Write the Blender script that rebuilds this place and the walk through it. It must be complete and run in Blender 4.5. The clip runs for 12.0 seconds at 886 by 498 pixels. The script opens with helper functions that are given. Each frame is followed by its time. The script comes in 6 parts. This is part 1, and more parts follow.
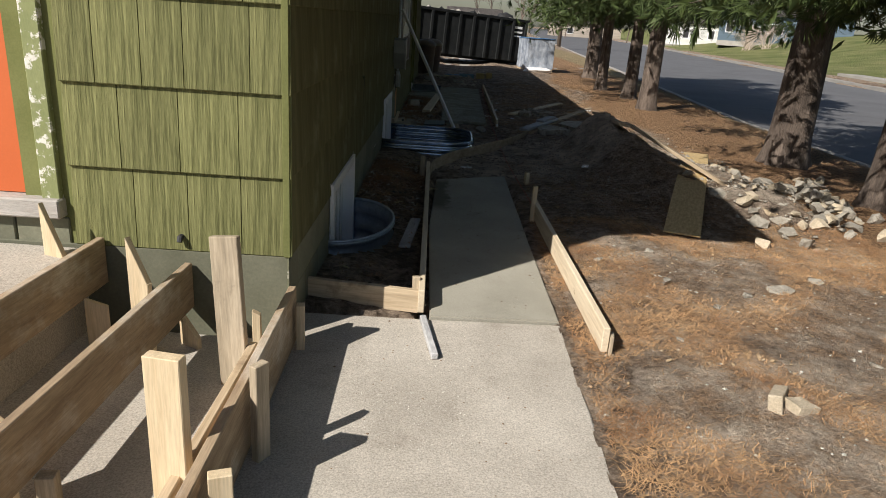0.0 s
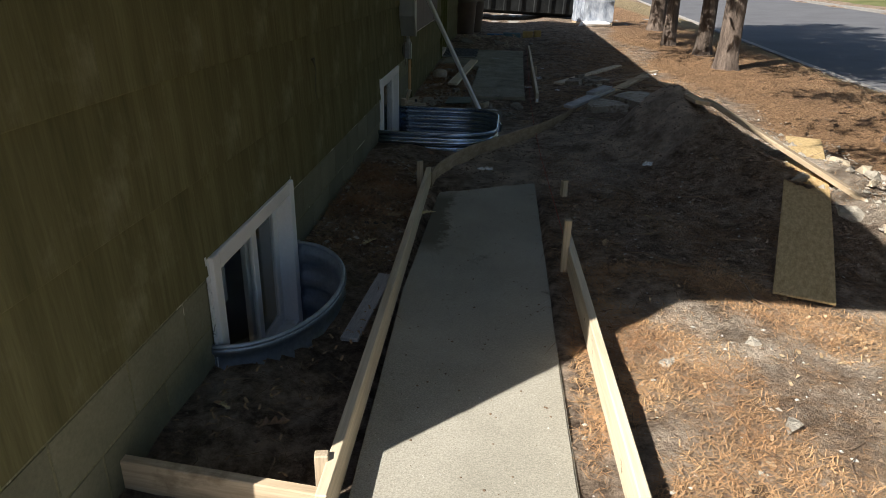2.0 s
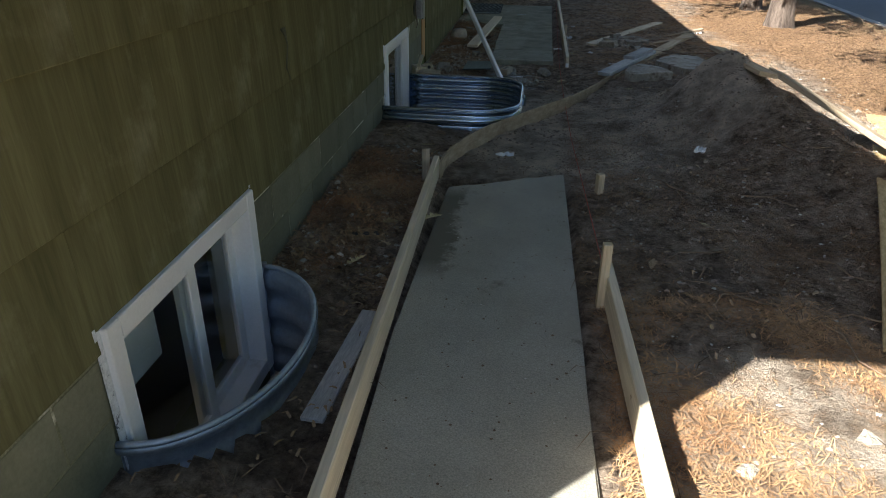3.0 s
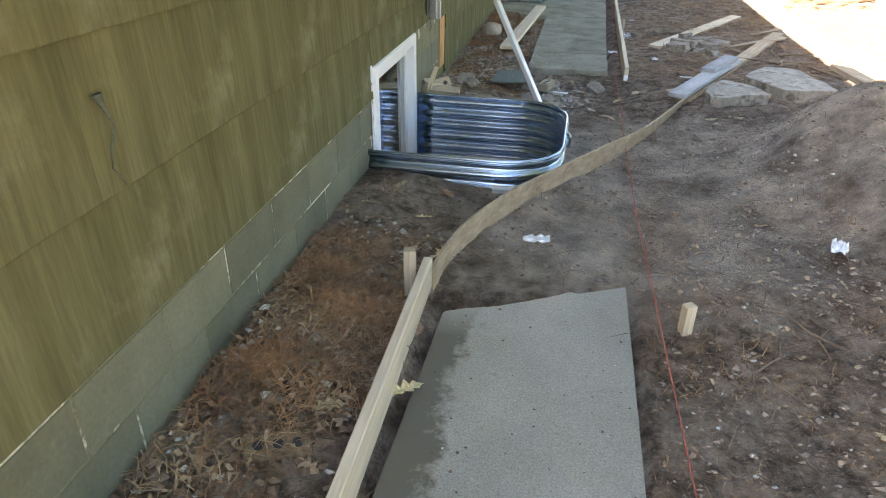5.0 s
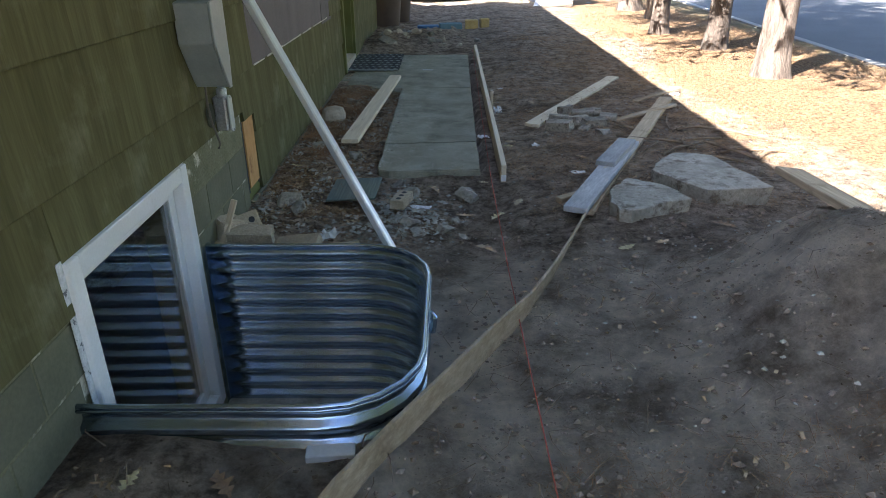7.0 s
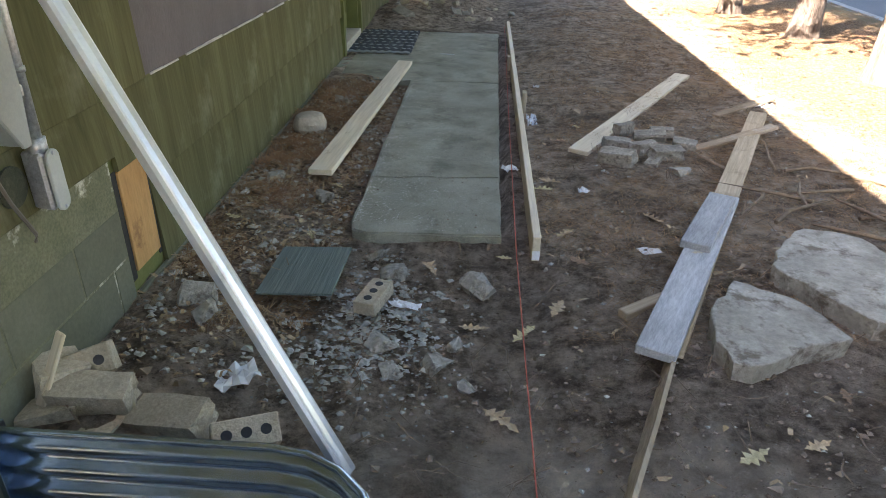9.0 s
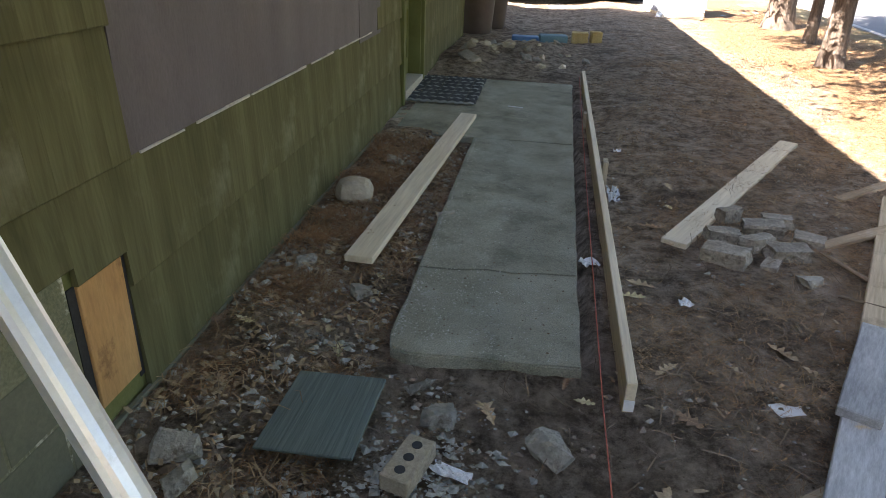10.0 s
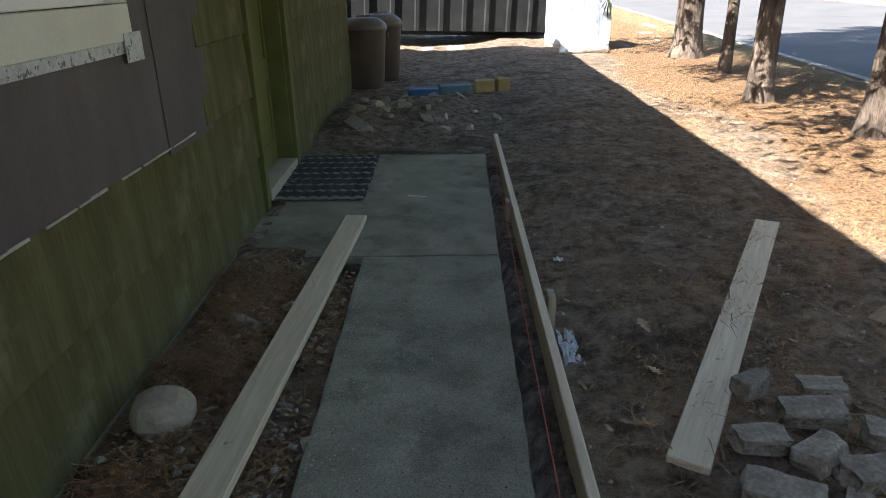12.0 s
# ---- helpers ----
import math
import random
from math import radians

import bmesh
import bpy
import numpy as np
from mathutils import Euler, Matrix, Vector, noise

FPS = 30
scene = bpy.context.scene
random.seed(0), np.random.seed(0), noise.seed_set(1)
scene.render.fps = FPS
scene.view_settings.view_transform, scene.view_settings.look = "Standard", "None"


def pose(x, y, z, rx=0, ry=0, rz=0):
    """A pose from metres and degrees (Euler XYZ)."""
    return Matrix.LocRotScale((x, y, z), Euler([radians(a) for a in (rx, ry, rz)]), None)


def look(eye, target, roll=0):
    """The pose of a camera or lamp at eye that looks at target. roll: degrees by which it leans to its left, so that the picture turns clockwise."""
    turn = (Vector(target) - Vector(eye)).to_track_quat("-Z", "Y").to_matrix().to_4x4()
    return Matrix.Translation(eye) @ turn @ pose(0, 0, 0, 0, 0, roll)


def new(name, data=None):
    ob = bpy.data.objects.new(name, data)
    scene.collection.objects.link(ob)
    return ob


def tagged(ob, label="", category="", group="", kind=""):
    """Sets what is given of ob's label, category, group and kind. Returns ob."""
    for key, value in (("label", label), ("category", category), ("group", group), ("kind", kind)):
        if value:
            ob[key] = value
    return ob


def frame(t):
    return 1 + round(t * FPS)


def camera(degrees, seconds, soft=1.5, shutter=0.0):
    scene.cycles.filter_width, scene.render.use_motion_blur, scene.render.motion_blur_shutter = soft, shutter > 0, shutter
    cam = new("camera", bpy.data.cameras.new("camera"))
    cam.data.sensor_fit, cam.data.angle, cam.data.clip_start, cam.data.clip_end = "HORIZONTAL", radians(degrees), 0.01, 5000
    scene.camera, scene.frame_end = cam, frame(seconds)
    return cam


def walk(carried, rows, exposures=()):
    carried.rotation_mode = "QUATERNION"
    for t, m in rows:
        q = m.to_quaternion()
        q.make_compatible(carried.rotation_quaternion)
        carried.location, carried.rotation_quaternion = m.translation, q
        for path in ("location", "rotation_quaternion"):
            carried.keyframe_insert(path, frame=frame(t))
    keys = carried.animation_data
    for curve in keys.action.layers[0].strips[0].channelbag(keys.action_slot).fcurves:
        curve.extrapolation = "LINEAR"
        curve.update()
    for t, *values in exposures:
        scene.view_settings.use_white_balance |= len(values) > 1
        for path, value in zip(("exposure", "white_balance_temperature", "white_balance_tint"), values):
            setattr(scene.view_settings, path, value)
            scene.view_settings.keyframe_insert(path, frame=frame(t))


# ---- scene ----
cam = camera(67.3, 12.0, 0.9)
METRES, EYE, TILT, LEAN, TURN = 10.7, 1.5, 0.0, 0.0, -0.3
ROWS = [
    (0.0, 0.0, 0.0, 0.0, 1.32, -19.0, -3.83),
    (0.5, 0.0094, 0.0456, 0.0013, -2.07, -19.22, -4.06),
    (1.0, 0.0218, 0.0945, 0.0003, 0.78, -20.05, -3.08),
    (1.5, 0.0283, 0.1449, 0.0002, 3.73, -21.95, -2.36),
    (2.0, 0.0365, 0.1871, -0.0016, 5.97, -22.66, -1.1),
    (2.5, 0.0404, 0.2301, -0.0032, 8.04, -24.65, -0.16),
    (3.0, 0.0366, 0.2713, -0.004, 8.07, -26.44, -0.66),
    (5.0, 0.0304, 0.4344, -0.0067, 11.79, -28.42, -0.73),
    (5.5, 0.0284, 0.4748, -0.0064, 4.87, -26.87, -2.12),
    (6.0, 0.0325, 0.519, -0.0047, 1.3, -24.01, 0.77),
    (6.5, 0.0337, 0.564, -0.0054, 0.91, -23.85, 0.47),
    (8.5, 0.045, 0.7249, -0.0098, 1.78, -28.6, -0.22),
    (9.0, 0.0431, 0.7671, -0.0102, 3.95, -27.82, -1.17),
    (9.5, 0.0378, 0.8023, -0.0091, 4.64, -29.76, -0.75),
    (10.0, 0.033, 0.8414, -0.0107, 9.49, -25.23, -2.0),
    (10.5, 0.0323, 0.8784, -0.0113, 10.34, -28.36, -1.46),
    (11.0, 0.0292, 0.92, -0.0101, 4.48, -26.04, -0.16),
    (11.5, 0.0282, 0.9584, -0.0065, 1.0, -23.68, 0.44),
    (12.0, 0.0311, 0.993, -0.0056, 0.98, -22.39, 0.8),
]
EXPOSURES = [(0.0, 0.26, 6500, 10), (1.0, 0.5, 6500, 10), (2.0, 0.85, 6500, 10), (2.5, 1.28, 6250, 8), (3.0, 1.75, 6250, 8), (4.0, 2.8, 6900, 16), (5.0, 4.18, 6900, 15), (5.5, 4.62, 6900, 17),
             (6.0, 3.7, 6500, 15), (6.5, 2.85, 6100, 11), (8.3, 4.1, 6600, 16), (8.6, 4.08, 6700, 16), (9.0, 3.8, 6900, 16), (9.5, 3.38, 7050, 16), (10.0, 3.27, 6950, 16), (10.5, 3.75, 7000, 16), (11.0, 4.3, 6800, 16), (11.5, 3.3, 6700, 15), (12.0, 2.4, 6450, 11)]
walk(cam, [(t, pose(0, 0, EYE, TILT, LEAN, TURN) @ pose(METRES * x, METRES * y, METRES * z, 90 + pitch, roll, yaw)) for t, x, y, z, yaw, pitch, roll in ROWS], EXPOSURES)

# ---- world, sun ----
SUN_ELEV = radians(39.8)
SUN_DIR = Vector((0.707 * math.cos(SUN_ELEV), 0.707 * math.cos(SUN_ELEV), -math.sin(SUN_ELEV)))
world = bpy.data.worlds.new("sky")
scene.world = world
world.use_nodes = True
wn = world.node_tree
sky = wn.nodes.new("ShaderNodeTexSky")
sky.sky_type, sky.sun_disc, sky.sun_elevation = "NISHITA", False, SUN_ELEV
sky.sun_rotation = radians(225.0)
wn.links.new(sky.outputs[0], wn.nodes["Background"].inputs[0])
wn.nodes["Background"].inputs[1].default_value = 0.05
sun = new("sun", bpy.data.lights.new("sun", "SUN"))
sun.data.energy, sun.data.angle, sun.data.color = 5.0, radians(0.53), (1.0, 0.94, 0.86)
sun.matrix_world = look((0, 0, 20), Vector((0, 0, 20)) + SUN_DIR)

# ---- materials ----


def node(nt, kind, **values):
    n = nt.nodes.new(kind)
    for key, value in values.items():
        n.inputs[key].default_value = value
    return n


def surface(name, c1, c2, scale=5.0, fine=90.0, rough=0.8, bump=0.3, stretch=(1, 1, 1), metal=0.0, speck=0.25, vary=0.15,
            stain=None, stain_scale=1.2, stain_at=(0.55, 0.7), spec=0.5, mask=None, depth=0.02):
    """A worn surface: broad patches from c1 to c2, fine grain, stains, relief, and a brightness of its own for each object."""
    m = bpy.data.materials.new(name)
    m.use_nodes = True
    nt = m.node_tree
    bsdf = nt.nodes["Principled BSDF"]
    co = nt.nodes.new("ShaderNodeTexCoord")
    mp = nt.nodes.new("ShaderNodeMapping")
    mp.inputs["Scale"].default_value = stretch
    nt.links.new(co.outputs["Object"], mp.inputs[0])
    broad = node(nt, "ShaderNodeTexNoise", Scale=scale, Detail=6.0, Roughness=0.62)
    grain = node(nt, "ShaderNodeTexNoise", Scale=fine, Detail=3.0, Roughness=0.7)
    for n in (broad, grain):
        nt.links.new(mp.outputs[0], n.inputs["Vector"])
    ramp = nt.nodes.new("ShaderNodeValToRGB")
    ramp.color_ramp.elements[0].position, ramp.color_ramp.elements[1].position = 0.32, 0.68
    ramp.color_ramp.elements[0].color, ramp.color_ramp.elements[1].color = (*c1, 1), (*c2, 1)
    nt.links.new(broad.outputs["Fac"], ramp.inputs[0])
    colour = ramp.outputs[0]
    if stain:
        blot = node(nt, "ShaderNodeTexNoise", Scale=stain_scale, Detail=7.0, Roughness=0.7)
        nt.links.new(co.outputs["Object"], blot.inputs["Vector"])
        pick = node(nt, "ShaderNodeMapRange", **{"From Min": stain_at[0], "From Max": stain_at[1]})
        nt.links.new(blot.outputs["Fac"], pick.inputs[0])
        mx = nt.nodes.new("ShaderNodeMix")
        mx.data_type = "RGBA"
        nt.links.new(pick.outputs[0], mx.inputs[0])
        nt.links.new(colour, mx.inputs[6])
        mx.inputs[7].default_value = (*stain, 1)
        colour = mx.outputs[2]
    amount = node(nt, "ShaderNodeMapRange", **{"From Min": 0.3, "From Max": 0.7, "To Min": 1 - speck, "To Max": 1 + speck})
    nt.links.new(grain.outputs["Fac"], amount.inputs[0])
    info = nt.nodes.new("ShaderNodeObjectInfo")
    own = node(nt, "ShaderNodeMapRange", **{"To Min": 1 - vary, "To Max": 1 + vary})
    nt.links.new(info.outputs["Random"], own.inputs[0])
    both = nt.nodes.new("ShaderNodeMath")
    both.operation = "MULTIPLY"
    nt.links.new(amount.outputs[0], both.inputs[0])
    nt.links.new(own.outputs[0], both.inputs[1])
    scaled = nt.nodes.new("ShaderNodeVectorMath")
    scaled.operation = "SCALE"
    nt.links.new(colour, scaled.inputs[0])
    nt.links.new(both.outputs[0], scaled.inputs["Scale"])
    nt.links.new(scaled.outputs[0], bsdf.inputs["Base Color"])
    height = nt.nodes.new("ShaderNodeMath")
    height.operation = "MULTIPLY_ADD"
    nt.links.new(grain.outputs["Fac"], height.inputs[0])
    height.inputs[1].default_value = 0.5
    nt.links.new(broad.outputs["Fac"], height.inputs[2])
    bp = node(nt, "ShaderNodeBump", Strength=bump, Distance=depth)
    nt.links.new(height.outputs[0], bp.inputs["Height"])
    nt.links.new(bp.outputs[0], bsdf.inputs["Normal"])
    bsdf.inputs["Roughness"].default_value = rough
    bsdf.inputs["Metallic"].default_value = metal
    bsdf.inputs["Specular IOR Level"].default_value = spec
    return m


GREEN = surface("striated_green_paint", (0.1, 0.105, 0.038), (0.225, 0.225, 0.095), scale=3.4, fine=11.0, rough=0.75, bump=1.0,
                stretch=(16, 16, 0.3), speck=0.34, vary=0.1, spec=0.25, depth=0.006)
# The house green again, darkened and browned to deepen the side wall's shade.
GREEN_WALL_SHADED = surface("shaded_side_green_paint", (0.088, 0.085, 0.042), (0.145, 0.138, 0.072), scale=1.6, fine=11.0, rough=0.9, bump=0.35,
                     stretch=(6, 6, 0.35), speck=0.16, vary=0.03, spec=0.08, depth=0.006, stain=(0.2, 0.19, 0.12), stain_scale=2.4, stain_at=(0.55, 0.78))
GREEN_SMOOTH = surface("smooth_green_paint", (0.15, 0.16, 0.06), (0.19, 0.2, 0.08), scale=4.0, rough=0.85, bump=0.15, speck=0.08, spec=0.1)
GREEN_DOOR = surface("door_green_paint", (0.115, 0.125, 0.045), (0.15, 0.16, 0.062), scale=4.0, rough=0.75, bump=0.1, speck=0.06, spec=0.15)
BLOCK = surface("painted_block", (0.122, 0.125, 0.084), (0.178, 0.178, 0.126), scale=3.5, fine=60, rough=0.85, bump=0.4, speck=0.12,
                stain=(0.25, 0.24, 0.18), stain_scale=2.3, stain_at=(0.62, 0.8), depth=0.006)
MORTAR = surface("painted_mortar", (0.13, 0.132, 0.078), (0.18, 0.18, 0.115), scale=8, rough=0.9, bump=0.4, stain=(0.5, 0.48, 0.4), stain_scale=2.6, stain_at=(0.55, 0.6))
RED = surface("red_orange_panel", (0.6, 0.13, 0.035), (0.66, 0.155, 0.045), scale=1.5, rough=0.55, bump=0.05, speck=0.03)
TRIM = surface("peeling_trim", (0.2, 0.23, 0.09), (0.27, 0.29, 0.13), scale=9, rough=0.7, bump=0.4, speck=0.1, stretch=(1, 1, 0.35),
               stain=(0.72, 0.7, 0.64), stain_scale=11, stain_at=(0.54, 0.58), depth=0.006)
SILL = surface("weathered_sill", (0.42, 0.39, 0.36), (0.6, 0.57, 0.53), scale=7, rough=0.85, bump=0.4, speck=0.15, stretch=(0.4, 3, 3))
TAR = surface("tar_paper", (0.075, 0.062, 0.068), (0.115, 0.098, 0.105), scale=2.0, fine=60, rough=0.7, bump=0.2, speck=0.12, stretch=(1, 1.5, 0.5))
TAPE = surface("flashing_tape", (0.5, 0.52, 0.56), (0.72, 0.74, 0.78), scale=30, rough=0.35, bump=0.4, speck=0.15, stain=(0.1, 0.11, 0.14), stain_scale=26, stain_at=(0.57, 0.6))
WHITE = surface("white_vinyl", (0.74, 0.75, 0.77), (0.82, 0.83, 0.85), scale=3, rough=0.4, bump=0.05, speck=0.04, stain=(0.6, 0.58, 0.54), stain_scale=5, stain_at=(0.6, 0.75))
CREAM = surface("cream_trim", (0.66, 0.66, 0.61), (0.77, 0.77, 0.71), scale=4, rough=0.6, bump=0.1, speck=0.06)
CONCRETE = surface("walk_concrete", (0.38, 0.345, 0.295), (0.5, 0.46, 0.4), scale=2.2, fine=120, rough=0.9, bump=0.5, speck=0.34, vary=0.03,
                   stain=(0.3, 0.265, 0.22), stain_scale=3.0, stain_at=(0.58, 0.74), depth=0.008)
CONCRETE_OLD = surface("old_concrete", (0.225, 0.217, 0.165), (0.36, 0.347, 0.275), scale=3.5, fine=170, rough=0.95, bump=0.25, speck=0.42, vary=0.02,
                       stain=(0.17, 0.165, 0.125), stain_scale=2.6, stain_at=(0.5, 0.66), depth=0.008, spec=0.25)
WALK = surface("old_walk_concrete", (0.29, 0.275, 0.225), (0.39, 0.37, 0.31), scale=2.0, fine=150, rough=0.9, bump=0.4, speck=0.3, vary=0.0,
               stain=(0.2, 0.185, 0.145), stain_scale=5.0, stain_at=(0.64, 0.72), depth=0.006)
def damp_edge(m, x0, x1, y0, y1, dark):
    """A damp stain of its own outline along one edge of a slab."""
    nt = m.node_tree
    co = nt.nodes.new("ShaderNodeTexCoord")
    sep = nt.nodes.new("ShaderNodeSeparateXYZ")
    nt.links.new(co.outputs["Object"], sep.inputs[0])
    wob = node(nt, "ShaderNodeTexNoise", Scale=6.0, Detail=8.0, Roughness=0.72)
    nt.links.new(co.outputs["Object"], wob.inputs["Vector"])

    def math_(op, a, b):
        n = nt.nodes.new("ShaderNodeMath")
        n.operation = op
        for k, v in enumerate((a, b)):
            if isinstance(v, float):
                n.inputs[k].default_value = v
            else:
                nt.links.new(v, n.inputs[k])
        return n.outputs[0]
    u = math_("ADD", math_("DIVIDE", math_("SUBTRACT", sep.outputs[0], x0), x1 - x0), math_("MULTIPLY", math_("SUBTRACT", wob.outputs["Fac"], 0.5), 3.0))
    v = math_("ABSOLUTE", math_("DIVIDE", math_("SUBTRACT", sep.outputs[1], (y0 + y1) / 2), (y1 - y0) / 2), 0.0)
    edge = node(nt, "ShaderNodeMapRange", **{"From Min": 1.2, "From Max": 0.8})
    nt.links.new(math_("MAXIMUM", u, v), edge.inputs[0])
    bsdf = nt.nodes["Principled BSDF"]
    was = bsdf.inputs["Base Color"].links[0].from_socket
    mx = nt.nodes.new("ShaderNodeMix")
    mx.data_type = "RGBA"
    nt.links.new(edge.outputs[0], mx.inputs[0])
    nt.links.new(was, mx.inputs[6])
    mx.inputs[7].default_value = (*dark, 1)
    nt.links.new(mx.outputs[2], bsdf.inputs["Base Color"])


damp_edge(WALK, -0.1, 0.035, 5.75, 6.82, (0.135, 0.122, 0.09))
CHUNK = surface("broken_concrete", (0.27, 0.245, 0.2), (0.47, 0.435, 0.37), scale=7, fine=45, rough=0.95, bump=0.9, speck=0.16, vary=0.15,
                stain=(0.17, 0.14, 0.105), stain_scale=9, stain_at=(0.52, 0.64), depth=0.03)
BROWN_BRICK = surface("earth_stained_brick", (0.14, 0.095, 0.055), (0.34, 0.24, 0.14), scale=14, fine=60, rough=0.95, bump=0.8, speck=0.35)
BRICK = surface("old_cream_brick", (0.42, 0.35, 0.25), (0.56, 0.48, 0.36), scale=8, fine=90, rough=0.95, bump=0.6, speck=0.22, vary=0.18,
                stain=(0.24, 0.2, 0.16), stain_scale=7, stain_at=(0.56, 0.7))
SOILED_BRICK = surface("weathered_grey_brick", (0.19, 0.16, 0.125), (0.4, 0.355, 0.29), scale=9, fine=50, rough=0.95, bump=0.9, speck=0.3, vary=0.22,
                       stain=(0.1, 0.075, 0.055), stain_scale=8, stain_at=(0.55, 0.68), depth=0.02)
STONE = surface("field_stone", (0.33, 0.285, 0.225), (0.47, 0.41, 0.33), scale=5, fine=60, rough=0.85, bump=0.3, speck=0.12)
PINE = surface("new_pine", (0.58, 0.475, 0.33), (0.74, 0.64, 0.48), scale=2.0, fine=6, rough=0.75, bump=0.25, stretch=(16, 0.9, 16), speck=0.1, vary=0.08,
               stain=(0.36, 0.25, 0.15), stain_scale=7, stain_at=(0.66, 0.7), depth=0.003)
PINE_USED = surface("used_pine", (0.36, 0.27, 0.17), (0.56, 0.45, 0.31), scale=2.0, fine=6, rough=0.85, bump=0.35, stretch=(14, 0.8, 14), speck=0.15, vary=0.12,
                    stain=(0.26, 0.19, 0.12), stain_scale=4, stain_at=(0.55, 0.68), depth=0.004)
PINE_BROWN = surface("concrete_stained_board", (0.25, 0.175, 0.11), (0.42, 0.32, 0.21), scale=2.0, fine=14, rough=0.8, bump=0.4, stretch=(7, 0.7, 7), speck=0.22,
                     stain=(0.5, 0.44, 0.36), stain_scale=2.2, stain_at=(0.5, 0.68), depth=0.004)
GREY_WOOD = surface("cement_coated_board", (0.3, 0.3, 0.3), (0.5, 0.5, 0.5), scale=3.0, fine=24, rough=0.9, bump=0.5, stretch=(5, 0.8, 5), speck=0.16,
                    stain=(0.5, 0.4, 0.26), stain_scale=6, stain_at=(0.62, 0.7), depth=0.006)
PINE_UP = surface("new_pine_upright", (0.54, 0.42, 0.26), (0.68, 0.56, 0.38), scale=2.0, fine=10, rough=0.75, bump=0.25, stretch=(14, 14, 0.9), speck=0.14, vary=0.08,
                  stain=(0.4, 0.31, 0.2), stain_scale=6, stain_at=(0.6, 0.7), depth=0.003)
PINE_USED_UP = surface("used_pine_upright", (0.32, 0.26, 0.18), (0.54, 0.45, 0.33), scale=2.0, fine=10, rough=0.85, bump=0.35, stretch=(12, 12, 0.8), speck=0.2, vary=0.12,
                       stain=(0.24, 0.19, 0.14), stain_scale=5, stain_at=(0.55, 0.68), depth=0.004)
OSB = surface("osb_panel", (0.36, 0.25, 0.11), (0.58, 0.44, 0.23), scale=22, fine=60, rough=0.8, bump=0.3, stretch=(2.2, 0.8, 1), speck=0.15, depth=0.004)
PLY = surface("plywood_patch", (0.46, 0.235, 0.085), (0.62, 0.36, 0.15), scale=2.5, fine=30, rough=0.8, bump=0.2, stretch=(3, 3, 0.6), speck=0.12,
              stain=(0.22, 0.1, 0.04), stain_scale=5, stain_at=(0.56, 0.68))
# The blue of reflected sky is put into this steel's base colour.
GALV = surface("sky_tinted_galvanised_steel", (0.42, 0.53, 0.67), (0.6, 0.72, 0.87), scale=9, fine=50, rough=0.25, bump=0.05, metal=1.0, speck=0.1)
GALV_DULL = surface("dull_galvanised_steel", (0.34, 0.4, 0.48), (0.5, 0.55, 0.62), scale=9, fine=50, rough=0.55, bump=0.05, metal=0.85, speck=0.12)
PIPE = surface("white_aluminium", (0.66, 0.66, 0.67), (0.8, 0.8, 0.81), scale=3, rough=0.3, metal=0.55, bump=0.03, speck=0.04, stain=(0.5, 0.48, 0.45), stain_scale=7, stain_at=(0.6, 0.74))
COVERGREY = surface("pale_grey_enamel", (0.34, 0.37, 0.36), (0.43, 0.45, 0.44), scale=5, rough=0.5, bump=0.05, speck=0.06)
BOXDARK = surface("grimy_plate", (0.045, 0.05, 0.035), (0.085, 0.09, 0.06), scale=14, rough=0.9, bump=0.3)
BOXGREY = surface("grey_enamel", (0.2, 0.225, 0.22), (0.27, 0.295, 0.29), scale=5, rough=0.5, bump=0.05, speck=0.06)
ZINC = surface("zinc_fitting", (0.42, 0.44, 0.46), (0.55, 0.57, 0.6), scale=12, rough=0.45, metal=0.7, bump=0.1)
SLATE = surface("green_shingle_scrap", (0.1, 0.13, 0.115), (0.15, 0.185, 0.165), scale=3, fine=8, rough=0.7, bump=0.7, stretch=(26, 0.5, 26), speck=0.3, depth=0.006)
RUBBER = surface("woven_rubber", (0.035, 0.04, 0.045), (0.09, 0.1, 0.11), scale=20, rough=0.7, bump=0.3)
BIN = surface("brown_plastic", (0.085, 0.062, 0.052), (0.115, 0.085, 0.072), scale=4, rough=0.5, bump=0.06, speck=0.06)
BINLID = surface("taupe_plastic", (0.115, 0.098, 0.085), (0.15, 0.128, 0.112), scale=4, rough=0.5, bump=0.06, speck=0.06)
STEEL = surface("dark_painted_steel", (0.01, 0.012, 0.013), (0.022, 0.024, 0.025), scale=3, fine=40, rough=0.7, bump=0.15, speck=0.2, stain=(0.07, 0.05, 0.035), stain_scale=4, stain_at=(0.66, 0.74), spec=0.25)
WRAP = surface("plastic_wrap", (0.16, 0.19, 0.24), (0.5, 0.54, 0.6), scale=6, fine=14, rough=0.18, bump=0.7, speck=0.1, stretch=(1, 1, 0.4), depth=0.03)
BAG = surface("white_plastic", (0.7, 0.7, 0.7), (0.85, 0.85, 0.86), scale=7, rough=0.4, bump=0.5)
BLUE = surface("blue_plastic", (0.05, 0.14, 0.3), (0.09, 0.22, 0.42), scale=4, rough=0.5, bump=0.1)
TEAL = surface("blue_green_board", (0.12, 0.22, 0.26), (0.18, 0.3, 0.34), scale=4, rough=0.7, bump=0.2)
YELLOW = surface("yellow_block", (0.4, 0.28, 0.1), (0.52, 0.4, 0.18), scale=8, rough=0.9, bump=0.4)
PAPER = surface("white_paper", (0.72, 0.72, 0.71), (0.84, 0.84, 0.83), scale=8, rough=0.8, bump=0.2, speck=0.05)
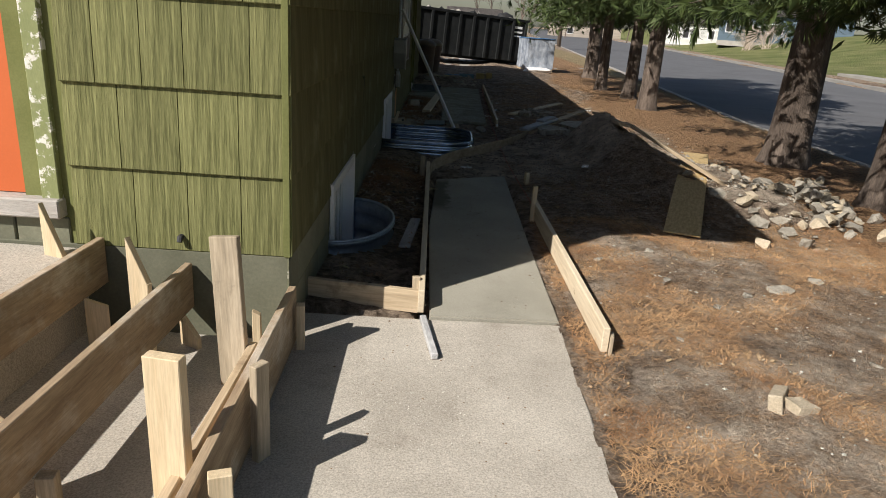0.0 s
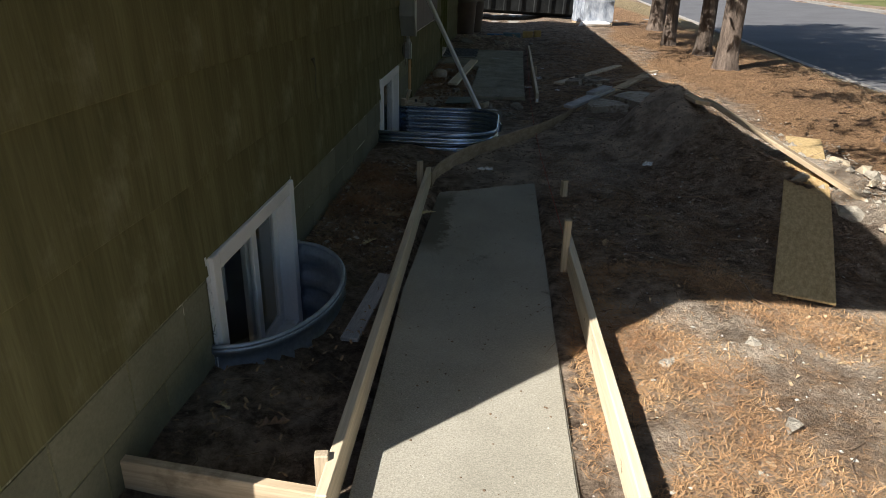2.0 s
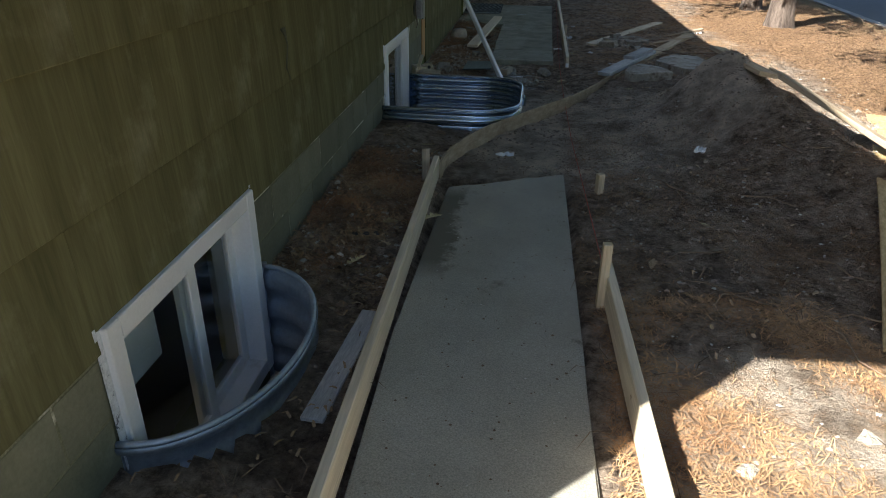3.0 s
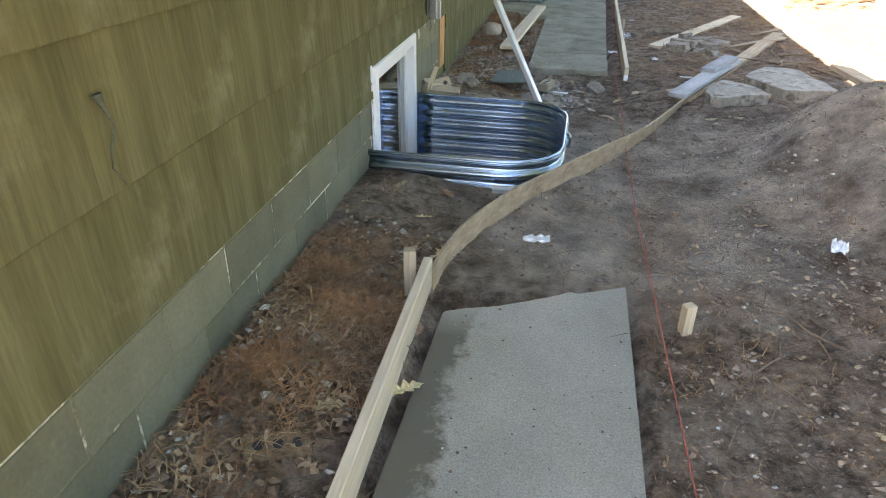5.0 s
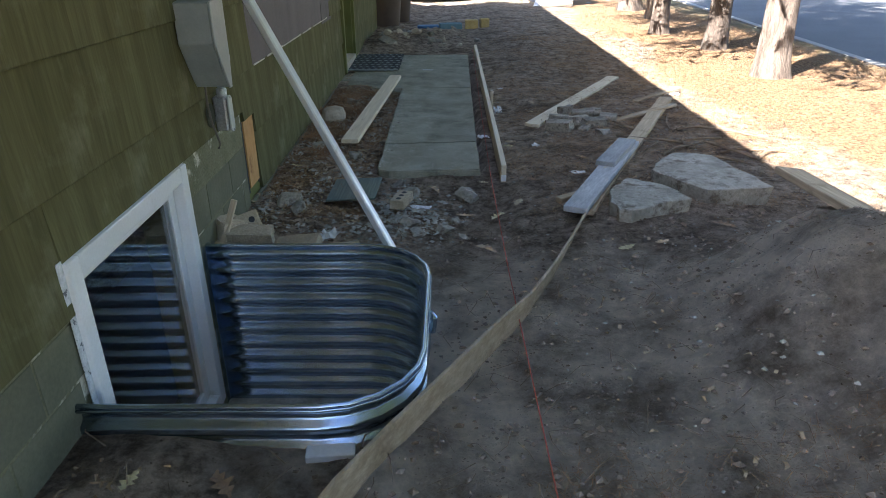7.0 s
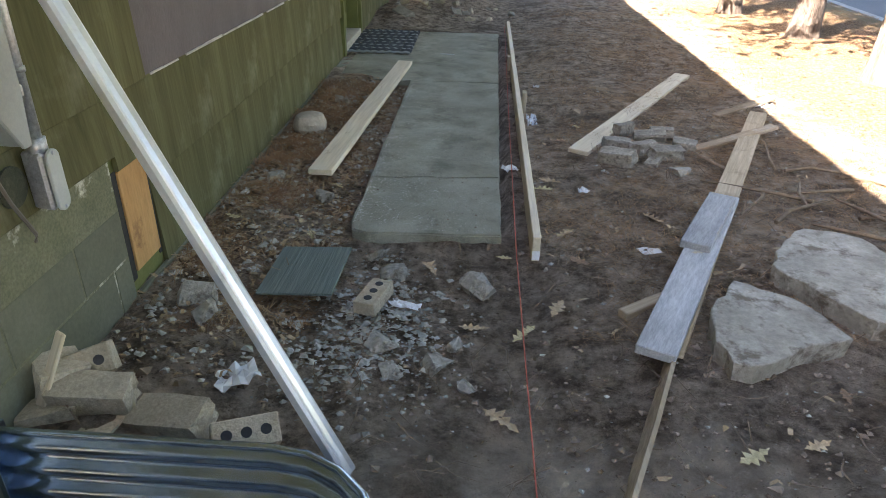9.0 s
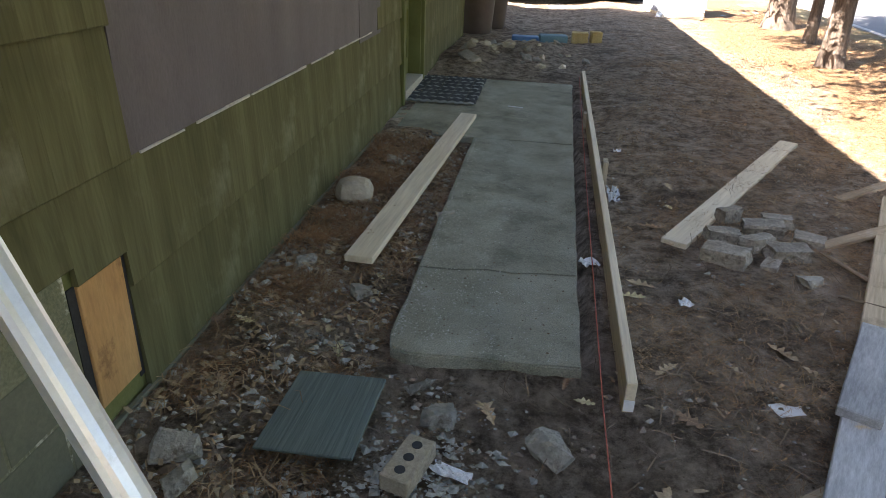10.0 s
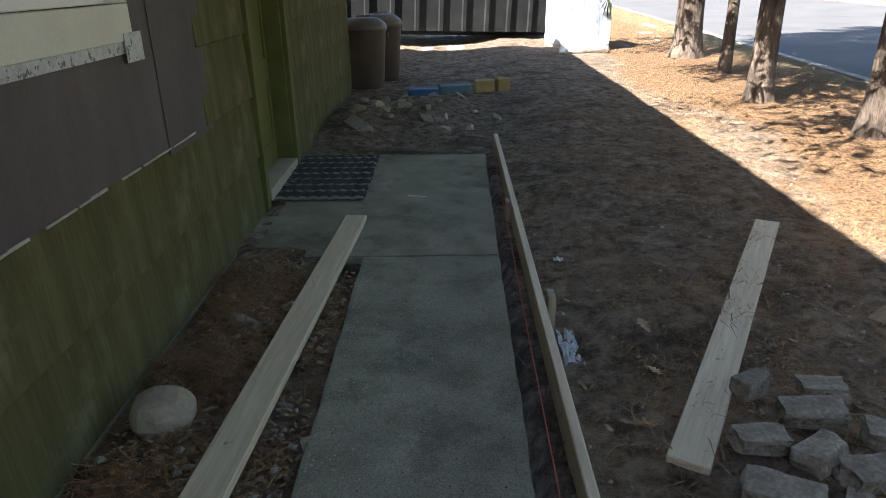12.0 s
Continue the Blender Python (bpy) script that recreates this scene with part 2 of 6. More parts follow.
STRING = surface("red_mason_line", (0.5, 0.12, 0.08), (0.6, 0.16, 0.1), scale=30, rough=0.8, bump=0.1)
BARK = surface("ridged_bark", (0.06, 0.045, 0.036), (0.23, 0.18, 0.145), scale=2.2, fine=16, rough=0.95, bump=1.0, stretch=(5, 5, 0.9), speck=0.35, vary=0.12, depth=0.06)
LEAF = surface("conifer_needles", (0.035, 0.06, 0.014), (0.085, 0.12, 0.03), scale=3, rough=0.7, bump=0.0, speck=0.2)
NEEDLE = surface("fallen_needles", (0.28, 0.145, 0.068), (0.62, 0.4, 0.21), scale=2, fine=30, rough=0.85, bump=0.0, speck=0.3)
RUSTY = surface("rusty_needles", (0.15, 0.075, 0.036), (0.42, 0.23, 0.115), scale=3, fine=30, rough=0.85, bump=0.0, speck=0.35)
DRYLEAF = surface("dry_oak_leaf", (0.36, 0.25, 0.14), (0.52, 0.4, 0.26), scale=12, rough=0.8, bump=0.2)
PALELEAF = surface("pale_oak_leaf", (0.46, 0.38, 0.2), (0.62, 0.54, 0.33), scale=12, rough=0.8, bump=0.2)
BROWNLEAF = surface("brown_oak_leaf", (0.2, 0.12, 0.07), (0.34, 0.22, 0.13), scale=12, rough=0.8, bump=0.2)
TWIG = surface("twig", (0.13, 0.09, 0.06), (0.24, 0.17, 0.11), scale=12, rough=0.9, bump=0.2)
STRAW = surface("dead_weed", (0.3, 0.2, 0.11), (0.42, 0.3, 0.18), scale=6, rough=0.9, bump=0.1)
GRAVEL = surface("pale_gravel", (0.28, 0.27, 0.23), (0.58, 0.56, 0.5), scale=9, fine=60, rough=0.95, bump=0.4, speck=0.2)
ASPHALT = surface("road_asphalt", (0.12, 0.122, 0.13), (0.17, 0.172, 0.182), scale=0.5, fine=60, rough=0.85, bump=0.3, speck=0.2, stain=(0.1, 0.1, 0.105), stain_scale=0.25, stain_at=(0.56, 0.66))
KERB = surface("kerb_concrete", (0.3, 0.28, 0.255), (0.42, 0.4, 0.365), scale=1.5, fine=50, rough=0.9, bump=0.3, speck=0.15)
HBLUE = surface("blue_siding", (0.1, 0.15, 0.2), (0.13, 0.185, 0.245), scale=1, rough=0.7, bump=0.1, speck=0.05)
HWHITE = surface("white_siding", (0.62, 0.62, 0.6), (0.72, 0.72, 0.7), scale=1, rough=0.7, bump=0.1, speck=0.05)
HTAN = surface("tan_siding", (0.42, 0.36, 0.3), (0.5, 0.44, 0.37), scale=1, rough=0.7, bump=0.1, speck=0.05)
ROOF = surface("roof_shingle", (0.1, 0.09, 0.085), (0.16, 0.145, 0.135), scale=4, rough=0.9, bump=0.3, speck=0.2)
SOFFIT = surface("soffit_paint", (0.5, 0.5, 0.46), (0.58, 0.58, 0.54), scale=2, rough=0.7, bump=0.05, speck=0.04)
PLASTER = surface("basement_plaster", (0.3, 0.29, 0.27), (0.38, 0.37, 0.35), scale=2, rough=0.9, bump=0.1)
POLEWOOD = surface("utility_pole_wood", (0.13, 0.1, 0.08), (0.2, 0.165, 0.13), scale=2, rough=0.9, bump=0.3, stretch=(8, 8, 0.5))
DARK = surface("dark_rubber_and_shade", (0.02, 0.02, 0.022), (0.04, 0.04, 0.042), scale=4, rough=0.7, bump=0.1)
SOIL_CLOD = surface("dry_soil_clod", (0.15, 0.11, 0.08), (0.4, 0.32, 0.25), scale=9, fine=60, rough=0.95, bump=0.4, speck=0.2)
BUSH = surface("bare_twigs", (0.42, 0.34, 0.27), (0.6, 0.5, 0.42), scale=3, rough=0.9, bump=0.0)

GLASS = bpy.data.materials.new("window_glass")
GLASS.use_nodes = True
gb = GLASS.node_tree.nodes["Principled BSDF"]
gb.inputs["Base Color"].default_value = (0.9, 0.95, 0.95, 1)
gb.inputs["Roughness"].default_value, gb.inputs["IOR"].default_value = 0.02, 1.5
gb.inputs["Transmission Weight"].default_value = 1.0


def ground_material():
    """Soil, dry sand (its pale tone also lifts sunlit soil), fallen needles and lawn, mixed by the ground's own
    attributes and by noise.
    """
    m = bpy.data.materials.new("yard_soil")
    m.use_nodes = True
    nt = m.node_tree
    bsdf = nt.nodes["Principled BSDF"]
    co = nt.nodes.new("ShaderNodeTexCoord")

    def noise_of(scale, detail=6.0, rough=0.65, stretch=None):
        n = node(nt, "ShaderNodeTexNoise", Scale=scale, Detail=detail, Roughness=rough)
        if stretch:
            mp = nt.nodes.new("ShaderNodeMapping")
            mp.inputs["Scale"].default_value = stretch
            nt.links.new(co.outputs["Object"], mp.inputs[0])
            nt.links.new(mp.outputs[0], n.inputs["Vector"])
        else:
            nt.links.new(co.outputs["Object"], n.inputs["Vector"])
        return n.outputs["Fac"]

    def ramp_of(fac, c1, c2, p1=0.35, p2=0.65):
        r = nt.nodes.new("ShaderNodeValToRGB")
        r.color_ramp.elements[0].position, r.color_ramp.elements[1].position = p1, p2
        r.color_ramp.elements[0].color, r.color_ramp.elements[1].color = (*c1, 1), (*c2, 1)
        nt.links.new(fac, r.inputs[0])
        return r.outputs[0]

    def mix(fac, a, b):
        x = nt.nodes.new("ShaderNodeMix")
        x.data_type = "RGBA"
        nt.links.new(fac, x.inputs[0])
        nt.links.new(a, x.inputs[6])
        nt.links.new(b, x.inputs[7])
        return x.outputs[2]

    def masked(name, patch, lo=0.42, hi=0.6):
        at = nt.nodes.new("ShaderNodeAttribute")
        at.attribute_name = name
        s = nt.nodes.new("ShaderNodeMath")
        s.operation = "MULTIPLY_ADD"
        nt.links.new(at.outputs["Fac"], s.inputs[0])
        s.inputs[1].default_value = 0.75
        sub = nt.nodes.new("ShaderNodeMath")
        sub.operation = "MULTIPLY_ADD"
        nt.links.new(patch, sub.inputs[0])
        sub.inputs[1].default_value, sub.inputs[2].default_value = 0.8, -0.28
        nt.links.new(sub.outputs[0], s.inputs[2])
        r = node(nt, "ShaderNodeMapRange", **{"From Min": lo, "From Max": hi})
        nt.links.new(s.outputs[0], r.inputs[0])
        return r.outputs[0]

    soil = ramp_of(noise_of(5.5, 8.0, 0.7), (0.18, 0.13, 0.094), (0.54, 0.43, 0.33), 0.38, 0.62)
    crumbs = ramp_of(noise_of(11.0, 11.0, 0.8), (0.07, 0.05, 0.035), (0.67, 0.535, 0.415), 0.41, 0.6)
    half = nt.nodes.new("ShaderNodeValue")
    half.outputs[0].default_value = 0.52
    soil = mix(half.outputs[0], soil, crumbs)
    damp = ramp_of(noise_of(40.0, 4.0, 0.75), (0.05, 0.035, 0.026), (0.2, 0.145, 0.105))
    where = node(nt, "ShaderNodeMapRange", **{"From Min": 0.5, "From Max": 0.66})
    nt.links.new(noise_of(1.5, 9.0, 0.7), where.inputs[0])
    soil = mix(where.outputs[0], soil, damp)
    sand_and_sun = ramp_of(noise_of(3.2, 11.0, 0.72), (0.2, 0.155, 0.115), (0.8, 0.68, 0.55), 0.36, 0.6)
    needles = ramp_of(noise_of(30.0, 9.0, 0.8), (0.1, 0.058, 0.036), (0.6, 0.37, 0.2), 0.4, 0.6)
    lawn = ramp_of(noise_of(0.35, 8.0, 0.7), (0.12, 0.155, 0.045), (0.27, 0.26, 0.12))
    dead = ramp_of(noise_of(3.0, 6.0, 0.75), (0.24, 0.19, 0.1), (0.4, 0.33, 0.2))
    colour = mix(masked("sand_and_sun", noise_of(2.6, 7.0)), soil, sand_and_sun)
    colour = mix(masked("dead", noise_of(4.0, 7.0)), colour, dead)
    colour = mix(masked("needle", noise_of(3.5, 8.0, 0.75), 0.42, 0.66), colour, needles)
    colour = mix(masked("lawn", noise_of(0.8, 4.0)), colour, lawn)
    nt.links.new(colour, bsdf.inputs["Base Color"])
    h = nt.nodes.new("ShaderNodeMath")
    h.operation = "MULTIPLY_ADD"
    nt.links.new(noise_of(60.0, 5.0, 0.8), h.inputs[0])
    h.inputs[1].default_value = 0.4
    nt.links.new(noise_of(8.0, 9.0, 0.72), h.inputs[2])
    bp = node(nt, "ShaderNodeBump", Strength=1.0, Distance=0.14)
    nt.links.new(h.outputs[0], bp.inputs["Height"])
    nt.links.new(bp.outputs[0], bsdf.inputs["Normal"])
    bsdf.inputs["Roughness"].default_value = 0.95
    bsdf.inputs["Specular IOR Level"].default_value = 0.2
    return m


SOIL = ground_material()

# ---- mesh helpers ----
rng = np.random.default_rng(7)


def part(name, bm, material, parent=None, label="", smooth=False):
    """Links a bmesh as one mesh object, under a thing or under a part."""
    me = bpy.data.meshes.new(name)
    bm.to_mesh(me)
    bm.free()
    me.materials.append(material)
    if smooth:
        me.polygons.foreach_set("use_smooth", [True] * len(me.polygons))
    ob = new(name, me)
    if parent is not None:
        ob.parent = parent
    if label:
        ob["label"] = label
    return ob


def holder(name, m, label, category, group=""):
    ob = new(name)
    ob.matrix_world = m
    return tagged(ob, label, category, group)


def add_box(bm, lo, hi, bevel=0.0):
    """A box between two corners, with small bevels on its edges."""
    c = [(a + b) / 2 for a, b in zip(lo, hi)]
    s = [abs(b - a) for a, b in zip(lo, hi)]
    got = bmesh.ops.create_cube(bm, size=1.0, matrix=Matrix.Translation(c) @ Matrix.Diagonal((*s, 1)))
    if bevel:
        edges = list({e for v in got["verts"] for e in v.link_edges})
        bmesh.ops.bevel(bm, geom=edges, offset=bevel, segments=1, affect="EDGES")
    return bm


def box(lo, hi, bevel=0.0):
    return add_box(bmesh.new(), lo, hi, bevel)


def boxes(rows, bevel=0.0):
    bm = bmesh.new()
    for lo, hi in rows:
        add_box(bm, lo, hi, bevel)
    return bm


def rounded(points, z0, z1, bevel=0.0):
    """An upright prism over an outline."""
    bm = bmesh.new()
    vs = [bm.verts.new((x, y, z0)) for x, y in points]
    f = bm.faces.new(vs)
    got = bmesh.ops.extrude_face_region(bm, geom=[f])
    for v in got["geom"]:
        if isinstance(v, bmesh.types.BMVert):
            v.co.z = z1
    bmesh.ops.recalc_face_normals(bm, faces=bm.faces)
    if bevel:
        bmesh.ops.bevel(bm, geom=[e for e in bm.edges], offset=bevel, segments=1, affect="EDGES")
    return bm


def tube(path, radius, sides=8, taper=None):
    """A round bar along a path of points."""
    bm = bmesh.new()
    pts = [Vector(p) for p in path]
    rings = []
    for i, p in enumerate(pts):
        d = (pts[min(i + 1, len(pts) - 1)] - pts[max(i - 1, 0)]).normalized()
        a = d.orthogonal().normalized() if abs(d.z) > 0.9 else d.cross(Vector((0, 0, 1))).normalized()
        b = d.cross(a)
        r = radius if taper is None else radius * taper[i]
        rings.append([bm.verts.new(p + r * (math.cos(2 * math.pi * k / sides) * a + math.sin(2 * math.pi * k / sides) * b)) for k in range(sides)])
    for r0, r1 in zip(rings, rings[1:]):
        for k in range(sides):
            bm.faces.new((r0[k], r0[(k + 1) % sides], r1[(k + 1) % sides], r1[k]))
    bm.faces.new(rings[0])
    bm.faces.new(rings[-1])
    bmesh.ops.recalc_face_normals(bm, faces=bm.faces)
    return bm


def lump(size, seed, rough=0.12, cuts=2, squash=0.0):
    """A broken stone or chunk: a box that is cut finer, dented and chipped."""
    bm = bmesh.new()
    bmesh.ops.create_cube(bm, size=1.0)
    bmesh.ops.subdivide_edges(bm, edges=list(bm.edges), cuts=cuts, use_grid_fill=True)
    for v in bm.verts:
        n = v.co.normalized()
        v.co = v.co.lerp(n * 0.56, squash)
        k = noise.noise(v.co * 2.1 + Vector((seed * 3.7, seed * 1.3, 0)))
        v.co *= 1 + rough * 2 * k
        v.co += Vector(noise.noise_vector(v.co * 3.3 + Vector((0, seed * 2.9, 5)))) * rough * 0.5
        v.co = Vector((v.co.x * size[0], v.co.y * size[1], v.co.z * size[2]))
    return bm


def rock(size, seed, points=15):
    """An angular broken stone: the hull of random points, its faces cut finer and roughened."""
    r = np.random.default_rng(1000 + seed)
    bm = bmesh.new()
    for k in range(points):
        p = r.normal(0, 1, 3)
        p = p / np.abs(p).max() * 0.5 * r.uniform(0.78, 1.0)
        bm.verts.new(p.tolist())
    bmesh.ops.convex_hull(bm, input=list(bm.verts))
    for v in [v for v in bm.verts if not v.link_faces]:
        bm.verts.remove(v)
    bmesh.ops.subdivide_edges(bm, edges=list(bm.edges), cuts=1, use_grid_fill=True)
    for v in bm.verts:
        v.co += Vector(noise.noise_vector(v.co * 4.0 + Vector((seed * 1.7, 0, 3)))) * 0.045
        v.co = Vector((v.co.x * size[0], v.co.y * size[1], v.co.z * size[2]))
    return bm


def plank_matrix(p0, p1, roll=0.0):
    """Local y runs along the plank, local z up from its wide face."""
    p0, p1 = Vector(p0), Vector(p1)
    y = (p1 - p0).normalized()
    x = y.cross(Vector((0, 0, 1))).normalized()
    m = Matrix((x, y, x.cross(y))).transposed().to_4x4()
    return Matrix.Translation(p0) @ m @ pose(0, 0, 0, 0, roll, 0)


def plank(name, p0, p1, width, thick, material, label, category="board", roll=0.0, group="", parent=None, bow=0.0):
    """A sawn board from p0 to p1, along the middle of its underside; roll 90 stands it on edge."""
    length = (Vector(p1) - Vector(p0)).length
    bm = box((-width / 2, 0, 0), (width / 2, length, thick), 0.004)
    if bow:
        bmesh.ops.subdivide_edges(bm, edges=[e for e in bm.edges if e.calc_length() > length * 0.8], cuts=10)
        for v in bm.verts:
            v.co.z += bow * math.sin(math.pi * v.co.y / length)
    ob = part(name, bm, material, parent)
    ob.matrix_world = plank_matrix(p0, p1, roll)
    return tagged(ob, label, category, group)


def edge_board(name, p0, p1, high, thick, material, label, group="", parent=None):
    """A board on edge: p0 and p1 run along its foot."""
    length = (Vector(p1) - Vector(p0)).length
    ob = part(name, box((-thick / 2, 0, 0), (thick / 2, length, high), 0.004), material, parent)
    ob.matrix_world = plank_matrix(p0, p1)
    return tagged(ob, label, "form board", group) if parent is None else ob


def stake(name, x, y, z0, z1, width, thick, material, label, turn=0.0, lean=0.0, point=0.0, parent=None, tip=0.0):
    """An upright stake, cut square or (tip) sawn to a slanting point at the top."""
    material = {"new_pine": PINE_UP, "used_pine": PINE_USED_UP}.get(material.name, material)
    bm = box((-width / 2, -thick / 2, 0), (width / 2, thick / 2, z1 - z0), 0.003)
    if tip:
        for v in bm.verts:
            if v.co.z > (z1 - z0) * 0.8 and v.co.x > -width * 0.3:
                v.co.z -= tip
    ob = part(name, bm, material, parent)
    ob.matrix_world = pose(x, y, z0, lean, lean * 0.8, turn)
    return tagged(ob, label, "stake", "form stakes") if parent is None else ob


def scatter(name, verts, faces, material, label, category):
    me = bpy.data.meshes.new(name)
    me.from_pydata(verts, [], faces)
    me.materials.append(material)
    return tagged(new(name, me), label, category, kind="stuff")

# ---- the ground, one sheet to the horizon ----
WALL_X = -0.78          # face of the side wall
CORNER_Y = 3.1          # its near corner
WELL_A = (4.29, 5.46, -0.372)   # half-round well: y from, y to, reach in x
WELL_B = (8.24, 9.53, 0.315)    # square-cornered well


def well_outline(kind, grow=0.0, steps=24):
    """The rim of a window well from wall to wall, as x, y."""
    wall_x = WALL_X - 0.014 * ((4.9 if kind == "round" else 8.86) - 6.0)
    if kind == "round":
        y0, y1, reach = WELL_A
        c, ry, rx = (y0 + y1) / 2, (y1 - y0) / 2 + grow, reach - wall_x + grow
        return [(wall_x + rx * math.sin(math.pi * i / steps), c - ry * math.cos(math.pi * i / steps)) for i in range(steps + 1)]
    y0, y1, reach = WELL_B
    y0, y1, reach, r = y0 - grow, y1 + grow, reach + grow, 0.34
    out = [(wall_x, y0), (reach - r, y0)]
    half = 5 if steps > 24 else steps // 2
    out += [(reach - r + r * math.sin(math.pi / 2 * i / half), y0 + r - r * math.cos(math.pi / 2 * i / half)) for i in range(1, half + 1)]
    out += [(reach - r + r * math.cos(math.pi / 2 * i / half), y1 - r + r * math.sin(math.pi / 2 * i / half)) for i in range(0, half + 1)]
    return out + [(wall_x, y1)]


def smooth01(v):
    v = np.clip(v, 0, 1)
    return v * v * (3 - 2 * v)


def near_edge(y):
    return 6.6 + 0.075 * np.clip(np.asarray(y, float) - 15, 0, None)


def far_edge(y):
    return 15.4 + 0.13 * np.clip(np.asarray(y, float), -20, None)


def ridge(x, y, a, b, ha, hb, wide):
    """A bank of earth along the line from a to b."""
    ax, ay = a
    dx, dy = b[0] - ax, b[1] - ay
    s = np.clip(((x - ax) * dx + (y - ay) * dy) / (dx * dx + dy * dy), 0, 1)
    d = np.hypot(x - ax - s * dx, y - ay - s * dy)
    return (ha + (hb - ha) * s) * np.exp(-(d / wide) ** 2)


def bumps(x, y):
    """Lumpy small relief, the same at every build."""
    out = np.zeros_like(x)
    for k, (f, a) in enumerate(((1.7, 0.012), (3.9, 0.012), (8.3, 0.009), (17.0, 0.0065), (31.0, 0.005))):
        c, s = math.cos(1.1 * k + 0.4), math.sin(1.1 * k + 0.4)
        u, v = f * (c * x - s * y), f * (s * x + c * y)
        out += a * (np.sin(u + 1.7 * np.sin(0.7 * v + k)) * np.cos(v + 1.3 * np.sin(0.8 * u)))
    return out


def height(x, y, fine=True):
    x, y = np.asarray(x, float), np.asarray(y, float)
    z = -0.105 + 0.07 * smooth01((x - 0.6) / 1.0) + 0.05 * smooth01((-0.25 - x) / 0.35)
    z = z - 0.04 * smooth01((0.72 - np.abs(x - 0.25)) / 0.3) * smooth01((y - 9.3) / 0.8) * smooth01((11.1 - y) / 0.4)
    z = z + 0.06 * smooth01((y - 14.1) / 2.2) * smooth01((3.2 - x) / 1.5)
    bank = ridge(x, y, (2.75, 5.7), (2.05, 8.5), 0.03, 0.46, 0.4)
    bank = np.maximum(bank, ridge(x, y, (1.98, 8.72), (2.14, 9.2), 0.53, 0.4, 0.42))
    bank = np.maximum(bank, ridge(x, y, (3.0, 6.2), (2.6, 8.6), 0.2, 0.22, 0.5))
    bank = np.maximum(bank, ridge(x, y, (-0.4, 17.6), (0.1, 18.6), 0.12, 0.16, 0.55))
    z = z + bank
    if fine:
        wide = smooth01((40 - np.hypot(x, y - 10)) / 20)
        z = z + bumps(x, y) * wide * (1 + 1.2 * np.clip(bank * 4, 0, 1))
    for cx, cy, w, h in ((-0.5, 6.5, 0.3, 0.07), (-0.45, 6.0, 0.28, 0.05)):
        z = z + h * np.exp(-((x - cx) ** 2 + (y - cy) ** 2) / w ** 2)
    # under the paving
    for x0, x1, y0, y1, deep in ((-4.0, 0.70, -6.0, 3.44, 0.08), (-0.1, 0.70, 3.4, 7.0, 0.06), (-0.1, 0.66, 11.2, 16.2, 0.06), (-0.75, 0.6, 14.3, 16.2, 0.06)):
        inside = (x > x0) & (x < x1) & (y > y0) & (y < y1)
        z = np.where(inside, np.minimum(z, -0.10) - deep, z)
    n, f = near_edge(y), far_edge(y)
    road = smooth01((x - n + 0.8) / 0.64) * (1 - smooth01((x - f + 0.1) / 0.6))
    z = z * (1 - road) - 0.36 * road
    far = np.clip(x - f - 1.0, 0, None)
    return z + 3.4 * smooth01(far / 26) * (x > f)


def lines(lo, hi, step, reach, grow=1.28):
    mid = list(np.arange(lo, hi + 1e-6, step))
    out, d, v = [], step, hi
    while v < reach:
        d *= grow
        v += d
        out.append(v)
    back, d, v = [], step, lo
    while v > -reach:
        d *= grow
        v -= d
        back.append(v)
    return np.array(back[::-1] + mid + out)


def inside_poly(px, py, poly):
    hit = np.zeros(px.shape, bool)
    for (x0, y0), (x1, y1) in zip(poly, poly[1:] + poly[:1]):
        if y0 != y1:
            hit ^= ((y0 > py) != (y1 > py)) & (px < (x1 - x0) * (py - y0) / (y1 - y0) + x0)
    return hit


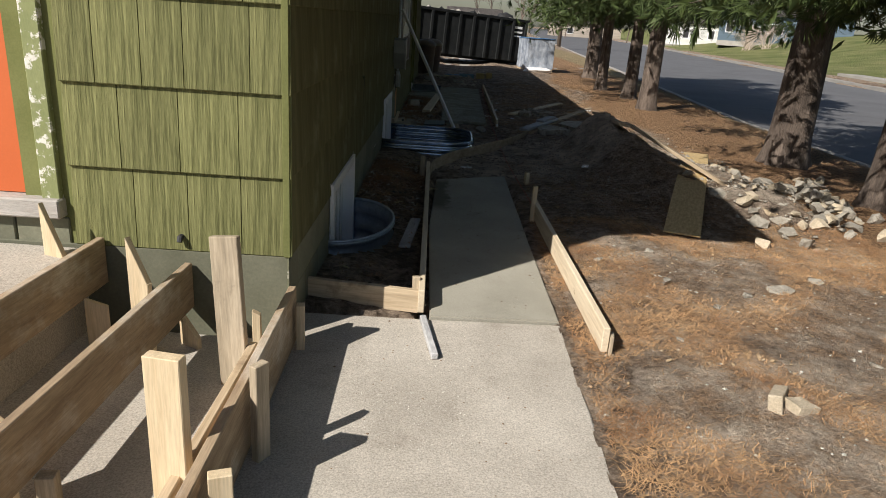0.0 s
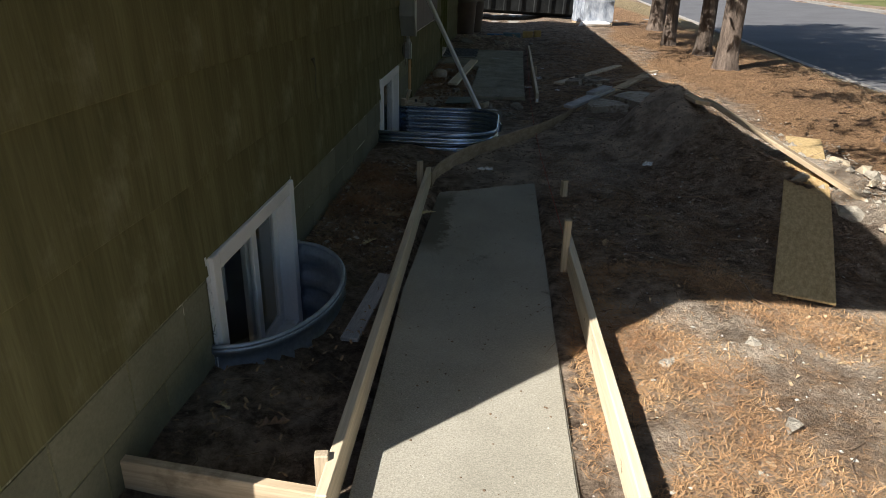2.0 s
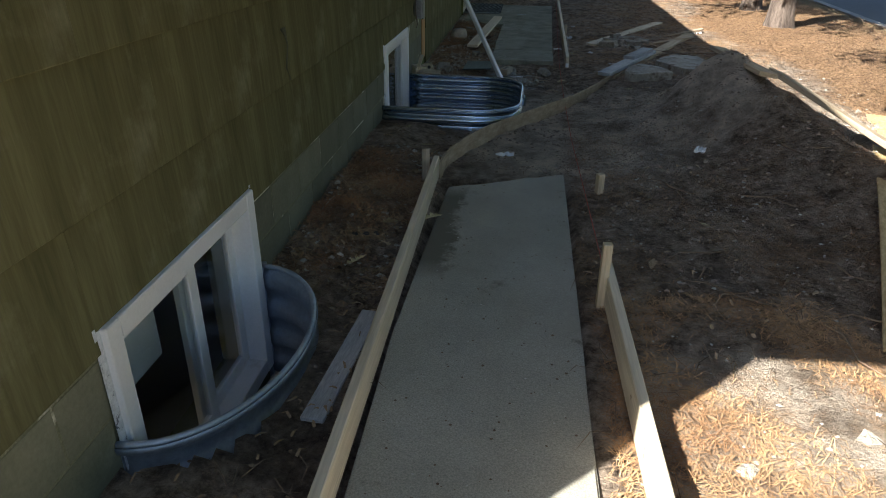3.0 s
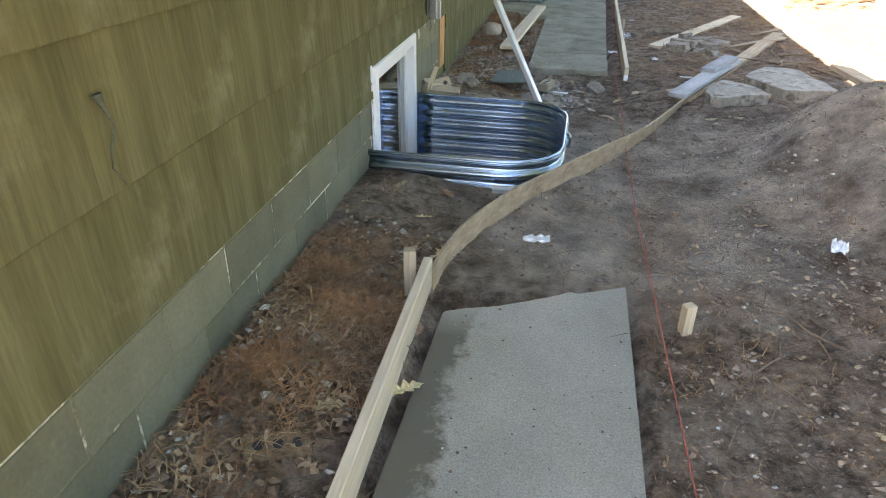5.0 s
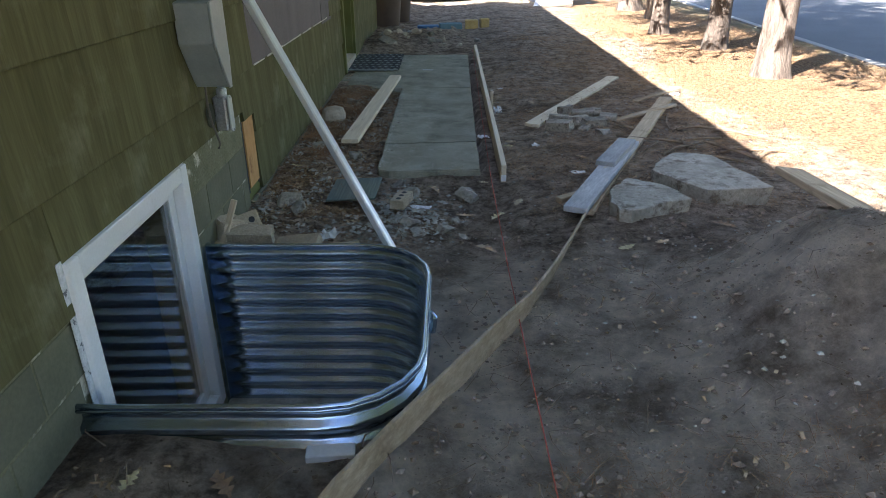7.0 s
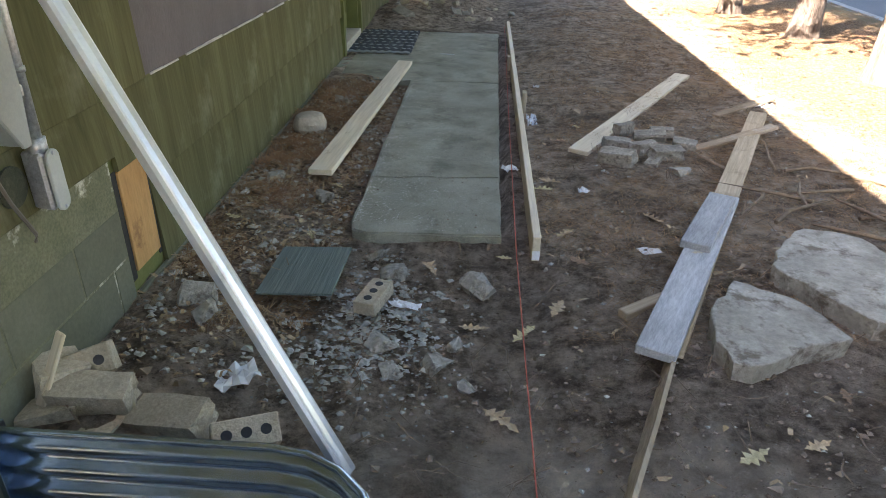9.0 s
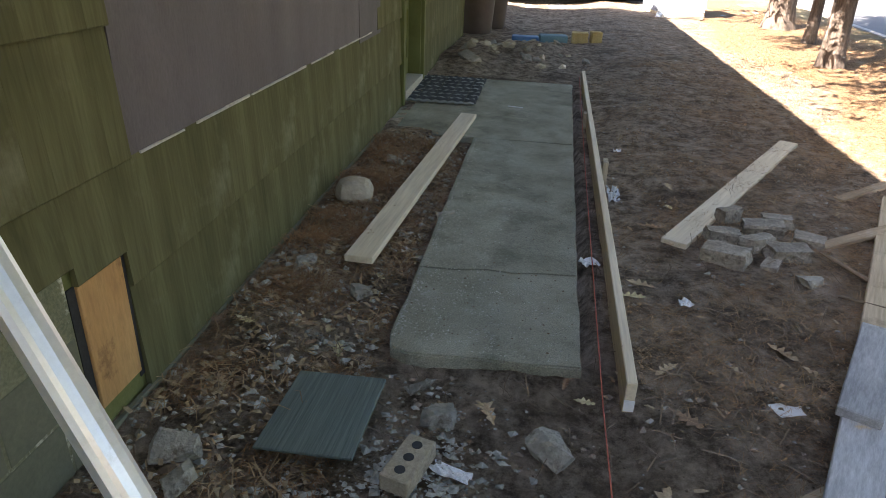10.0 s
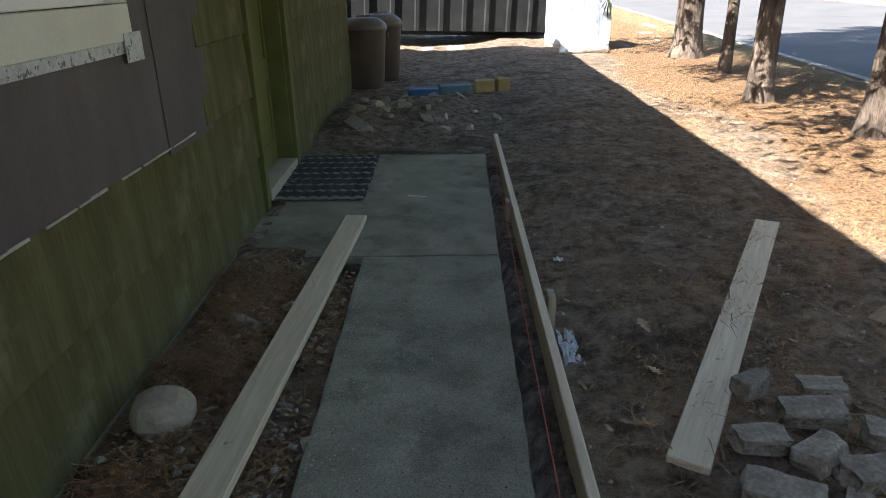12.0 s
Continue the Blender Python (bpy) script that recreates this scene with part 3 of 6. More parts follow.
def build_ground():
    xs, ys = lines(-0.9, 5.0, 0.05, 1800, 1.07), lines(2.0, 18.5, 0.05, 1800, 1.12)
    gx, gy = np.meshgrid(xs, ys)
    rims = [well_outline("round", 0.012), well_outline("square", 0.012)]
    for rim in rims:
        best = np.full(gx.shape, 1e9)
        tx, ty = gx.copy(), gy.copy()
        for (x0, y0), (x1, y1) in zip(rim, rim[1:]):
            dx, dy = x1 - x0, y1 - y0
            s = np.clip(((gx - x0) * dx + (gy - y0) * dy) / (dx * dx + dy * dy + 1e-12), 0, 1)
            qx, qy = x0 + s * dx, y0 + s * dy
            d = np.hypot(gx - qx, gy - qy)
            m = d < best
            best[m], tx[m], ty[m] = d[m], qx[m], qy[m]
        close = best < 0.034
        gx[close], gy[close] = tx[close], ty[close]
    gz = height(gx, gy)
    ny, nx = gx.shape
    cx = (gx[:-1, :-1] + gx[1:, 1:]) / 2
    cy = (gy[:-1, :-1] + gy[1:, 1:]) / 2
    drop = np.zeros(cx.shape, bool)
    for rim in rims:
        drop |= inside_poly(cx, cy, [(-1.2, rim[0][1])] + rim + [(-1.2, rim[-1][1])])
    idx = np.arange(ny * nx).reshape(ny, nx)
    quads = np.stack([idx[:-1, :-1], idx[:-1, 1:], idx[1:, 1:], idx[1:, :-1]], -1)[~drop]
    me = bpy.data.meshes.new("ground")
    me.from_pydata(np.stack([gx.ravel(), gy.ravel(), gz.ravel()], 1).tolist(), [], quads.tolist())
    me.polygons.foreach_set("use_smooth", [True] * len(me.polygons))
    x, y = gx.ravel(), gy.ravel()
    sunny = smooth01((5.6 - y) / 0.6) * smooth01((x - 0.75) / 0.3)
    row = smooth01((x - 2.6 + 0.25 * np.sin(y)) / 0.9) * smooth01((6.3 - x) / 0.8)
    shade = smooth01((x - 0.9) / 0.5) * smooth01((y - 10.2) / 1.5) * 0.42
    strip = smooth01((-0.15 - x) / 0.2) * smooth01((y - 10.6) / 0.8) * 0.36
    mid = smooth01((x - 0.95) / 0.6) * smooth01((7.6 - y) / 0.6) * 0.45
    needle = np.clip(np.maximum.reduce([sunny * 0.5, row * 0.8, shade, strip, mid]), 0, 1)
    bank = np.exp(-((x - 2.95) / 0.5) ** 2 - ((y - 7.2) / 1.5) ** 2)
    # Sandy spots, plus 0.5 * sunny that paints the sunlit yard brighter.
    sand_and_sun = np.clip(1.05 * np.exp(-((x - 0.8) / 1.2) ** 2 - ((y - 8.4) / 1.6) ** 2) + bank
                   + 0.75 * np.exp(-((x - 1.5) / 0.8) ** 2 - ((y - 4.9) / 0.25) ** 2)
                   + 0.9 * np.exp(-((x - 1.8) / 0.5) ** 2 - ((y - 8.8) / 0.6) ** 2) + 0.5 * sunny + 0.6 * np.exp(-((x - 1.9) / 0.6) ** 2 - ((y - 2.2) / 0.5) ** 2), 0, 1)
    needle = needle * (1 - 0.9 * bank)
    dead = smooth01((x - 4.9) / 0.8) * (x < 8) * 0.8
    lawn = (x > far_edge(y)) * smooth01((x - far_edge(y) - 1.0) / 1.0)
    for name, values in (("needle", needle), ("sand_and_sun", sand_and_sun), ("dead", dead), ("lawn", lawn)):
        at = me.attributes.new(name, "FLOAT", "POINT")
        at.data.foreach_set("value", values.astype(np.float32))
    me.materials.append(SOIL)
    return tagged(new("ground", me), "bare brown soil with fallen pine needles", "ground", kind="structure")


build_ground()


def strip_mesh(name, left, right, ys, z, material, label, thick=0.0):
    """A ribbon of ground cover between two edges that are functions of y."""
    verts, faces = [], []
    for y in ys:
        verts += [(float(left(y)), y, z), (float(right(y)), y, z)]
        if thick:
            verts += [(float(right(y)), y, z - thick), (float(left(y)), y, z - thick)]
    k = 4 if thick else 2
    for i in range(len(ys) - 1):
        a, b = i * k, (i + 1) * k
        for j in range(k if thick else 1):
            faces.append((a + j, a + (j + 1) % k, b + (j + 1) % k, b + j))
    if thick:
        faces += [(0, 3, 2, 1), tuple(len(verts) - 4 + j for j in range(4))]
    me = bpy.data.meshes.new(name)
    me.from_pydata(verts, [], faces)
    me.materials.append(material)
    return tagged(new(name, me), label, name, kind="structure")


ROAD_YS = [-400, -150, -60, -20, 0, 8, 15, 20, 26, 34, 45, 60, 90, 150, 300, 600]
strip_mesh("road", near_edge, far_edge, ROAD_YS, -0.25, ASPHALT, "grey asphalt street with patches")
strip_mesh("kerb_near", lambda y: near_edge(y) - 0.16, lambda y: near_edge(y) + 0.0, ROAD_YS, -0.19, KERB, "worn concrete kerb along the street", 0.35)
strip_mesh("kerb_far", lambda y: far_edge(y) - 0.0, lambda y: far_edge(y) + 0.5, ROAD_YS, -0.1, KERB, "pale concrete kerb across the street", 0.35)
strip_mesh("pavement_far", lambda y: far_edge(y) + 1.6, lambda y: far_edge(y) + 3.0, [-30, -10, 5, 15, 22, 28, 34, 40], 0.12, KERB, "pale concrete pavement", 0.3)


def slab(name, pts, top, thick, material, label, seed, chip=0.006, rise=0.0):
    """A concrete slab with a worn, slightly ragged edge."""
    ring = []
    for (x0, y0), (x1, y1) in zip(pts, pts[1:] + pts[:1]):
        n = max(1, int(math.hypot(x1 - x0, y1 - y0) / 0.09))
        for i in range(n):
            s = i / n
            j = noise.noise_vector(Vector((x0 + s * (x1 - x0), y0 + s * (y1 - y0), seed)) * 6.0) * chip
            ring.append((x0 + s * (x1 - x0) + j.x, y0 + s * (y1 - y0) + j.y))
    bm = rounded(ring, top - thick, top)
    upper = [e for e in bm.edges if min(v.co.z for v in e.verts) > top - 0.001]
    bmesh.ops.bevel(bm, geom=upper, offset=0.008, segments=2, affect="EDGES")
    for v in bm.verts:
        v.co.z += rise * (v.co.y - pts[0][1])
    return tagged(part(name, bm, material), label, "slab", kind="structure")


slab("pavement_front", [(-4.2, -8.0), (0.74, -8.0), (0.715, 3.46), (-0.02, 3.42), (-0.78, 3.40), (-0.78, 3.06), (-4.2, 3.06)], -0.098, 0.15, CONCRETE, "sunlit pale concrete paving in front of the house", 1)
slab("pavement_walk", [(-0.03, 3.445), (0.715, 3.485), (0.69, 4.6), (0.658, 7.24), (0.45, 7.135), (0.42, 7.15), (0.36, 7.10), (0.24, 7.03), (0.12, 6.965), (-0.02, 6.915), (-0.085, 6.88), (-0.10, 5.2)], -0.088, 0.12, WALK, "narrow concrete walk with a broken end", 2, 0.003)
CRACK = [(0.635, 11.885), (0.47, 11.875), (0.33, 11.85), (0.2, 11.86), (0.05, 11.825), (-0.125, 11.82)]
slab("pavement_entry", [(-0.125, 11.22), (-0.10, 11.13), (-0.03, 11.095), (0.63, 11.13)] + CRACK, -0.064, 0.13, CONCRETE_OLD, "broken end of a raised old concrete walk slab", 3, 0.012)
slab("pavement_entry_mid", [(x, y + 0.003) for x, y in CRACK[::-1]] + [(0.65, 14.16), (-0.14, 14.17)], -0.062, 0.13, CONCRETE_OLD, "raised old concrete walk slab with worn face", 3, 0.01)
slab("pavement_entry_far", [(-0.93, 14.13), (-0.3, 14.17), (0.65, 14.185), (0.665, 16.3), (-0.97, 16.3)], -0.066, 0.12, CONCRETE_OLD, "old concrete landing in front of the door", 4, 0.007, 0.028)
slab("pavement_drive", [(-9.0, 24.6), (6.4, 26.0), (6.5, 34), (-9.0, 33)], -0.05, 0.12, KERB, "pale concrete driveway under the skip", 5)

# ---- the house ----
OPENINGS = {  # y0, y1, z0, z1
    "low_a": (4.33, 5.43, -0.50, 0.41),
    "low_b": (8.35, 9.42, -0.80, 0.52),
    "door": (15.02, 15.98, 0.02, 2.06),
    "high": (11.75, 13.22, 1.36, 2.2),
}


def pierced_wall(u0, u1, z0, z1, holes, make):
    """Cells of a wall round its openings; make(ua, ub, za, zb) returns two corners."""
    us = sorted({u0, u1, *[h[0] for h in holes], *[h[1] for h in holes]})
    zs = sorted({z0, z1, *[h[2] for h in holes], *[h[3] for h in holes]})
    rows = []
    for ua, ub in zip(us, us[1:]):
        for za, zb in zip(zs, zs[1:]):
            if any(h[0] <= ua and ub <= h[1] and h[2] <= za and zb <= h[3] for h in holes):
                continue
            rows.append(make(ua, ub, za, zb))
    return boxes(rows)


HOUSE_END = 19.7
wall_side = tagged(part("wall_side", pierced_wall(CORNER_Y + 0.02, HOUSE_END, -1.4, 2.98, list(OPENINGS.values()),
                   lambda a, b, c, d: ((WALL_X - 0.24, a, c), (WALL_X - 0.016, b, d))), GREEN_SMOOTH), "olive green side wall of the house", "wall", kind="structure")
wall_front = tagged(part("wall_front", boxes([((-2.06, CORNER_Y + 0.02, -0.3), (WALL_X - 0.242, CORNER_Y + 0.24, 2.98)), ((-6, CORNER_Y + 0.08, -0.3), (-2.06, CORNER_Y + 0.24, 2.98))]), GREEN_SMOOTH),
                    "olive green front wall of the house", "wall", kind="structure")
tagged(part("wall_back", box((-6.2, CORNER_Y + 0.25, -1.4), (-6.0, HOUSE_END, 2.98)), PLASTER), "plain rear wall", "wall", kind="structure")
tagged(part("wall_end", box((-6.0, HOUSE_END, -1.4), (WALL_X - 0.016, HOUSE_END + 0.2, 2.98)), GREEN_SMOOTH), "olive green end wall", "wall", kind="structure")
tagged(part("floor", box((-6.0, CORNER_Y + 0.25, -1.5), (WALL_X - 0.25, HOUSE_END, -1.4)), PLASTER), "basement floor", "floor", kind="structure")
tagged(part("roof", boxes([((-6.8, CORNER_Y - 0.52, 2.985), (WALL_X + 0.84, 22.6, 3.02)), ((-6.83, CORNER_Y - 0.54, 3.025), (WALL_X + 0.86, 22.63, 3.1))]), SOFFIT),
       "painted flat eave and roof edge", "roof", kind="structure")

COURSE = [-0.055, 0.337, 0.730, 1.122, 1.514, 1.906, 2.298, 2.69]


def shingle_mesh(w, h, g=0.0022):
    """A thick-butted shingle: local x along the wall, -y outward, z up."""
    t0, t1, b = 0.022, 0.004, 0.003
    v = [(g, 0, 0), (w - g, 0, 0), (w - g, -t0 + b, 0), (g, -t0 + b, 0), (w - g, -t0, b * 1.4), (g, -t0, b * 1.4),
         (w - g, -t1, h), (g, -t1, h), (w - g, 0, h), (g, 0, h)]
    f = [(0, 3, 2, 1), (3, 5, 4, 2), (5, 7, 6, 4), (7, 9, 8, 6), (0, 1, 8, 9), (0, 9, 7, 5, 3), (1, 2, 4, 6, 8)]
    f = [tuple(reversed(q)) for q in f]
    me = bpy.data.meshes.new("shingle")
    me.from_pydata(v, [], f)
    return me


def shingles(parent, place, u0, u1, courses, holes, material, lo=0.17, hi=0.3, g=0.0022):
    """Courses of shingles as pieces of a wall, broken at its openings. Pieces of one width share a mesh."""
    shared = {}
    widths = [round(lo + (hi - lo) * k / 6, 3) for k in range(7)]
    for z, top in courses:
        u = u0
        while u < u1 - 0.01:
            w = min(widths[int(rng.integers(7))], round(u1 - u, 3))
            if u1 - u - w < 0.06:
                w = round(u1 - u, 3)
            z0, z1 = z, top
            for a, b, c, d in holes:
                if u < b - 0.01 and u + w > a + 0.01 and z0 < d and z1 > c:
                    if u < a - 0.03:
                        w = round(a - u, 3)
                    elif d < z1 - 0.03 and c <= z0:
                        z0 = d
                    elif c > z0 + 0.03:
                        z1 = c
                    else:
                        z0 = z1
                        w = min(w, max(round(b - u, 3), 0.01))
            if z1 - z0 > 0.02 and w > 0.012:
                key = (w, round(z1 - z0, 3))
                if key not in shared:
                    shared[key] = shingle_mesh(w, z1 - z0 + (0.004 if z1 == top else 0), g)
                    shared[key].materials.append(material)
                ob = new("shingle", shared[key])
                ob.parent = parent
                ob.matrix_world = place(u, z0)
            u = round(u + w, 3)


side_place = lambda u, z: pose(WALL_X - 0.014, u, z, 0, 0, 90)
front_place = lambda u, z: pose(u, CORNER_Y + 0.018, z, 0, 0, 0)
# lower foundation of painted blocks, from the corner to the patch
blocks = part("foundation", pierced_wall(CORNER_Y + 0.0, 10.42, -0.9, 0.33, [OPENINGS["low_a"], OPENINGS["low_b"]],
              lambda a, b, c, d: ((WALL_X - 0.015, a, c), (WALL_X - 0.006, b, d))), MORTAR, wall_side, "green painted mortar")
for row, z in enumerate((-0.29, -0.085, 0.12)):
    y = CORNER_Y + (0.0 if row % 2 else -0.2)
    while y < 10.42:
        a, b = max(y, CORNER_Y) + 0.005, min(y + 0.4, 10.42) - 0.005
        for h in (OPENINGS["low_a"], OPENINGS["low_b"]):
            if a < h[1] and b > h[0]:
                if a < h[0] - 0.03:
                    b = h[0] - 0.01
                elif b > h[1] + 0.03:
                    a = h[1] + 0.01
                else:
                    b = a
        if b - a > 0.04:
            part("block", box((WALL_X - 0.007, a, z + 0.005), (WALL_X - 0.003, b, z + 0.2), 0.002), BLOCK, wall_side)
        y += 0.4
part("foundation", box((-2.3, CORNER_Y + 0.0, -0.25), (WALL_X - 0.008, CORNER_Y + 0.014, 0.335), 0.003), BLOCK, wall_front, "green painted foundation")
holes = list(OPENINGS.values())
courses = list(zip(COURSE, COURSE[1:] + [2.98]))
TARRED = (10.80, 14.06, 0.74, 3.0)
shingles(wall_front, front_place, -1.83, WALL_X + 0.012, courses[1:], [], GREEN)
shingles(wall_side, side_place, CORNER_Y + 0.012, 10.46, courses[1:5], holes[:2], GREEN_WALL_SHADED, 0.7, 1.2, 0.0005)
shingles(wall_side, side_place, 10.46, 10.70, [(0.46, 0.73), (0.73, 1.122), (1.122, 1.514)], [], GREEN_WALL_SHADED, 0.2, 0.3, 0.0005)
shingles(wall_side, side_place, 10.70, 15.0 - 0.06, courses[0:5], holes + [TARRED], GREEN_WALL_SHADED, 0.6, 1.1, 0.0005)
shingles(wall_side, side_place, 16.06, HOUSE_END, courses[0:5], [], GREEN_WALL_SHADED, 0.6, 1.1, 0.0005)
part("corner_board", box((WALL_X - 0.03, CORNER_Y - 0.008, 0.335), (WALL_X + 0.004, CORNER_Y + 0.018, 2.97), 0.003), GREEN_SMOOTH, wall_front)

# tar paper, its torn edge and the plywood patch
tar = bmesh.new()
add_box(tar, (WALL_X - 0.014, 10.80, 0.735), (WALL_X - 0.004, 14.06, 1.29))
add_box(tar, (WALL_X - 0.014, 10.80, 1.29), (WALL_X - 0.004, 11.62, 2.5))
add_box(tar, (WALL_X - 0.014, 13.36, 1.29), (WALL_X - 0.004, 14.06, 2.5))
part("tar_paper", tar, TAR, wall_side, "dark brown tar paper where siding is stripped")
part("tar_paper", box((WALL_X - 0.003, 13.55, 0.70), (WALL_X + 0.001, 14.16, 2.5)), TAR, wall_side, "lapped dark tar paper")
for k in range(18):
    a = 10.84 + k * 0.17 + float(rng.uniform(-0.06, 0.06))
    part("torn_shingle_edge", box((WALL_X - 0.004, a, 0.728), (WALL_X + 0.0035, a + float(rng.uniform(0.1, 0.26)), 0.734 + float(rng.uniform(0, 0.006))), 0.001), SILL, wall_side, "pale torn shingle edge")
part("plywood_patch", box((WALL_X - 0.014, 10.465, 0.03), (WALL_X - 0.002, 10.675, 0.455), 0.002), PLY, wall_side, "orange plywood patch")
# Dark strips laid on the wall for the shadow in the patch's gaps.
part("dark_gap", boxes([((WALL_X - 0.0145, 10.43, 0.0), (WALL_X - 0.011, 10.464, 0.46)), ((WALL_X - 0.0145, 10.676, 0.0), (WALL_X - 0.011, 10.70, 0.46))]), DARK, wall_side, "dark strip painted as the shadow gap beside the patch")
part("base_ledge", box((WALL_X - 0.01, 10.43, -0.14), (WALL_X + 0.016, 14.2, -0.045), 0.006), BLOCK, wall_side, "grey foundation ledge")


def low_window(name, y0, y1, z0, z1, mullion, label):
    """A vinyl basement window set in the wall: casing, sashes, panes."""
    win = holder(name, pose(WALL_X, y0, z0), label, "window")
    win["kind"] = "structure"
    w, h, f = y1 - y0, z1 - z0, 0.07
    for lo, hi in (((-0.09, 0, 0), (0.025, f, h)), ((-0.09, w - f, 0), (0.025, w, h)), ((-0.09, f, h - f), (0.023, w - f, h)), ((-0.09, f, 0), (0.023, w - f, f))):
        part("window_frame", box(lo, hi, 0.004), WHITE, win)
    spans = [(f, w / 2 + 0.07), (w / 2 - 0.01, w - f)] if mullion else [(f, w - f)]
    for k, (a, b) in enumerate(spans):
        x, s = -0.028 - 0.034 * k, 0.06
        sash = part("sash", boxes([((x - 0.028, a, f), (x, a + s, h - f)), ((x - 0.028, b - s, f), (x, b, h - f)),
                                   ((x - 0.028, a + s, h - f - s), (x, b - s, h - f)), ((x - 0.028, a + s, f), (x, b - s, f + s))], 0.003), WHITE, win)
        pane = part("pane", box((x - 0.016, a + s - 0.004, f + s - 0.004), (x - 0.011, b - s + 0.004, h - f - s + 0.004)), GLASS, sash)
        pane.visible_shadow = False
    return win


wa = low_window("window_1", *OPENINGS["low_a"], True, "white vinyl basement slider window with two sashes")
wb = low_window("window_2", *OPENINGS["low_b"], False, "white vinyl basement window in a deep well")
for w, (y0, y1, z0, z1) in ((wa, OPENINGS["low_a"]), (wb, OPENINGS["low_b"])):
    part("flashing", boxes([((0.002, -0.03, 0.1), (0.006, 0.0, z1 - z0)), ((0.002, -0.03, z1 - z0), (0.006, y1 - y0 + 0.02, z1 - z0 + 0.012))]), TAPE, w, "printed flashing tape")
# Flat white sheet added behind the near pane.
hung = part("paper_sheet", box((-0.17, 0.22, 0.45), (-0.168, 0.52, 0.80)), PAPER)
hung.matrix_world = pose(WALL_X, OPENINGS["low_a"][0], OPENINGS["low_a"][2])
tagged(hung, "flat white sheet set behind basement window glass", "paper")

# upper window with cream casing over the tar paper
y0, y1, z0, z1 = OPENINGS["high"]
hi_win = holder("window_3", pose(WALL_X, y0, z0), "white window with broad cream sill board", "window")
hi_win["kind"] = "structure"
part("casing", boxes([((-0.012, -0.12, -0.14), (0.012, y1 - y0 + 0.14, -0.004)), ((-0.012, y1 - y0 + 0.004, -0.002), (0.012, y1 - y0 + 0.14, z1 - z0))], 0.003), CREAM, hi_win)
for lo, hi in (((-0.1, 0.004, 0), (0.02, 0.07, 0.83)), ((-0.1, 1.40, 0), (0.02, 1.466, 0.83)), ((-0.1, 0.07, 0), (0.022, 1.40, 0.06)), ((-0.1, 0.07, 0.78), (0.02, 1.40, 0.83)), ((-0.1, 0.69, 0.06), (0.018, 0.78, 0.78))):
    part("window_frame", box(lo, hi, 0.004), WHITE, hi_win)
for a, b in ((0.07, 0.69), (0.78, 1.40)):
    pane = part("pane", box((-0.05, a, 0.06), (-0.044, b, 0.78)), GLASS, hi_win)
    pane.visible_shadow = False
tape = bmesh.new()
add_box(tape, (0.002, -0.15, -0.185), (0.006, y1 - y0 + 0.10, -0.141))
add_box(tape, (0.013, y1 - y0 + 0.05, -0.22), (0.017, y1 - y0 + 0.2, -0.11))
part("flashing_tape", tape, TAPE, hi_win, "wrinkled silver flashing tape")

# door with recess, panels and sill
door = holder("door_1", pose(WALL_X, 15.02, 0.02), "olive green panelled door in a recessed frame", "door")
door["kind"] = "structure"
part("door_leaf", boxes([((-0.17, 0.03, 0.05), (-0.13, 0.93, 2.0))], 0.003), GREEN_DOOR, door)
for k, (a, b) in enumerate(((0.1, 0.45), (0.51, 0.86))):
    for c, d in ((0.2, 0.72), (0.82, 1.32), (1.42, 1.9)):
        part("door_panel", boxes([((-0.131, a, c), (-0.118, b, c + 0.03)), ((-0.131, a, d - 0.03), (-0.118, b, d)), ((-0.131, a, c + 0.03), (-0.118, a + 0.03, d - 0.03)), ((-0.131, b - 0.03, c + 0.03), (-0.118, b, d - 0.03))], 0.004), GREEN_DOOR, door)
part("door_frame", boxes([((-0.24, 0.001, 0.0), (-0.005, 0.03, 2.04)), ((-0.24, 0.93, 0.0), (-0.005, 0.959, 2.04)), ((-0.24, 0.03, 2.0), (-0.005, 0.93, 2.04))], 0.002), GREEN_DOOR, door)
part("casing", boxes([((-0.012, -0.075, -0.06), (0.03, -0.002, 2.1)), ((-0.012, 0.962, -0.06), (0.03, 1.035, 2.1))], 0.004), GREEN_DOOR, door)
part("sill", box((-0.2, 0.03, -0.03), (0.03, 0.93, 0.05), 0.006), CONCRETE, door, "worn concrete sill")

# red panel, its trim and sill beside the front shingles
porch = holder("door_2", pose(-1.9, CORNER_Y, 0.5), "bright red-orange door panel with peeling green and white trim", "door")
porch["kind"] = "structure"
part("panel", box((-1.3, 0.045, 0.07), (-0.065, 0.075, 2.0)), RED, porch)
part("trim", box((-0.066, -0.012, 0.02), (0.022, 0.075, 2.4), 0.005), TRIM, porch, "peeling green and white trim board")
part("sill", box((-1.3, -0.05, -0.03), (0.03, 0.075, 0.065), 0.008), SILL, porch, "weathered pale wooden sill")
for k in range(5):
    part("block", box((-1.3 + 0.27 * k, 0.008, -0.2), (-1.04 + 0.27 * k, 0.06, -0.035), 0.006), BLOCK, porch, "pale painted foundation block")

# the house stands a little askew to the walk
SKEW = pose(WALL_X, 6.0, 0, 0, 0, 0.8) @ pose(-WALL_X, -6.0, 0)
for ob in (wall_side, wall_front, wa, wb, hung, hi_win, door, porch, bpy.data.objects["wall_end"], bpy.data.objects["wall_back"]):
    ob.matrix_basis = SKEW @ ob.matrix_basis

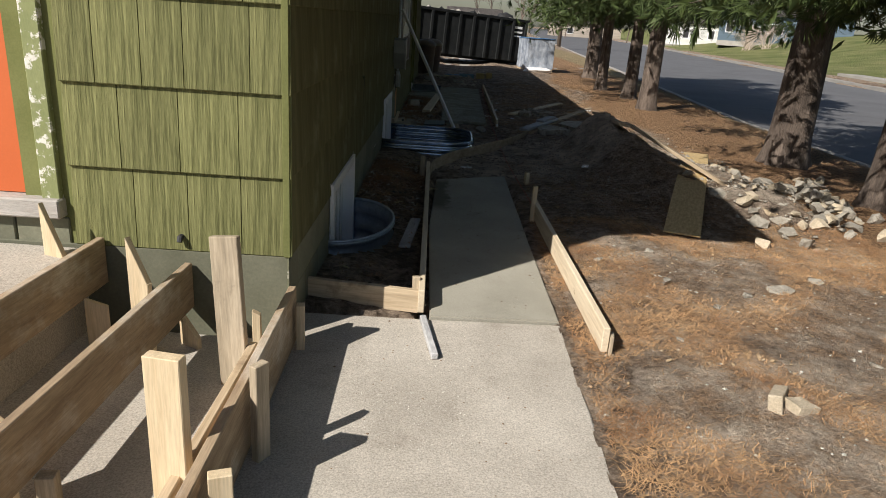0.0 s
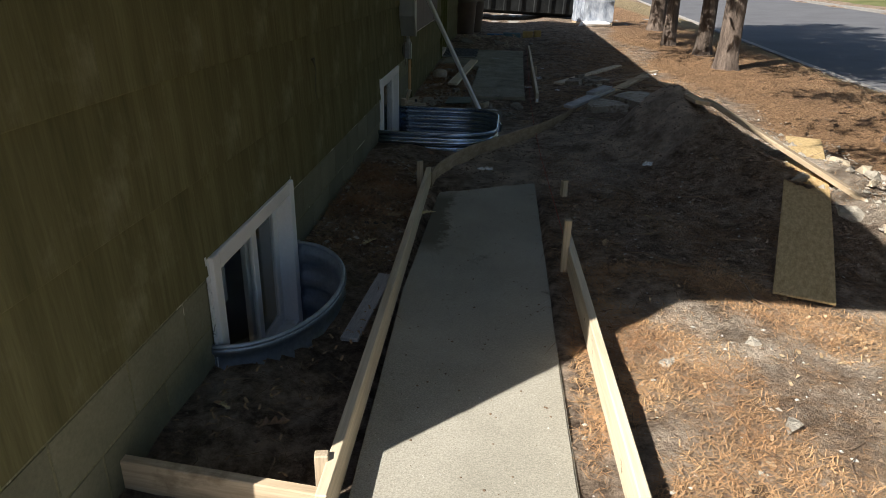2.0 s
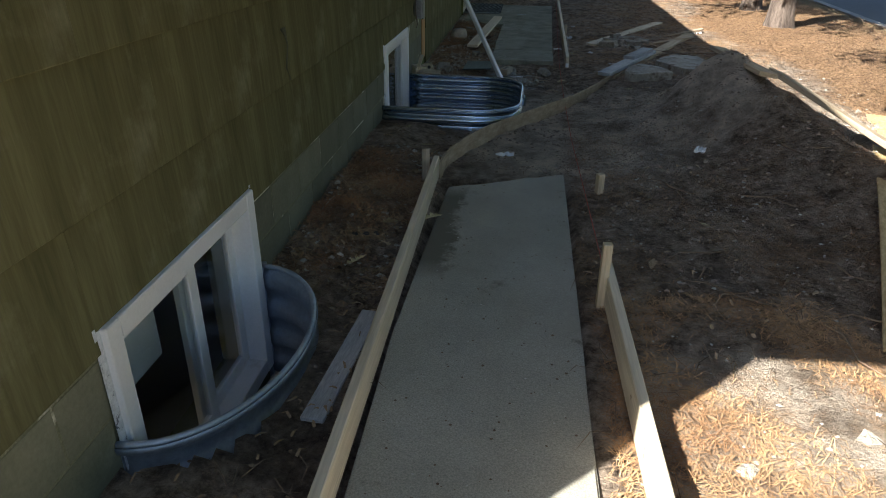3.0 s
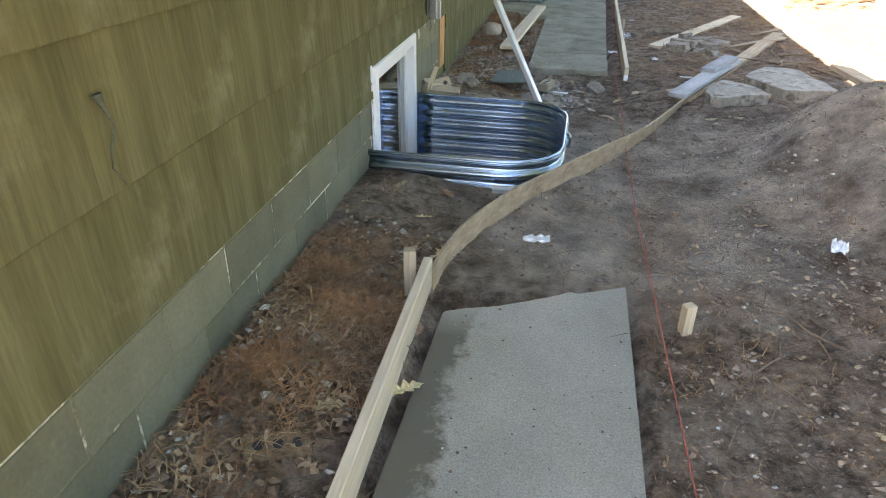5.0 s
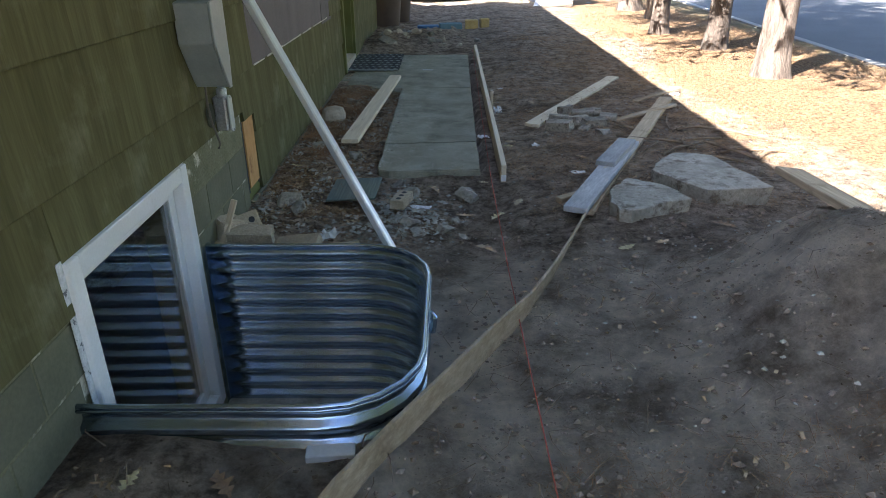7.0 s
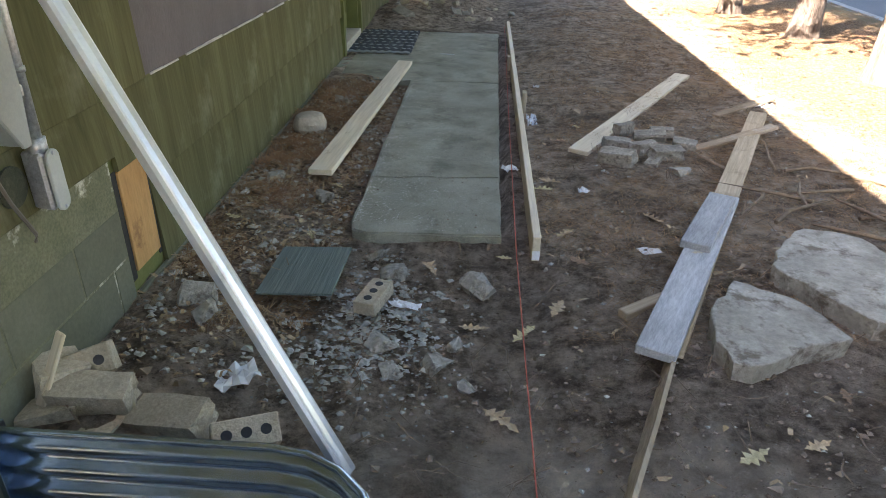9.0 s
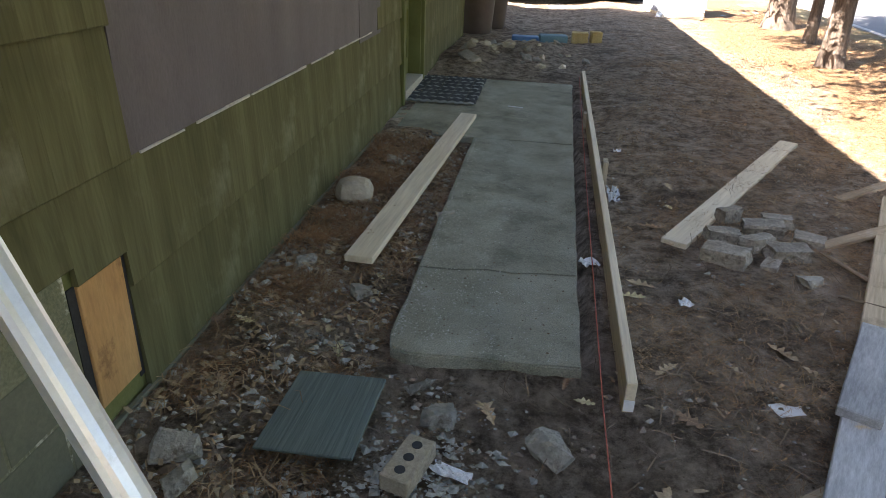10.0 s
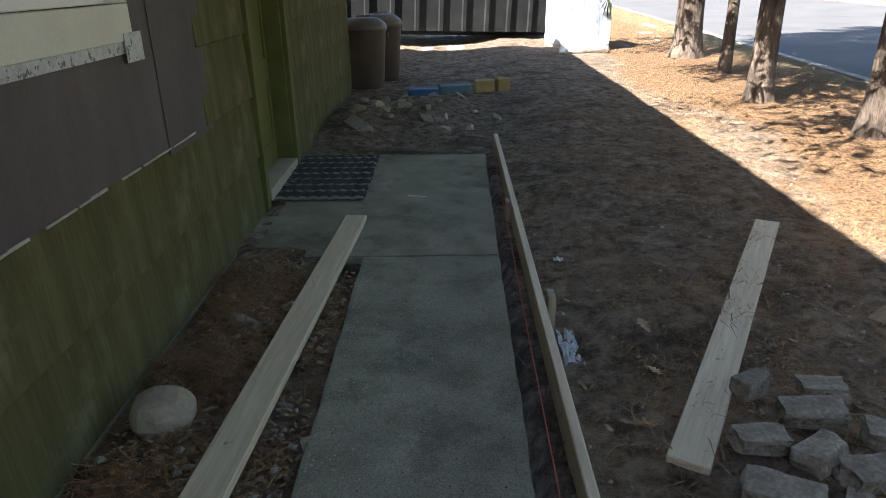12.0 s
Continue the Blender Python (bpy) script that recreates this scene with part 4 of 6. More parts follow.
# ---- step forms by the front wall ----
slab("landing", [(-4.0, 0.2), (-1.76, 0.2), (-1.74, 3.05), (-4.0, 3.05)], 0.33, 0.5, CONCRETE, "pale concrete landing beside the red door", 6)
FORM = "step form boards"
for x0, x1, y0, y1, foot, high, mat_, text in (
        (-1.66, -1.69, 3.07, 0.2, 0.15, 0.235, PINE_BROWN, "wide stained form board on edge held by stakes"),
        (-1.24, -1.27, 3.08, 0.2, 0.045, 0.235, PINE_BROWN, "wide stained form board on edge for steps"),
        (-0.715, -0.625, 3.05, 0.2, -0.085, 0.29, PINE_BROWN, "outer step form board standing on paving")):
    edge_board("form_board", (x0, y0, foot), (x1, y1, foot), high, 0.038, mat_, text, FORM)
edge_board("form_cleat", (-0.80, 2.66, -0.0), (-0.77, 1.2, -0.0), 0.09, 0.036, PINE_USED, "thin pine cleat along the step form", FORM)
STK = (
    ("form_stake", -0.865, 2.60, -0.1, 0.575, 0.125, 0.04, PINE_USED, "leaning used pine stake with pale sawn top", -6, -7, 0),
    ("form_stake", -0.80, 1.76, -0.1, 0.50, 0.12, 0.045, PINE, "fresh pine stake with square sawn top", -8, 0, 0),
    ("form_stake", -0.615, 2.10, -0.1, 0.30, 0.065, 0.036, PINE_USED, "weathered short stake outside the form", 60, 0, 0),
    ("form_stake", -0.66, 2.98, -0.1, 0.14, 0.04, 0.05, PINE, "short pine stake at the board end", 10, 0, 0),
    ("form_stake", -0.59, 1.60, -0.1, 0.22, 0.07, 0.04, PINE, "short pine stake outside the form", 20, 0, 0),
    ("form_stake", -1.80, 2.92, -0.1, 0.58, 0.12, 0.025, PINE, "pointed pale wedge stake behind the board", -20, 0, 0.24),
    ("form_stake", -1.335, 2.76, -0.1, 0.5, 0.11, 0.03, PINE, "pointed pale wedge stake behind the board", -20, 0, 0.2),
    ("form_stake", -1.60, 2.86, -0.1, 0.16, 0.1, 0.03, PINE, "short pale stake under the board", 25, 0, 0.05),
    ("form_stake", -1.19, 2.93, -0.1, 0.06, 0.12, 0.03, PINE, "short pale wedge on the paving", -30, 0, 0.1),
    ("form_stake", -1.17, 2.52, -0.1, 0.04, 0.05, 0.04, PINE_USED, "short stake under the board", 10, 0, 0),
    ("form_stake", -1.33, 1.72, -0.1, 0.32, 0.1, 0.035, PINE, "splintered pale stake behind the board", -15, 0, 0.06),
    ("form_stake", -1.20, 1.75, -0.1, 0.05, 0.06, 0.05, PINE_USED, "short stake under the board", 10, 0, 0),
    ("form_stake", -0.86, 2.92, -0.1, 0.12, 0.04, 0.04, PINE, "small pine stake against the foundation", 10, 0, 0.02),
)
for n, x, y, a, b, w, t, m_, text, turn, lean, tip in STK:
    stake(n, x, y, a, b, w, t, m_, text, turn, lean, 0, None, tip)
bib = part("hose_outlet", tube([(-1.31, 3.10, 0.41), (-1.31, 3.075, 0.41), (-1.31, 3.065, 0.39)], 0.014, 8), DARK)
tagged(bib, "small dark outlet through green shingles", "outlet")

# ---- forms along the walk ----
WALKFORM = "walk form boards"
edge_board("form_board", (-0.775, 3.59, -0.10), (-0.10, 3.53, -0.11), 0.14, 0.038, PINE_USED, "pale form board across the planting bed", WALKFORM)
edge_board("form_board", (-0.085, 3.50, -0.10), (-0.185, 7.05, -0.08), 0.14, 0.038, PINE, "long pale form board on edge beside the walk", WALKFORM)
edge_board("form_board", (0.89, 3.12, -0.08), (0.80, 5.75, -0.07), 0.14, 0.038, PINE, "long pale form board on edge beside the walk", WALKFORM)
edge_board("form_board", (0.79, 10.95, -0.115), (0.785, 16.75, -0.07), 0.14, 0.038, PINE, "long pale form board on edge beside the slab", WALKFORM)
stake("form_stake", 0.925, 3.14, -0.12, 0.02, 0.07, 0.02, PINE_USED, "short reddish stake at a board end", 80)
stake("form_stake", 0.775, 5.53, -0.12, 0.22, 0.04, 0.035, PINE, "upright pine stake at the form board", 5)
stake("form_stake", 0.87, 6.94, -0.12, 0.035, 0.045, 0.04, PINE, "lone pine peg driven in soil", 30)
stake("form_stake", -0.245, 6.97, -0.15, 0.13, 0.05, 0.04, PINE_USED, "grey pine stake beside the board end", 10)
stake("form_stake", -0.125, 3.66, -0.12, 0.06, 0.045, 0.035, PINE_USED, "pine stake in the form corner", 10)
tag = part("paper_tag", box((0.772, 10.941, -0.09), (0.808, 10.945, -0.045)), PAPER)
tagged(tag, "small white tag stapled on a board end", "tag")
stake("form_stake", 0.84, 13.42, -0.12, 0.06, 0.035, 0.10, PINE_USED, "short brace block against the form board", 0)
stake("form_stake", 0.755, 14.9, -0.12, 0.03, 0.03, 0.09, PINE_USED, "short stake inside the form board", 0)
plank("board_scrap", (-0.26, 4.6, -0.095), (-0.215, 5.3, -0.085), 0.085, 0.02, GREY_WOOD, "grey weathered board scrap lying on soil")
plank("board_scrap", (-0.068, 3.40, -0.097), (0.012, 2.95, -0.097), 0.036, 0.034, GREY_WOOD, "grey weathered wood strip lying on paving")


def bent_strip():
    """The thin flexible form board that curves round the well."""
    pts = [(-0.165, 7.03), (-0.155, 7.2), (-0.12, 7.42), (-0.04, 7.68), (0.08, 7.96), (0.23, 8.22), (0.42, 8.53), (0.60, 8.84), (0.76, 9.1), (0.9, 9.42), (1.03, 9.76), (1.16, 10.1), (1.3, 10.42)]
    bm = bmesh.new()
    rings = []
    for i, (x, y) in enumerate(pts):
        a, b = Vector(pts[max(i - 1, 0)]), Vector(pts[min(i + 1, len(pts) - 1)])
        d = (b - a).normalized()
        n = Vector((d.y, -d.x)) * 0.007
        lean = 0.05 * smooth01((i - 6) / 5)
        z = -0.115
        rings.append([bm.verts.new((x + s * n.x + (lean if q else 0), y + s * n.y, z + q)) for s, q in ((-1, 0), (1, 0), (1, 0.13), (-1, 0.13))])
    for r0, r1 in zip(rings, rings[1:]):
        for k in range(4):
            bm.faces.new((r0[k], r0[(k + 1) % 4], r1[(k + 1) % 4], r1[k]))
    bm.faces.new(rings[0])
    bm.faces.new(rings[-1])
    bmesh.ops.recalc_face_normals(bm, faces=bm.faces)
    return tagged(part("bent_form_strip", bm, PINE_USED), "thin pale form strip bent in a curve on soil", "form board")


bent_strip()
line = part("mason_line", tube([(0.80, 5.6, 0.0), (0.77, 6.9, -0.05), (0.735, 8.0, -0.07), (0.71, 9.5, -0.07), (0.70, 10.9, -0.06), (0.715, 13.2, -0.04), (0.74, 16.6, 0.03)], 0.0028, 5), STRING)
tagged(line, "thin red mason line stretched low over soil", "string")

# ---- window wells ----


def window_well(name, kind, rim_z, deep, material, ribs, label):
    """A sheet steel well: ribbed wall that follows the rim, with a rolled edge."""
    well = holder(name, pose(0, 0, rim_z), label, "window well")
    line_ = well_outline(kind, 0.0, 32)
    if kind == "square":
        fine = []
        for (x0, y0), (x1, y1) in zip(line_, line_[1:]):
            n = max(1, int(math.hypot(x1 - x0, y1 - y0) / 0.12))
            fine += [(x0 + (x1 - x0) * i / n, y0 + (y1 - y0) * i / n) for i in range(n)]
        line_ = fine + [line_[-1]]
    rows = ribs * 10
    bm = bmesh.new()
    grid = []
    for j in range(rows + 1):
        z = -deep * j / rows
        push = 0.015 * max(-1.0, min(1.0, 1.9 * math.cos(2 * math.pi * ribs * j / rows)))
        row = []
        for i, (x, y) in enumerate(line_):
            a, b = line_[max(i - 1, 0)], line_[min(i + 1, len(line_) - 1)]
            d = Vector((b[0] - a[0], b[1] - a[1])).normalized()
            row.append(bm.verts.new((x + d.y * push, y - d.x * push, z)))
        grid.append(row)
    for r0, r1 in zip(grid, grid[1:]):
        for i in range(len(r0) - 1):
            bm.faces.new((r0[i], r1[i], r1[i + 1], r0[i + 1]))
    sheet = part("ribbed_sheet", bm, material, well, "", True)
    thick = sheet.modifiers.new("thickness", "SOLIDIFY")
    thick.thickness = 0.003
    part("rolled_rim", tube([(x, y, 0.004) for x, y in line_], 0.011, 8), material, well, "", True)
    for x, y in (line_[0], line_[-1]):
        s = 1 if y > line_[len(line_) // 2][1] else -1
        part("wall_flange", box((x - 0.014, min(y - s * 0.025, y + s * 0.05), -deep), (x + 0.005, max(y - s * 0.025, y + s * 0.05), 0.0), 0.001), material, well)
    part("gravel_bed", rounded([(x, y) for x, y in line_], -deep - 0.05, -deep + 0.03), GRAVEL, well, "dark gravel at the bottom")
    return well


window_well("window_well", "round", 0.02, 0.62, GALV_DULL, 4, "dull galvanised half-round window well against wall")
wellb = window_well("window_well", "square", 0.05, 0.96, GALV, 11, "shiny corrugated galvanised window well with rounded corners")
part("joint_clip", tube([(0.33, 8.86, 0.0), (0.347, 8.86, -0.02), (0.34, 8.86, -0.09)], 0.016, 8), GALV, wellb)
plank("board_scrap", (-0.06, 8.185, -0.11), (0.10, 8.20, -0.11), 0.06, 0.03, PAPER, "pale offcut under the well rim")

# ---- aluminium pole, meter box, conduit ----
pole_top, pole_foot = Vector((-0.758, 9.87, 1.585)), Vector((0.150, 9.612, -0.12))
length = (pole_top - pole_foot).length
profile = rounded([(-0.029, 0.006), (-0.023, 0.0), (0.023, 0.0), (0.029, 0.006), (0.029, 0.03), (0.02, 0.036), (0.008, 0.031), (-0.008, 0.031), (-0.02, 0.036), (-0.029, 0.03)], 0.0, length)
for v in profile.verts:
    v.co = Vector((v.co.x, v.co.z, v.co.y))
bmesh.ops.recalc_face_normals(profile, faces=profile.faces)
pole = part("gutter_pole", profile, PIPE)
pole.matrix_world = plank_matrix(pole_foot, pole_top, 0)
tagged(pole, "white aluminium channel leaning against the wall", "channel")

meter = holder("utility_box", pose(WALL_X, 9.63, 0.80), "grey metal utility box with slanting base on the wall", "utility box")


def side_prism(points, x0, x1, bevel=0.004):
    """A prism over an outline in y and z, from x0 to x1."""
    bm = rounded(points, x0, x1, bevel)
    for v in bm.verts:
        v.co = Vector((v.co.z, v.co.x, v.co.y))
    bmesh.ops.recalc_face_normals(bm, faces=bm.faces)
    return bm


part("body", side_prism([(0.0, 0.22), (0.14, 0.0), (0.165, 0.0), (0.18, 0.15), (0.18, 0.42), (0.0, 0.40)], 0.0, 0.16), BOXGREY, meter)
part("cover", side_prism([(-0.004, 0.218), (0.137, -0.004), (0.168, -0.004), (0.184, 0.15), (0.184, 0.424), (-0.004, 0.404)], 0.162, 0.173, 0.003), COVERGREY, meter, "pale grey enamel cover")
part("latch", box((0.15, 0.182, 0.12), (0.17, 0.196, 0.15), 0.003), ZINC, meter)
conduit = holder("conduit", pose(WALL_X, 9.97, 0.5), "silver electric conduit with oval covered fitting on wall", "conduit")
part("pipe", tube([(0.05, 0.02, 0.24), (0.05, 0.02, 0.6), (0.05, 0.03, 1.95)], 0.019, 12), ZINC, conduit, "dull silver pipe", True)
part("coupling", tube([(0.05, 0.02, 0.2), (0.05, 0.02, 0.25)], 0.027, 10), ZINC, conduit, "", True)
part("strap", tube([(0.05, 0.02, 0.44), (0.05, 0.02, 0.455)], 0.023, 10), ZINC, conduit, "", True)
part("fitting_body", rounded([(0.0, 0.0), (0.07, -0.015), (0.078, 0.02), (0.07, 0.055), (0.0, 0.05)], 0.03, 0.21, 0.008), ZINC, conduit)
part("cover_plate", side_prism([(0.02 + 0.032 * math.cos(q * math.pi / 8), 0.12 + (0.065 if math.sin(q * math.pi / 8) > 0 else -0.065) + 0.032 * math.sin(q * math.pi / 8)) for q in range(16)], 0.079, 0.09, 0.002), COVERGREY, conduit, "pale oval cover")
for z in (0.035, 0.205):
    part("screw", tube([(0.09, 0.02, z), (0.094, 0.02, z)], 0.006, 8), ZINC, conduit)
part("wall_plate", tube([(0.004, -0.075, 0.13), (0.012, -0.075, 0.13)], 0.062, 20), BOXDARK, conduit, "round dark plate where a pipe was removed")
cable = part("cable", tube([(-0.745, 9.80, 0.81), (-0.75, 9.81, 0.70), (-0.755, 9.85, 0.60), (-0.745, 9.90, 0.48), (-0.76, 9.91, 0.45)], 0.006, 6), BINLID)
tagged(cable, "thin taupe cable hanging from the utility box", "cable")
stub = part("cable_stub", tube([(-0.775, 6.03, 0.985), (-0.766, 6.035, 0.95), (-0.768, 6.06, 0.90), (-0.768, 6.035, 0.85), (-0.768, 6.02, 0.80), (-0.766, 6.05, 0.755), (-0.77, 6.06, 0.74)], 0.0032, 6, (4.5, 1.8, 1.0, 1.0, 0.9, 0.9, 0.7)), BOXDARK)
tagged(stub, "short wavy cable stub stuck on the green wall", "cable")

for ob in (meter, conduit, cable, bib, stub):
    ob.matrix_basis = SKEW @ ob.matrix_basis

# ---- loose lumber on the yard ----
plank("plank", (-0.40, 11.74, -0.035), (-0.255, 14.78, -0.058), 0.14, 0.036, PINE, "pale pine plank lying beside the walk", group="loose planks")
plank("plank", (1.145, 12.37, -0.07), (2.36, 14.58, -0.05), 0.14, 0.036, PINE, "pale pine plank lying on needles", group="loose planks")
plank("plank", (1.21, 10.2, -0.05), (2.60, 13.28, -0.03), 0.125, 0.038, PINE_USED, "long pine plank under grey boards", group="loose planks")
plank("grey_board", (1.14, 10.10, 0.0), (1.80, 11.50, 0.012), 0.14, 0.038, GREY_WOOD, "cement-coated grey board on a plank", group="grey boards")
plank("grey_board", (1.47, 10.86, 0.04), (1.755, 11.42, 0.048), 0.13, 0.038, GREY_WOOD, "short cement-coated grey board on top", group="grey boards")
plank("lath", (1.10, 10.45, -0.07), (1.95, 11.06, -0.06), 0.05, 0.038, PINE_USED, "short pine lath crossing under boards")
plank("lath", (1.92, 12.50, -0.06), (2.56, 12.86, 0.012), 0.07, 0.025, PINE_BROWN, "brown short stick across a plank")
plank("lath", (2.30, 13.32, -0.06), (2.86, 13.72, 0.0), 0.07, 0.025, PINE_BROWN, "brown short stick across a plank end")
plank("plank", (2.14, 8.2, 0.42), (2.12, 9.72, 0.36), 0.14, 0.036, PINE_USED, "weathered plank lying on the earth bank", group="loose planks", roll=8)
plank("plank", (2.95, 5.75, 0.03), (2.26, 8.46, 0.40), 0.13, 0.036, PINE_USED, "weathered plank sloping up the earth bank", group="loose planks", roll=20)
plank("osb_strip", (1.95, 5.18, -0.02), (3.13, 8.35, 0.12), 0.29, 0.014, OSB, "tan strand board strip lying across the bank", "board", bow=0.09)

# ---- broken concrete, bricks, stones ----


def chunk(name, x, y, z, size, turn, material, label, category, seed, rough=0.1, cuts=2, squash=0.0, tilt=(0, 0), group=""):
    ob = part(name, rock([1.15 * v for v in size], seed) if name == "rubble_stone" else lump(size, seed, rough, cuts, squash), material)
    ob.matrix_world = pose(x, y, z + size[2] / 2, tilt[0], tilt[1], turn)
    return tagged(ob, label, category, group)


def broken_slab(name, pts, z, thick, seed, label, tilt=(0, 0)):
    cx, cy = sum(p[0] for p in pts) / len(pts), sum(p[1] for p in pts) / len(pts)
    ring = []
    for (x0, y0), (x1, y1) in zip(pts, pts[1:] + pts[:1]):
        n = max(1, int(math.hypot(x1 - x0, y1 - y0) / 0.055))
        for i in range(n):
            s = i / n
            j = noise.noise_vector(Vector((x0 + s * (x1 - x0), y0 + s * (y1 - y0), seed)) * 14.0) * 0.028
            ring.append((x0 + s * (x1 - x0) + j.x - cx, y0 + s * (y1 - y0) + j.y - cy))
    bm = rounded(ring, 0.0, thick)
    bmesh.ops.bevel(bm, geom=[e for e in bm.edges if min(v.co.z for v in e.verts) > thick - 0.001], offset=0.004, segments=1, affect="EDGES")
    for v in bm.verts:
        if v.co.z < thick * 0.5:
            v.co.x *= 0.96 + 0.1 * noise.noise(v.co * 8)
            v.co.y *= 0.96 + 0.1 * noise.noise(v.co * 8 + Vector((4, 0, 0)))
    ob = part(name, bm, CHUNK)
    ob.matrix_world = pose(cx, cy, z, tilt[0], tilt[1], 0)
    return tagged(ob, label, "concrete slab", "broken slabs")


broken_slab("broken_slab", [(1.36, 10.17), (1.39, 10.05), (1.47, 10.03), (1.70, 10.18), (1.85, 10.23), (1.82, 10.37), (1.76, 10.48), (1.55, 10.60), (1.41, 10.38)], -0.07, 0.115, 3, "grey broken concrete slab lying on soil", (1, 1))
broken_slab("broken_slab", [(1.97, 10.30), (2.38, 10.34), (2.29, 10.76), (2.24, 10.98), (2.01, 11.07), (1.87, 10.93), (1.75, 10.72), (1.82, 10.57), (1.90, 10.43)], -0.05, 0.125, 5, "large grey broken concrete slab lying on the bank", (1, -1))


def holed_brick(x, y, z, turn, tilt, label, seed, clay=BRICK):
    """A cored brick; dark discs paint the shade of its three holes."""
    bm = bmesh.new()
    L, W, H, n = 0.2, 0.095, 0.06, 12
    add_box(bm, (-L / 2, -W / 2, 0), (L / 2, W / 2, H), 0.004)
    ob = part("cored_brick", bm, clay)
    ob.matrix_world = pose(x, y, z, tilt[0], tilt[1], turn)
    for k in (-1, 0, 1):
        rim = part("core_hole", tube([(k * 0.058, 0, H - 0.004), (k * 0.058, 0, H + 0.0015)], 0.017, n), DARK, ob, "dark disc for the shade in a core hole")
        rim.parent = ob
    return tagged(ob, label, "brick", "loose bricks")


holed_brick(0.10, 10.52, -0.10, 75, (0, 0), "pale cored brick lying among gravel", 1)
holed_brick(-0.735, 9.87, 0.03, 22, (62, -14), "pale cored brick tilted on a brick heap", 2)
holed_brick(-0.17, 9.70, -0.08, 28, (38, 6), "broken tan cored brick beside the well", 4)
plank("board_scrap", (-0.79, 9.70, -0.01), (-0.73, 9.80, 0.20), 0.045, 0.012, PINE, "pale splinter of wood on the bricks")
for k, (x, y, z, s, turn, tx, ty) in enumerate((
        (-0.66, 9.76, -0.05, (0.24, 0.11, 0.10), 6, 10, 4), (-0.40, 9.72, -0.09, (0.25, 0.12, 0.09), -12, 14, -10), (-0.79, 9.80, -0.03, (0.14, 0.12, 0.12), 50, 8, 12),
        (-0.78, 9.70, -0.08, (0.16, 0.1, 0.08), 30, 0, 0), (-0.60, 9.66, -0.11, (0.2, 0.1, 0.07), 80, 0, 4))):
    chunk("rubble_brick", x, y, z, s, turn, BRICK, "dusty tan brick piece heaped beside the well", "brick", k + 3, 0.06, 3, 0.06, (tx, ty), "bricks by the well")
for k, (x, y, s, turn, m_) in enumerate((
        (-0.60, 10.42, (0.14, 0.09, 0.1), 20, CHUNK), (-0.52, 10.30, (0.09, 0.09, 0.08), 50, CHUNK), (0.05, 10.98, (0.1, 0.09, 0.07), 40, CHUNK), (0.14, 10.83, (0.12, 0.1, 0.06), 10, CHUNK),
        (0.52, 10.72, (0.1, 0.16, 0.09), 70, CHUNK), (0.38, 10.18, (0.1, 0.14, 0.06), -30, CHUNK), (0.22, 10.12, (0.08, 0.1, 0.05), 20, CHUNK), (0.44, 10.30, (0.06, 0.08, 0.05), -20, CHUNK),
        (0.17, 10.28, (0.13, 0.12, 0.05), 12, CHUNK), (0.50, 10.05, (0.06, 0.07, 0.04), 70, CHUNK), (-0.10, 12.55, (0.12, 0.1, 0.08), 30, CHUNK), (-0.33, 11.55, (0.1, 0.1, 0.07), 20, CHUNK),
        (-0.66, 11.7, (0.14, 0.1, 0.04), 70, CHUNK), (-0.58, 13.35, (0.13, 0.06, 0.07), 10, CHUNK), (-0.36, 13.55, (0.13, 0.08, 0.06), -10, BRICK), (-0.15, 11.95, (0.06, 0.06, 0.05), 0, CHUNK))):
    chunk("rubble_stone", x, y, float(height(x, y)) - 0.012, s, turn, m_, "grey broken concrete lump on soil", "rubble", k + 20, 0.14, 2, 0.2, (0, 0), "loose rubble")
bed_brick = holed_brick(-0.42, 6.0, -0.09, 28, (14, 8), "earth-stained brown cored brick half buried in the dug bed", 5, BROWN_BRICK)
chunk("boulder", -0.67, 12.62, -0.10, (0.21, 0.18, 0.17), 20, STONE, "smooth rounded pale boulder by the wall", "boulder", 4, 0.05, 4, 0.85)
for k, (x, y, z, s, turn) in enumerate(((1.36, 12.18, -0.06, (0.24, 0.12, 0.09), -32), (1.40, 12.44, -0.04, (0.2, 0.11, 0.06), 8), (1.56, 12.36, -0.05, (0.19, 0.1, 0.08), 35), (1.68, 12.27, -0.05, (0.22, 0.11, 0.08), 12),
                                        (1.64, 12.58, -0.04, (0.22, 0.11, 0.07), -8), (1.50, 12.76, -0.06, (0.13, 0.09, 0.09), 30), (1.76, 12.74, -0.05, (0.17, 0.12, 0.06), -12), (1.84, 12.46, -0.05, (0.16, 0.1, 0.07), -20), (1.58, 12.16, -0.07, (0.13, 0.08, 0.05), 60))):
    chunk("rubble_brick", x, y, z + 0.012, [0.92 * v for v in s], turn, SOILED_BRICK, "grey-brown weathered brick in a small heap", "brick", k + 40, 0.09, 3, 0.05, (float(rng.uniform(-9, 9)), float(rng.uniform(-9, 9))), "bricks by the plank")
chunk("rubble_stone", 1.70, 11.99, -0.07, (0.12, 0.1, 0.08), 40, CHUNK, "pale rounded stone beside the brick heap", "rubble", 48, group="loose rubble")
holed_brick(1.545, 2.66, -0.025, 56, (78, 10), "pale mortared cored brick tipped on its side", 3)
chunk("rubble_brick", 1.645, 2.60, -0.085, (0.12, 0.1, 0.09), 20, BRICK, "pale brick with mortar lying on needles", "brick", 61, 0.07, 3, 0.06, (0, 8), "loose bricks")
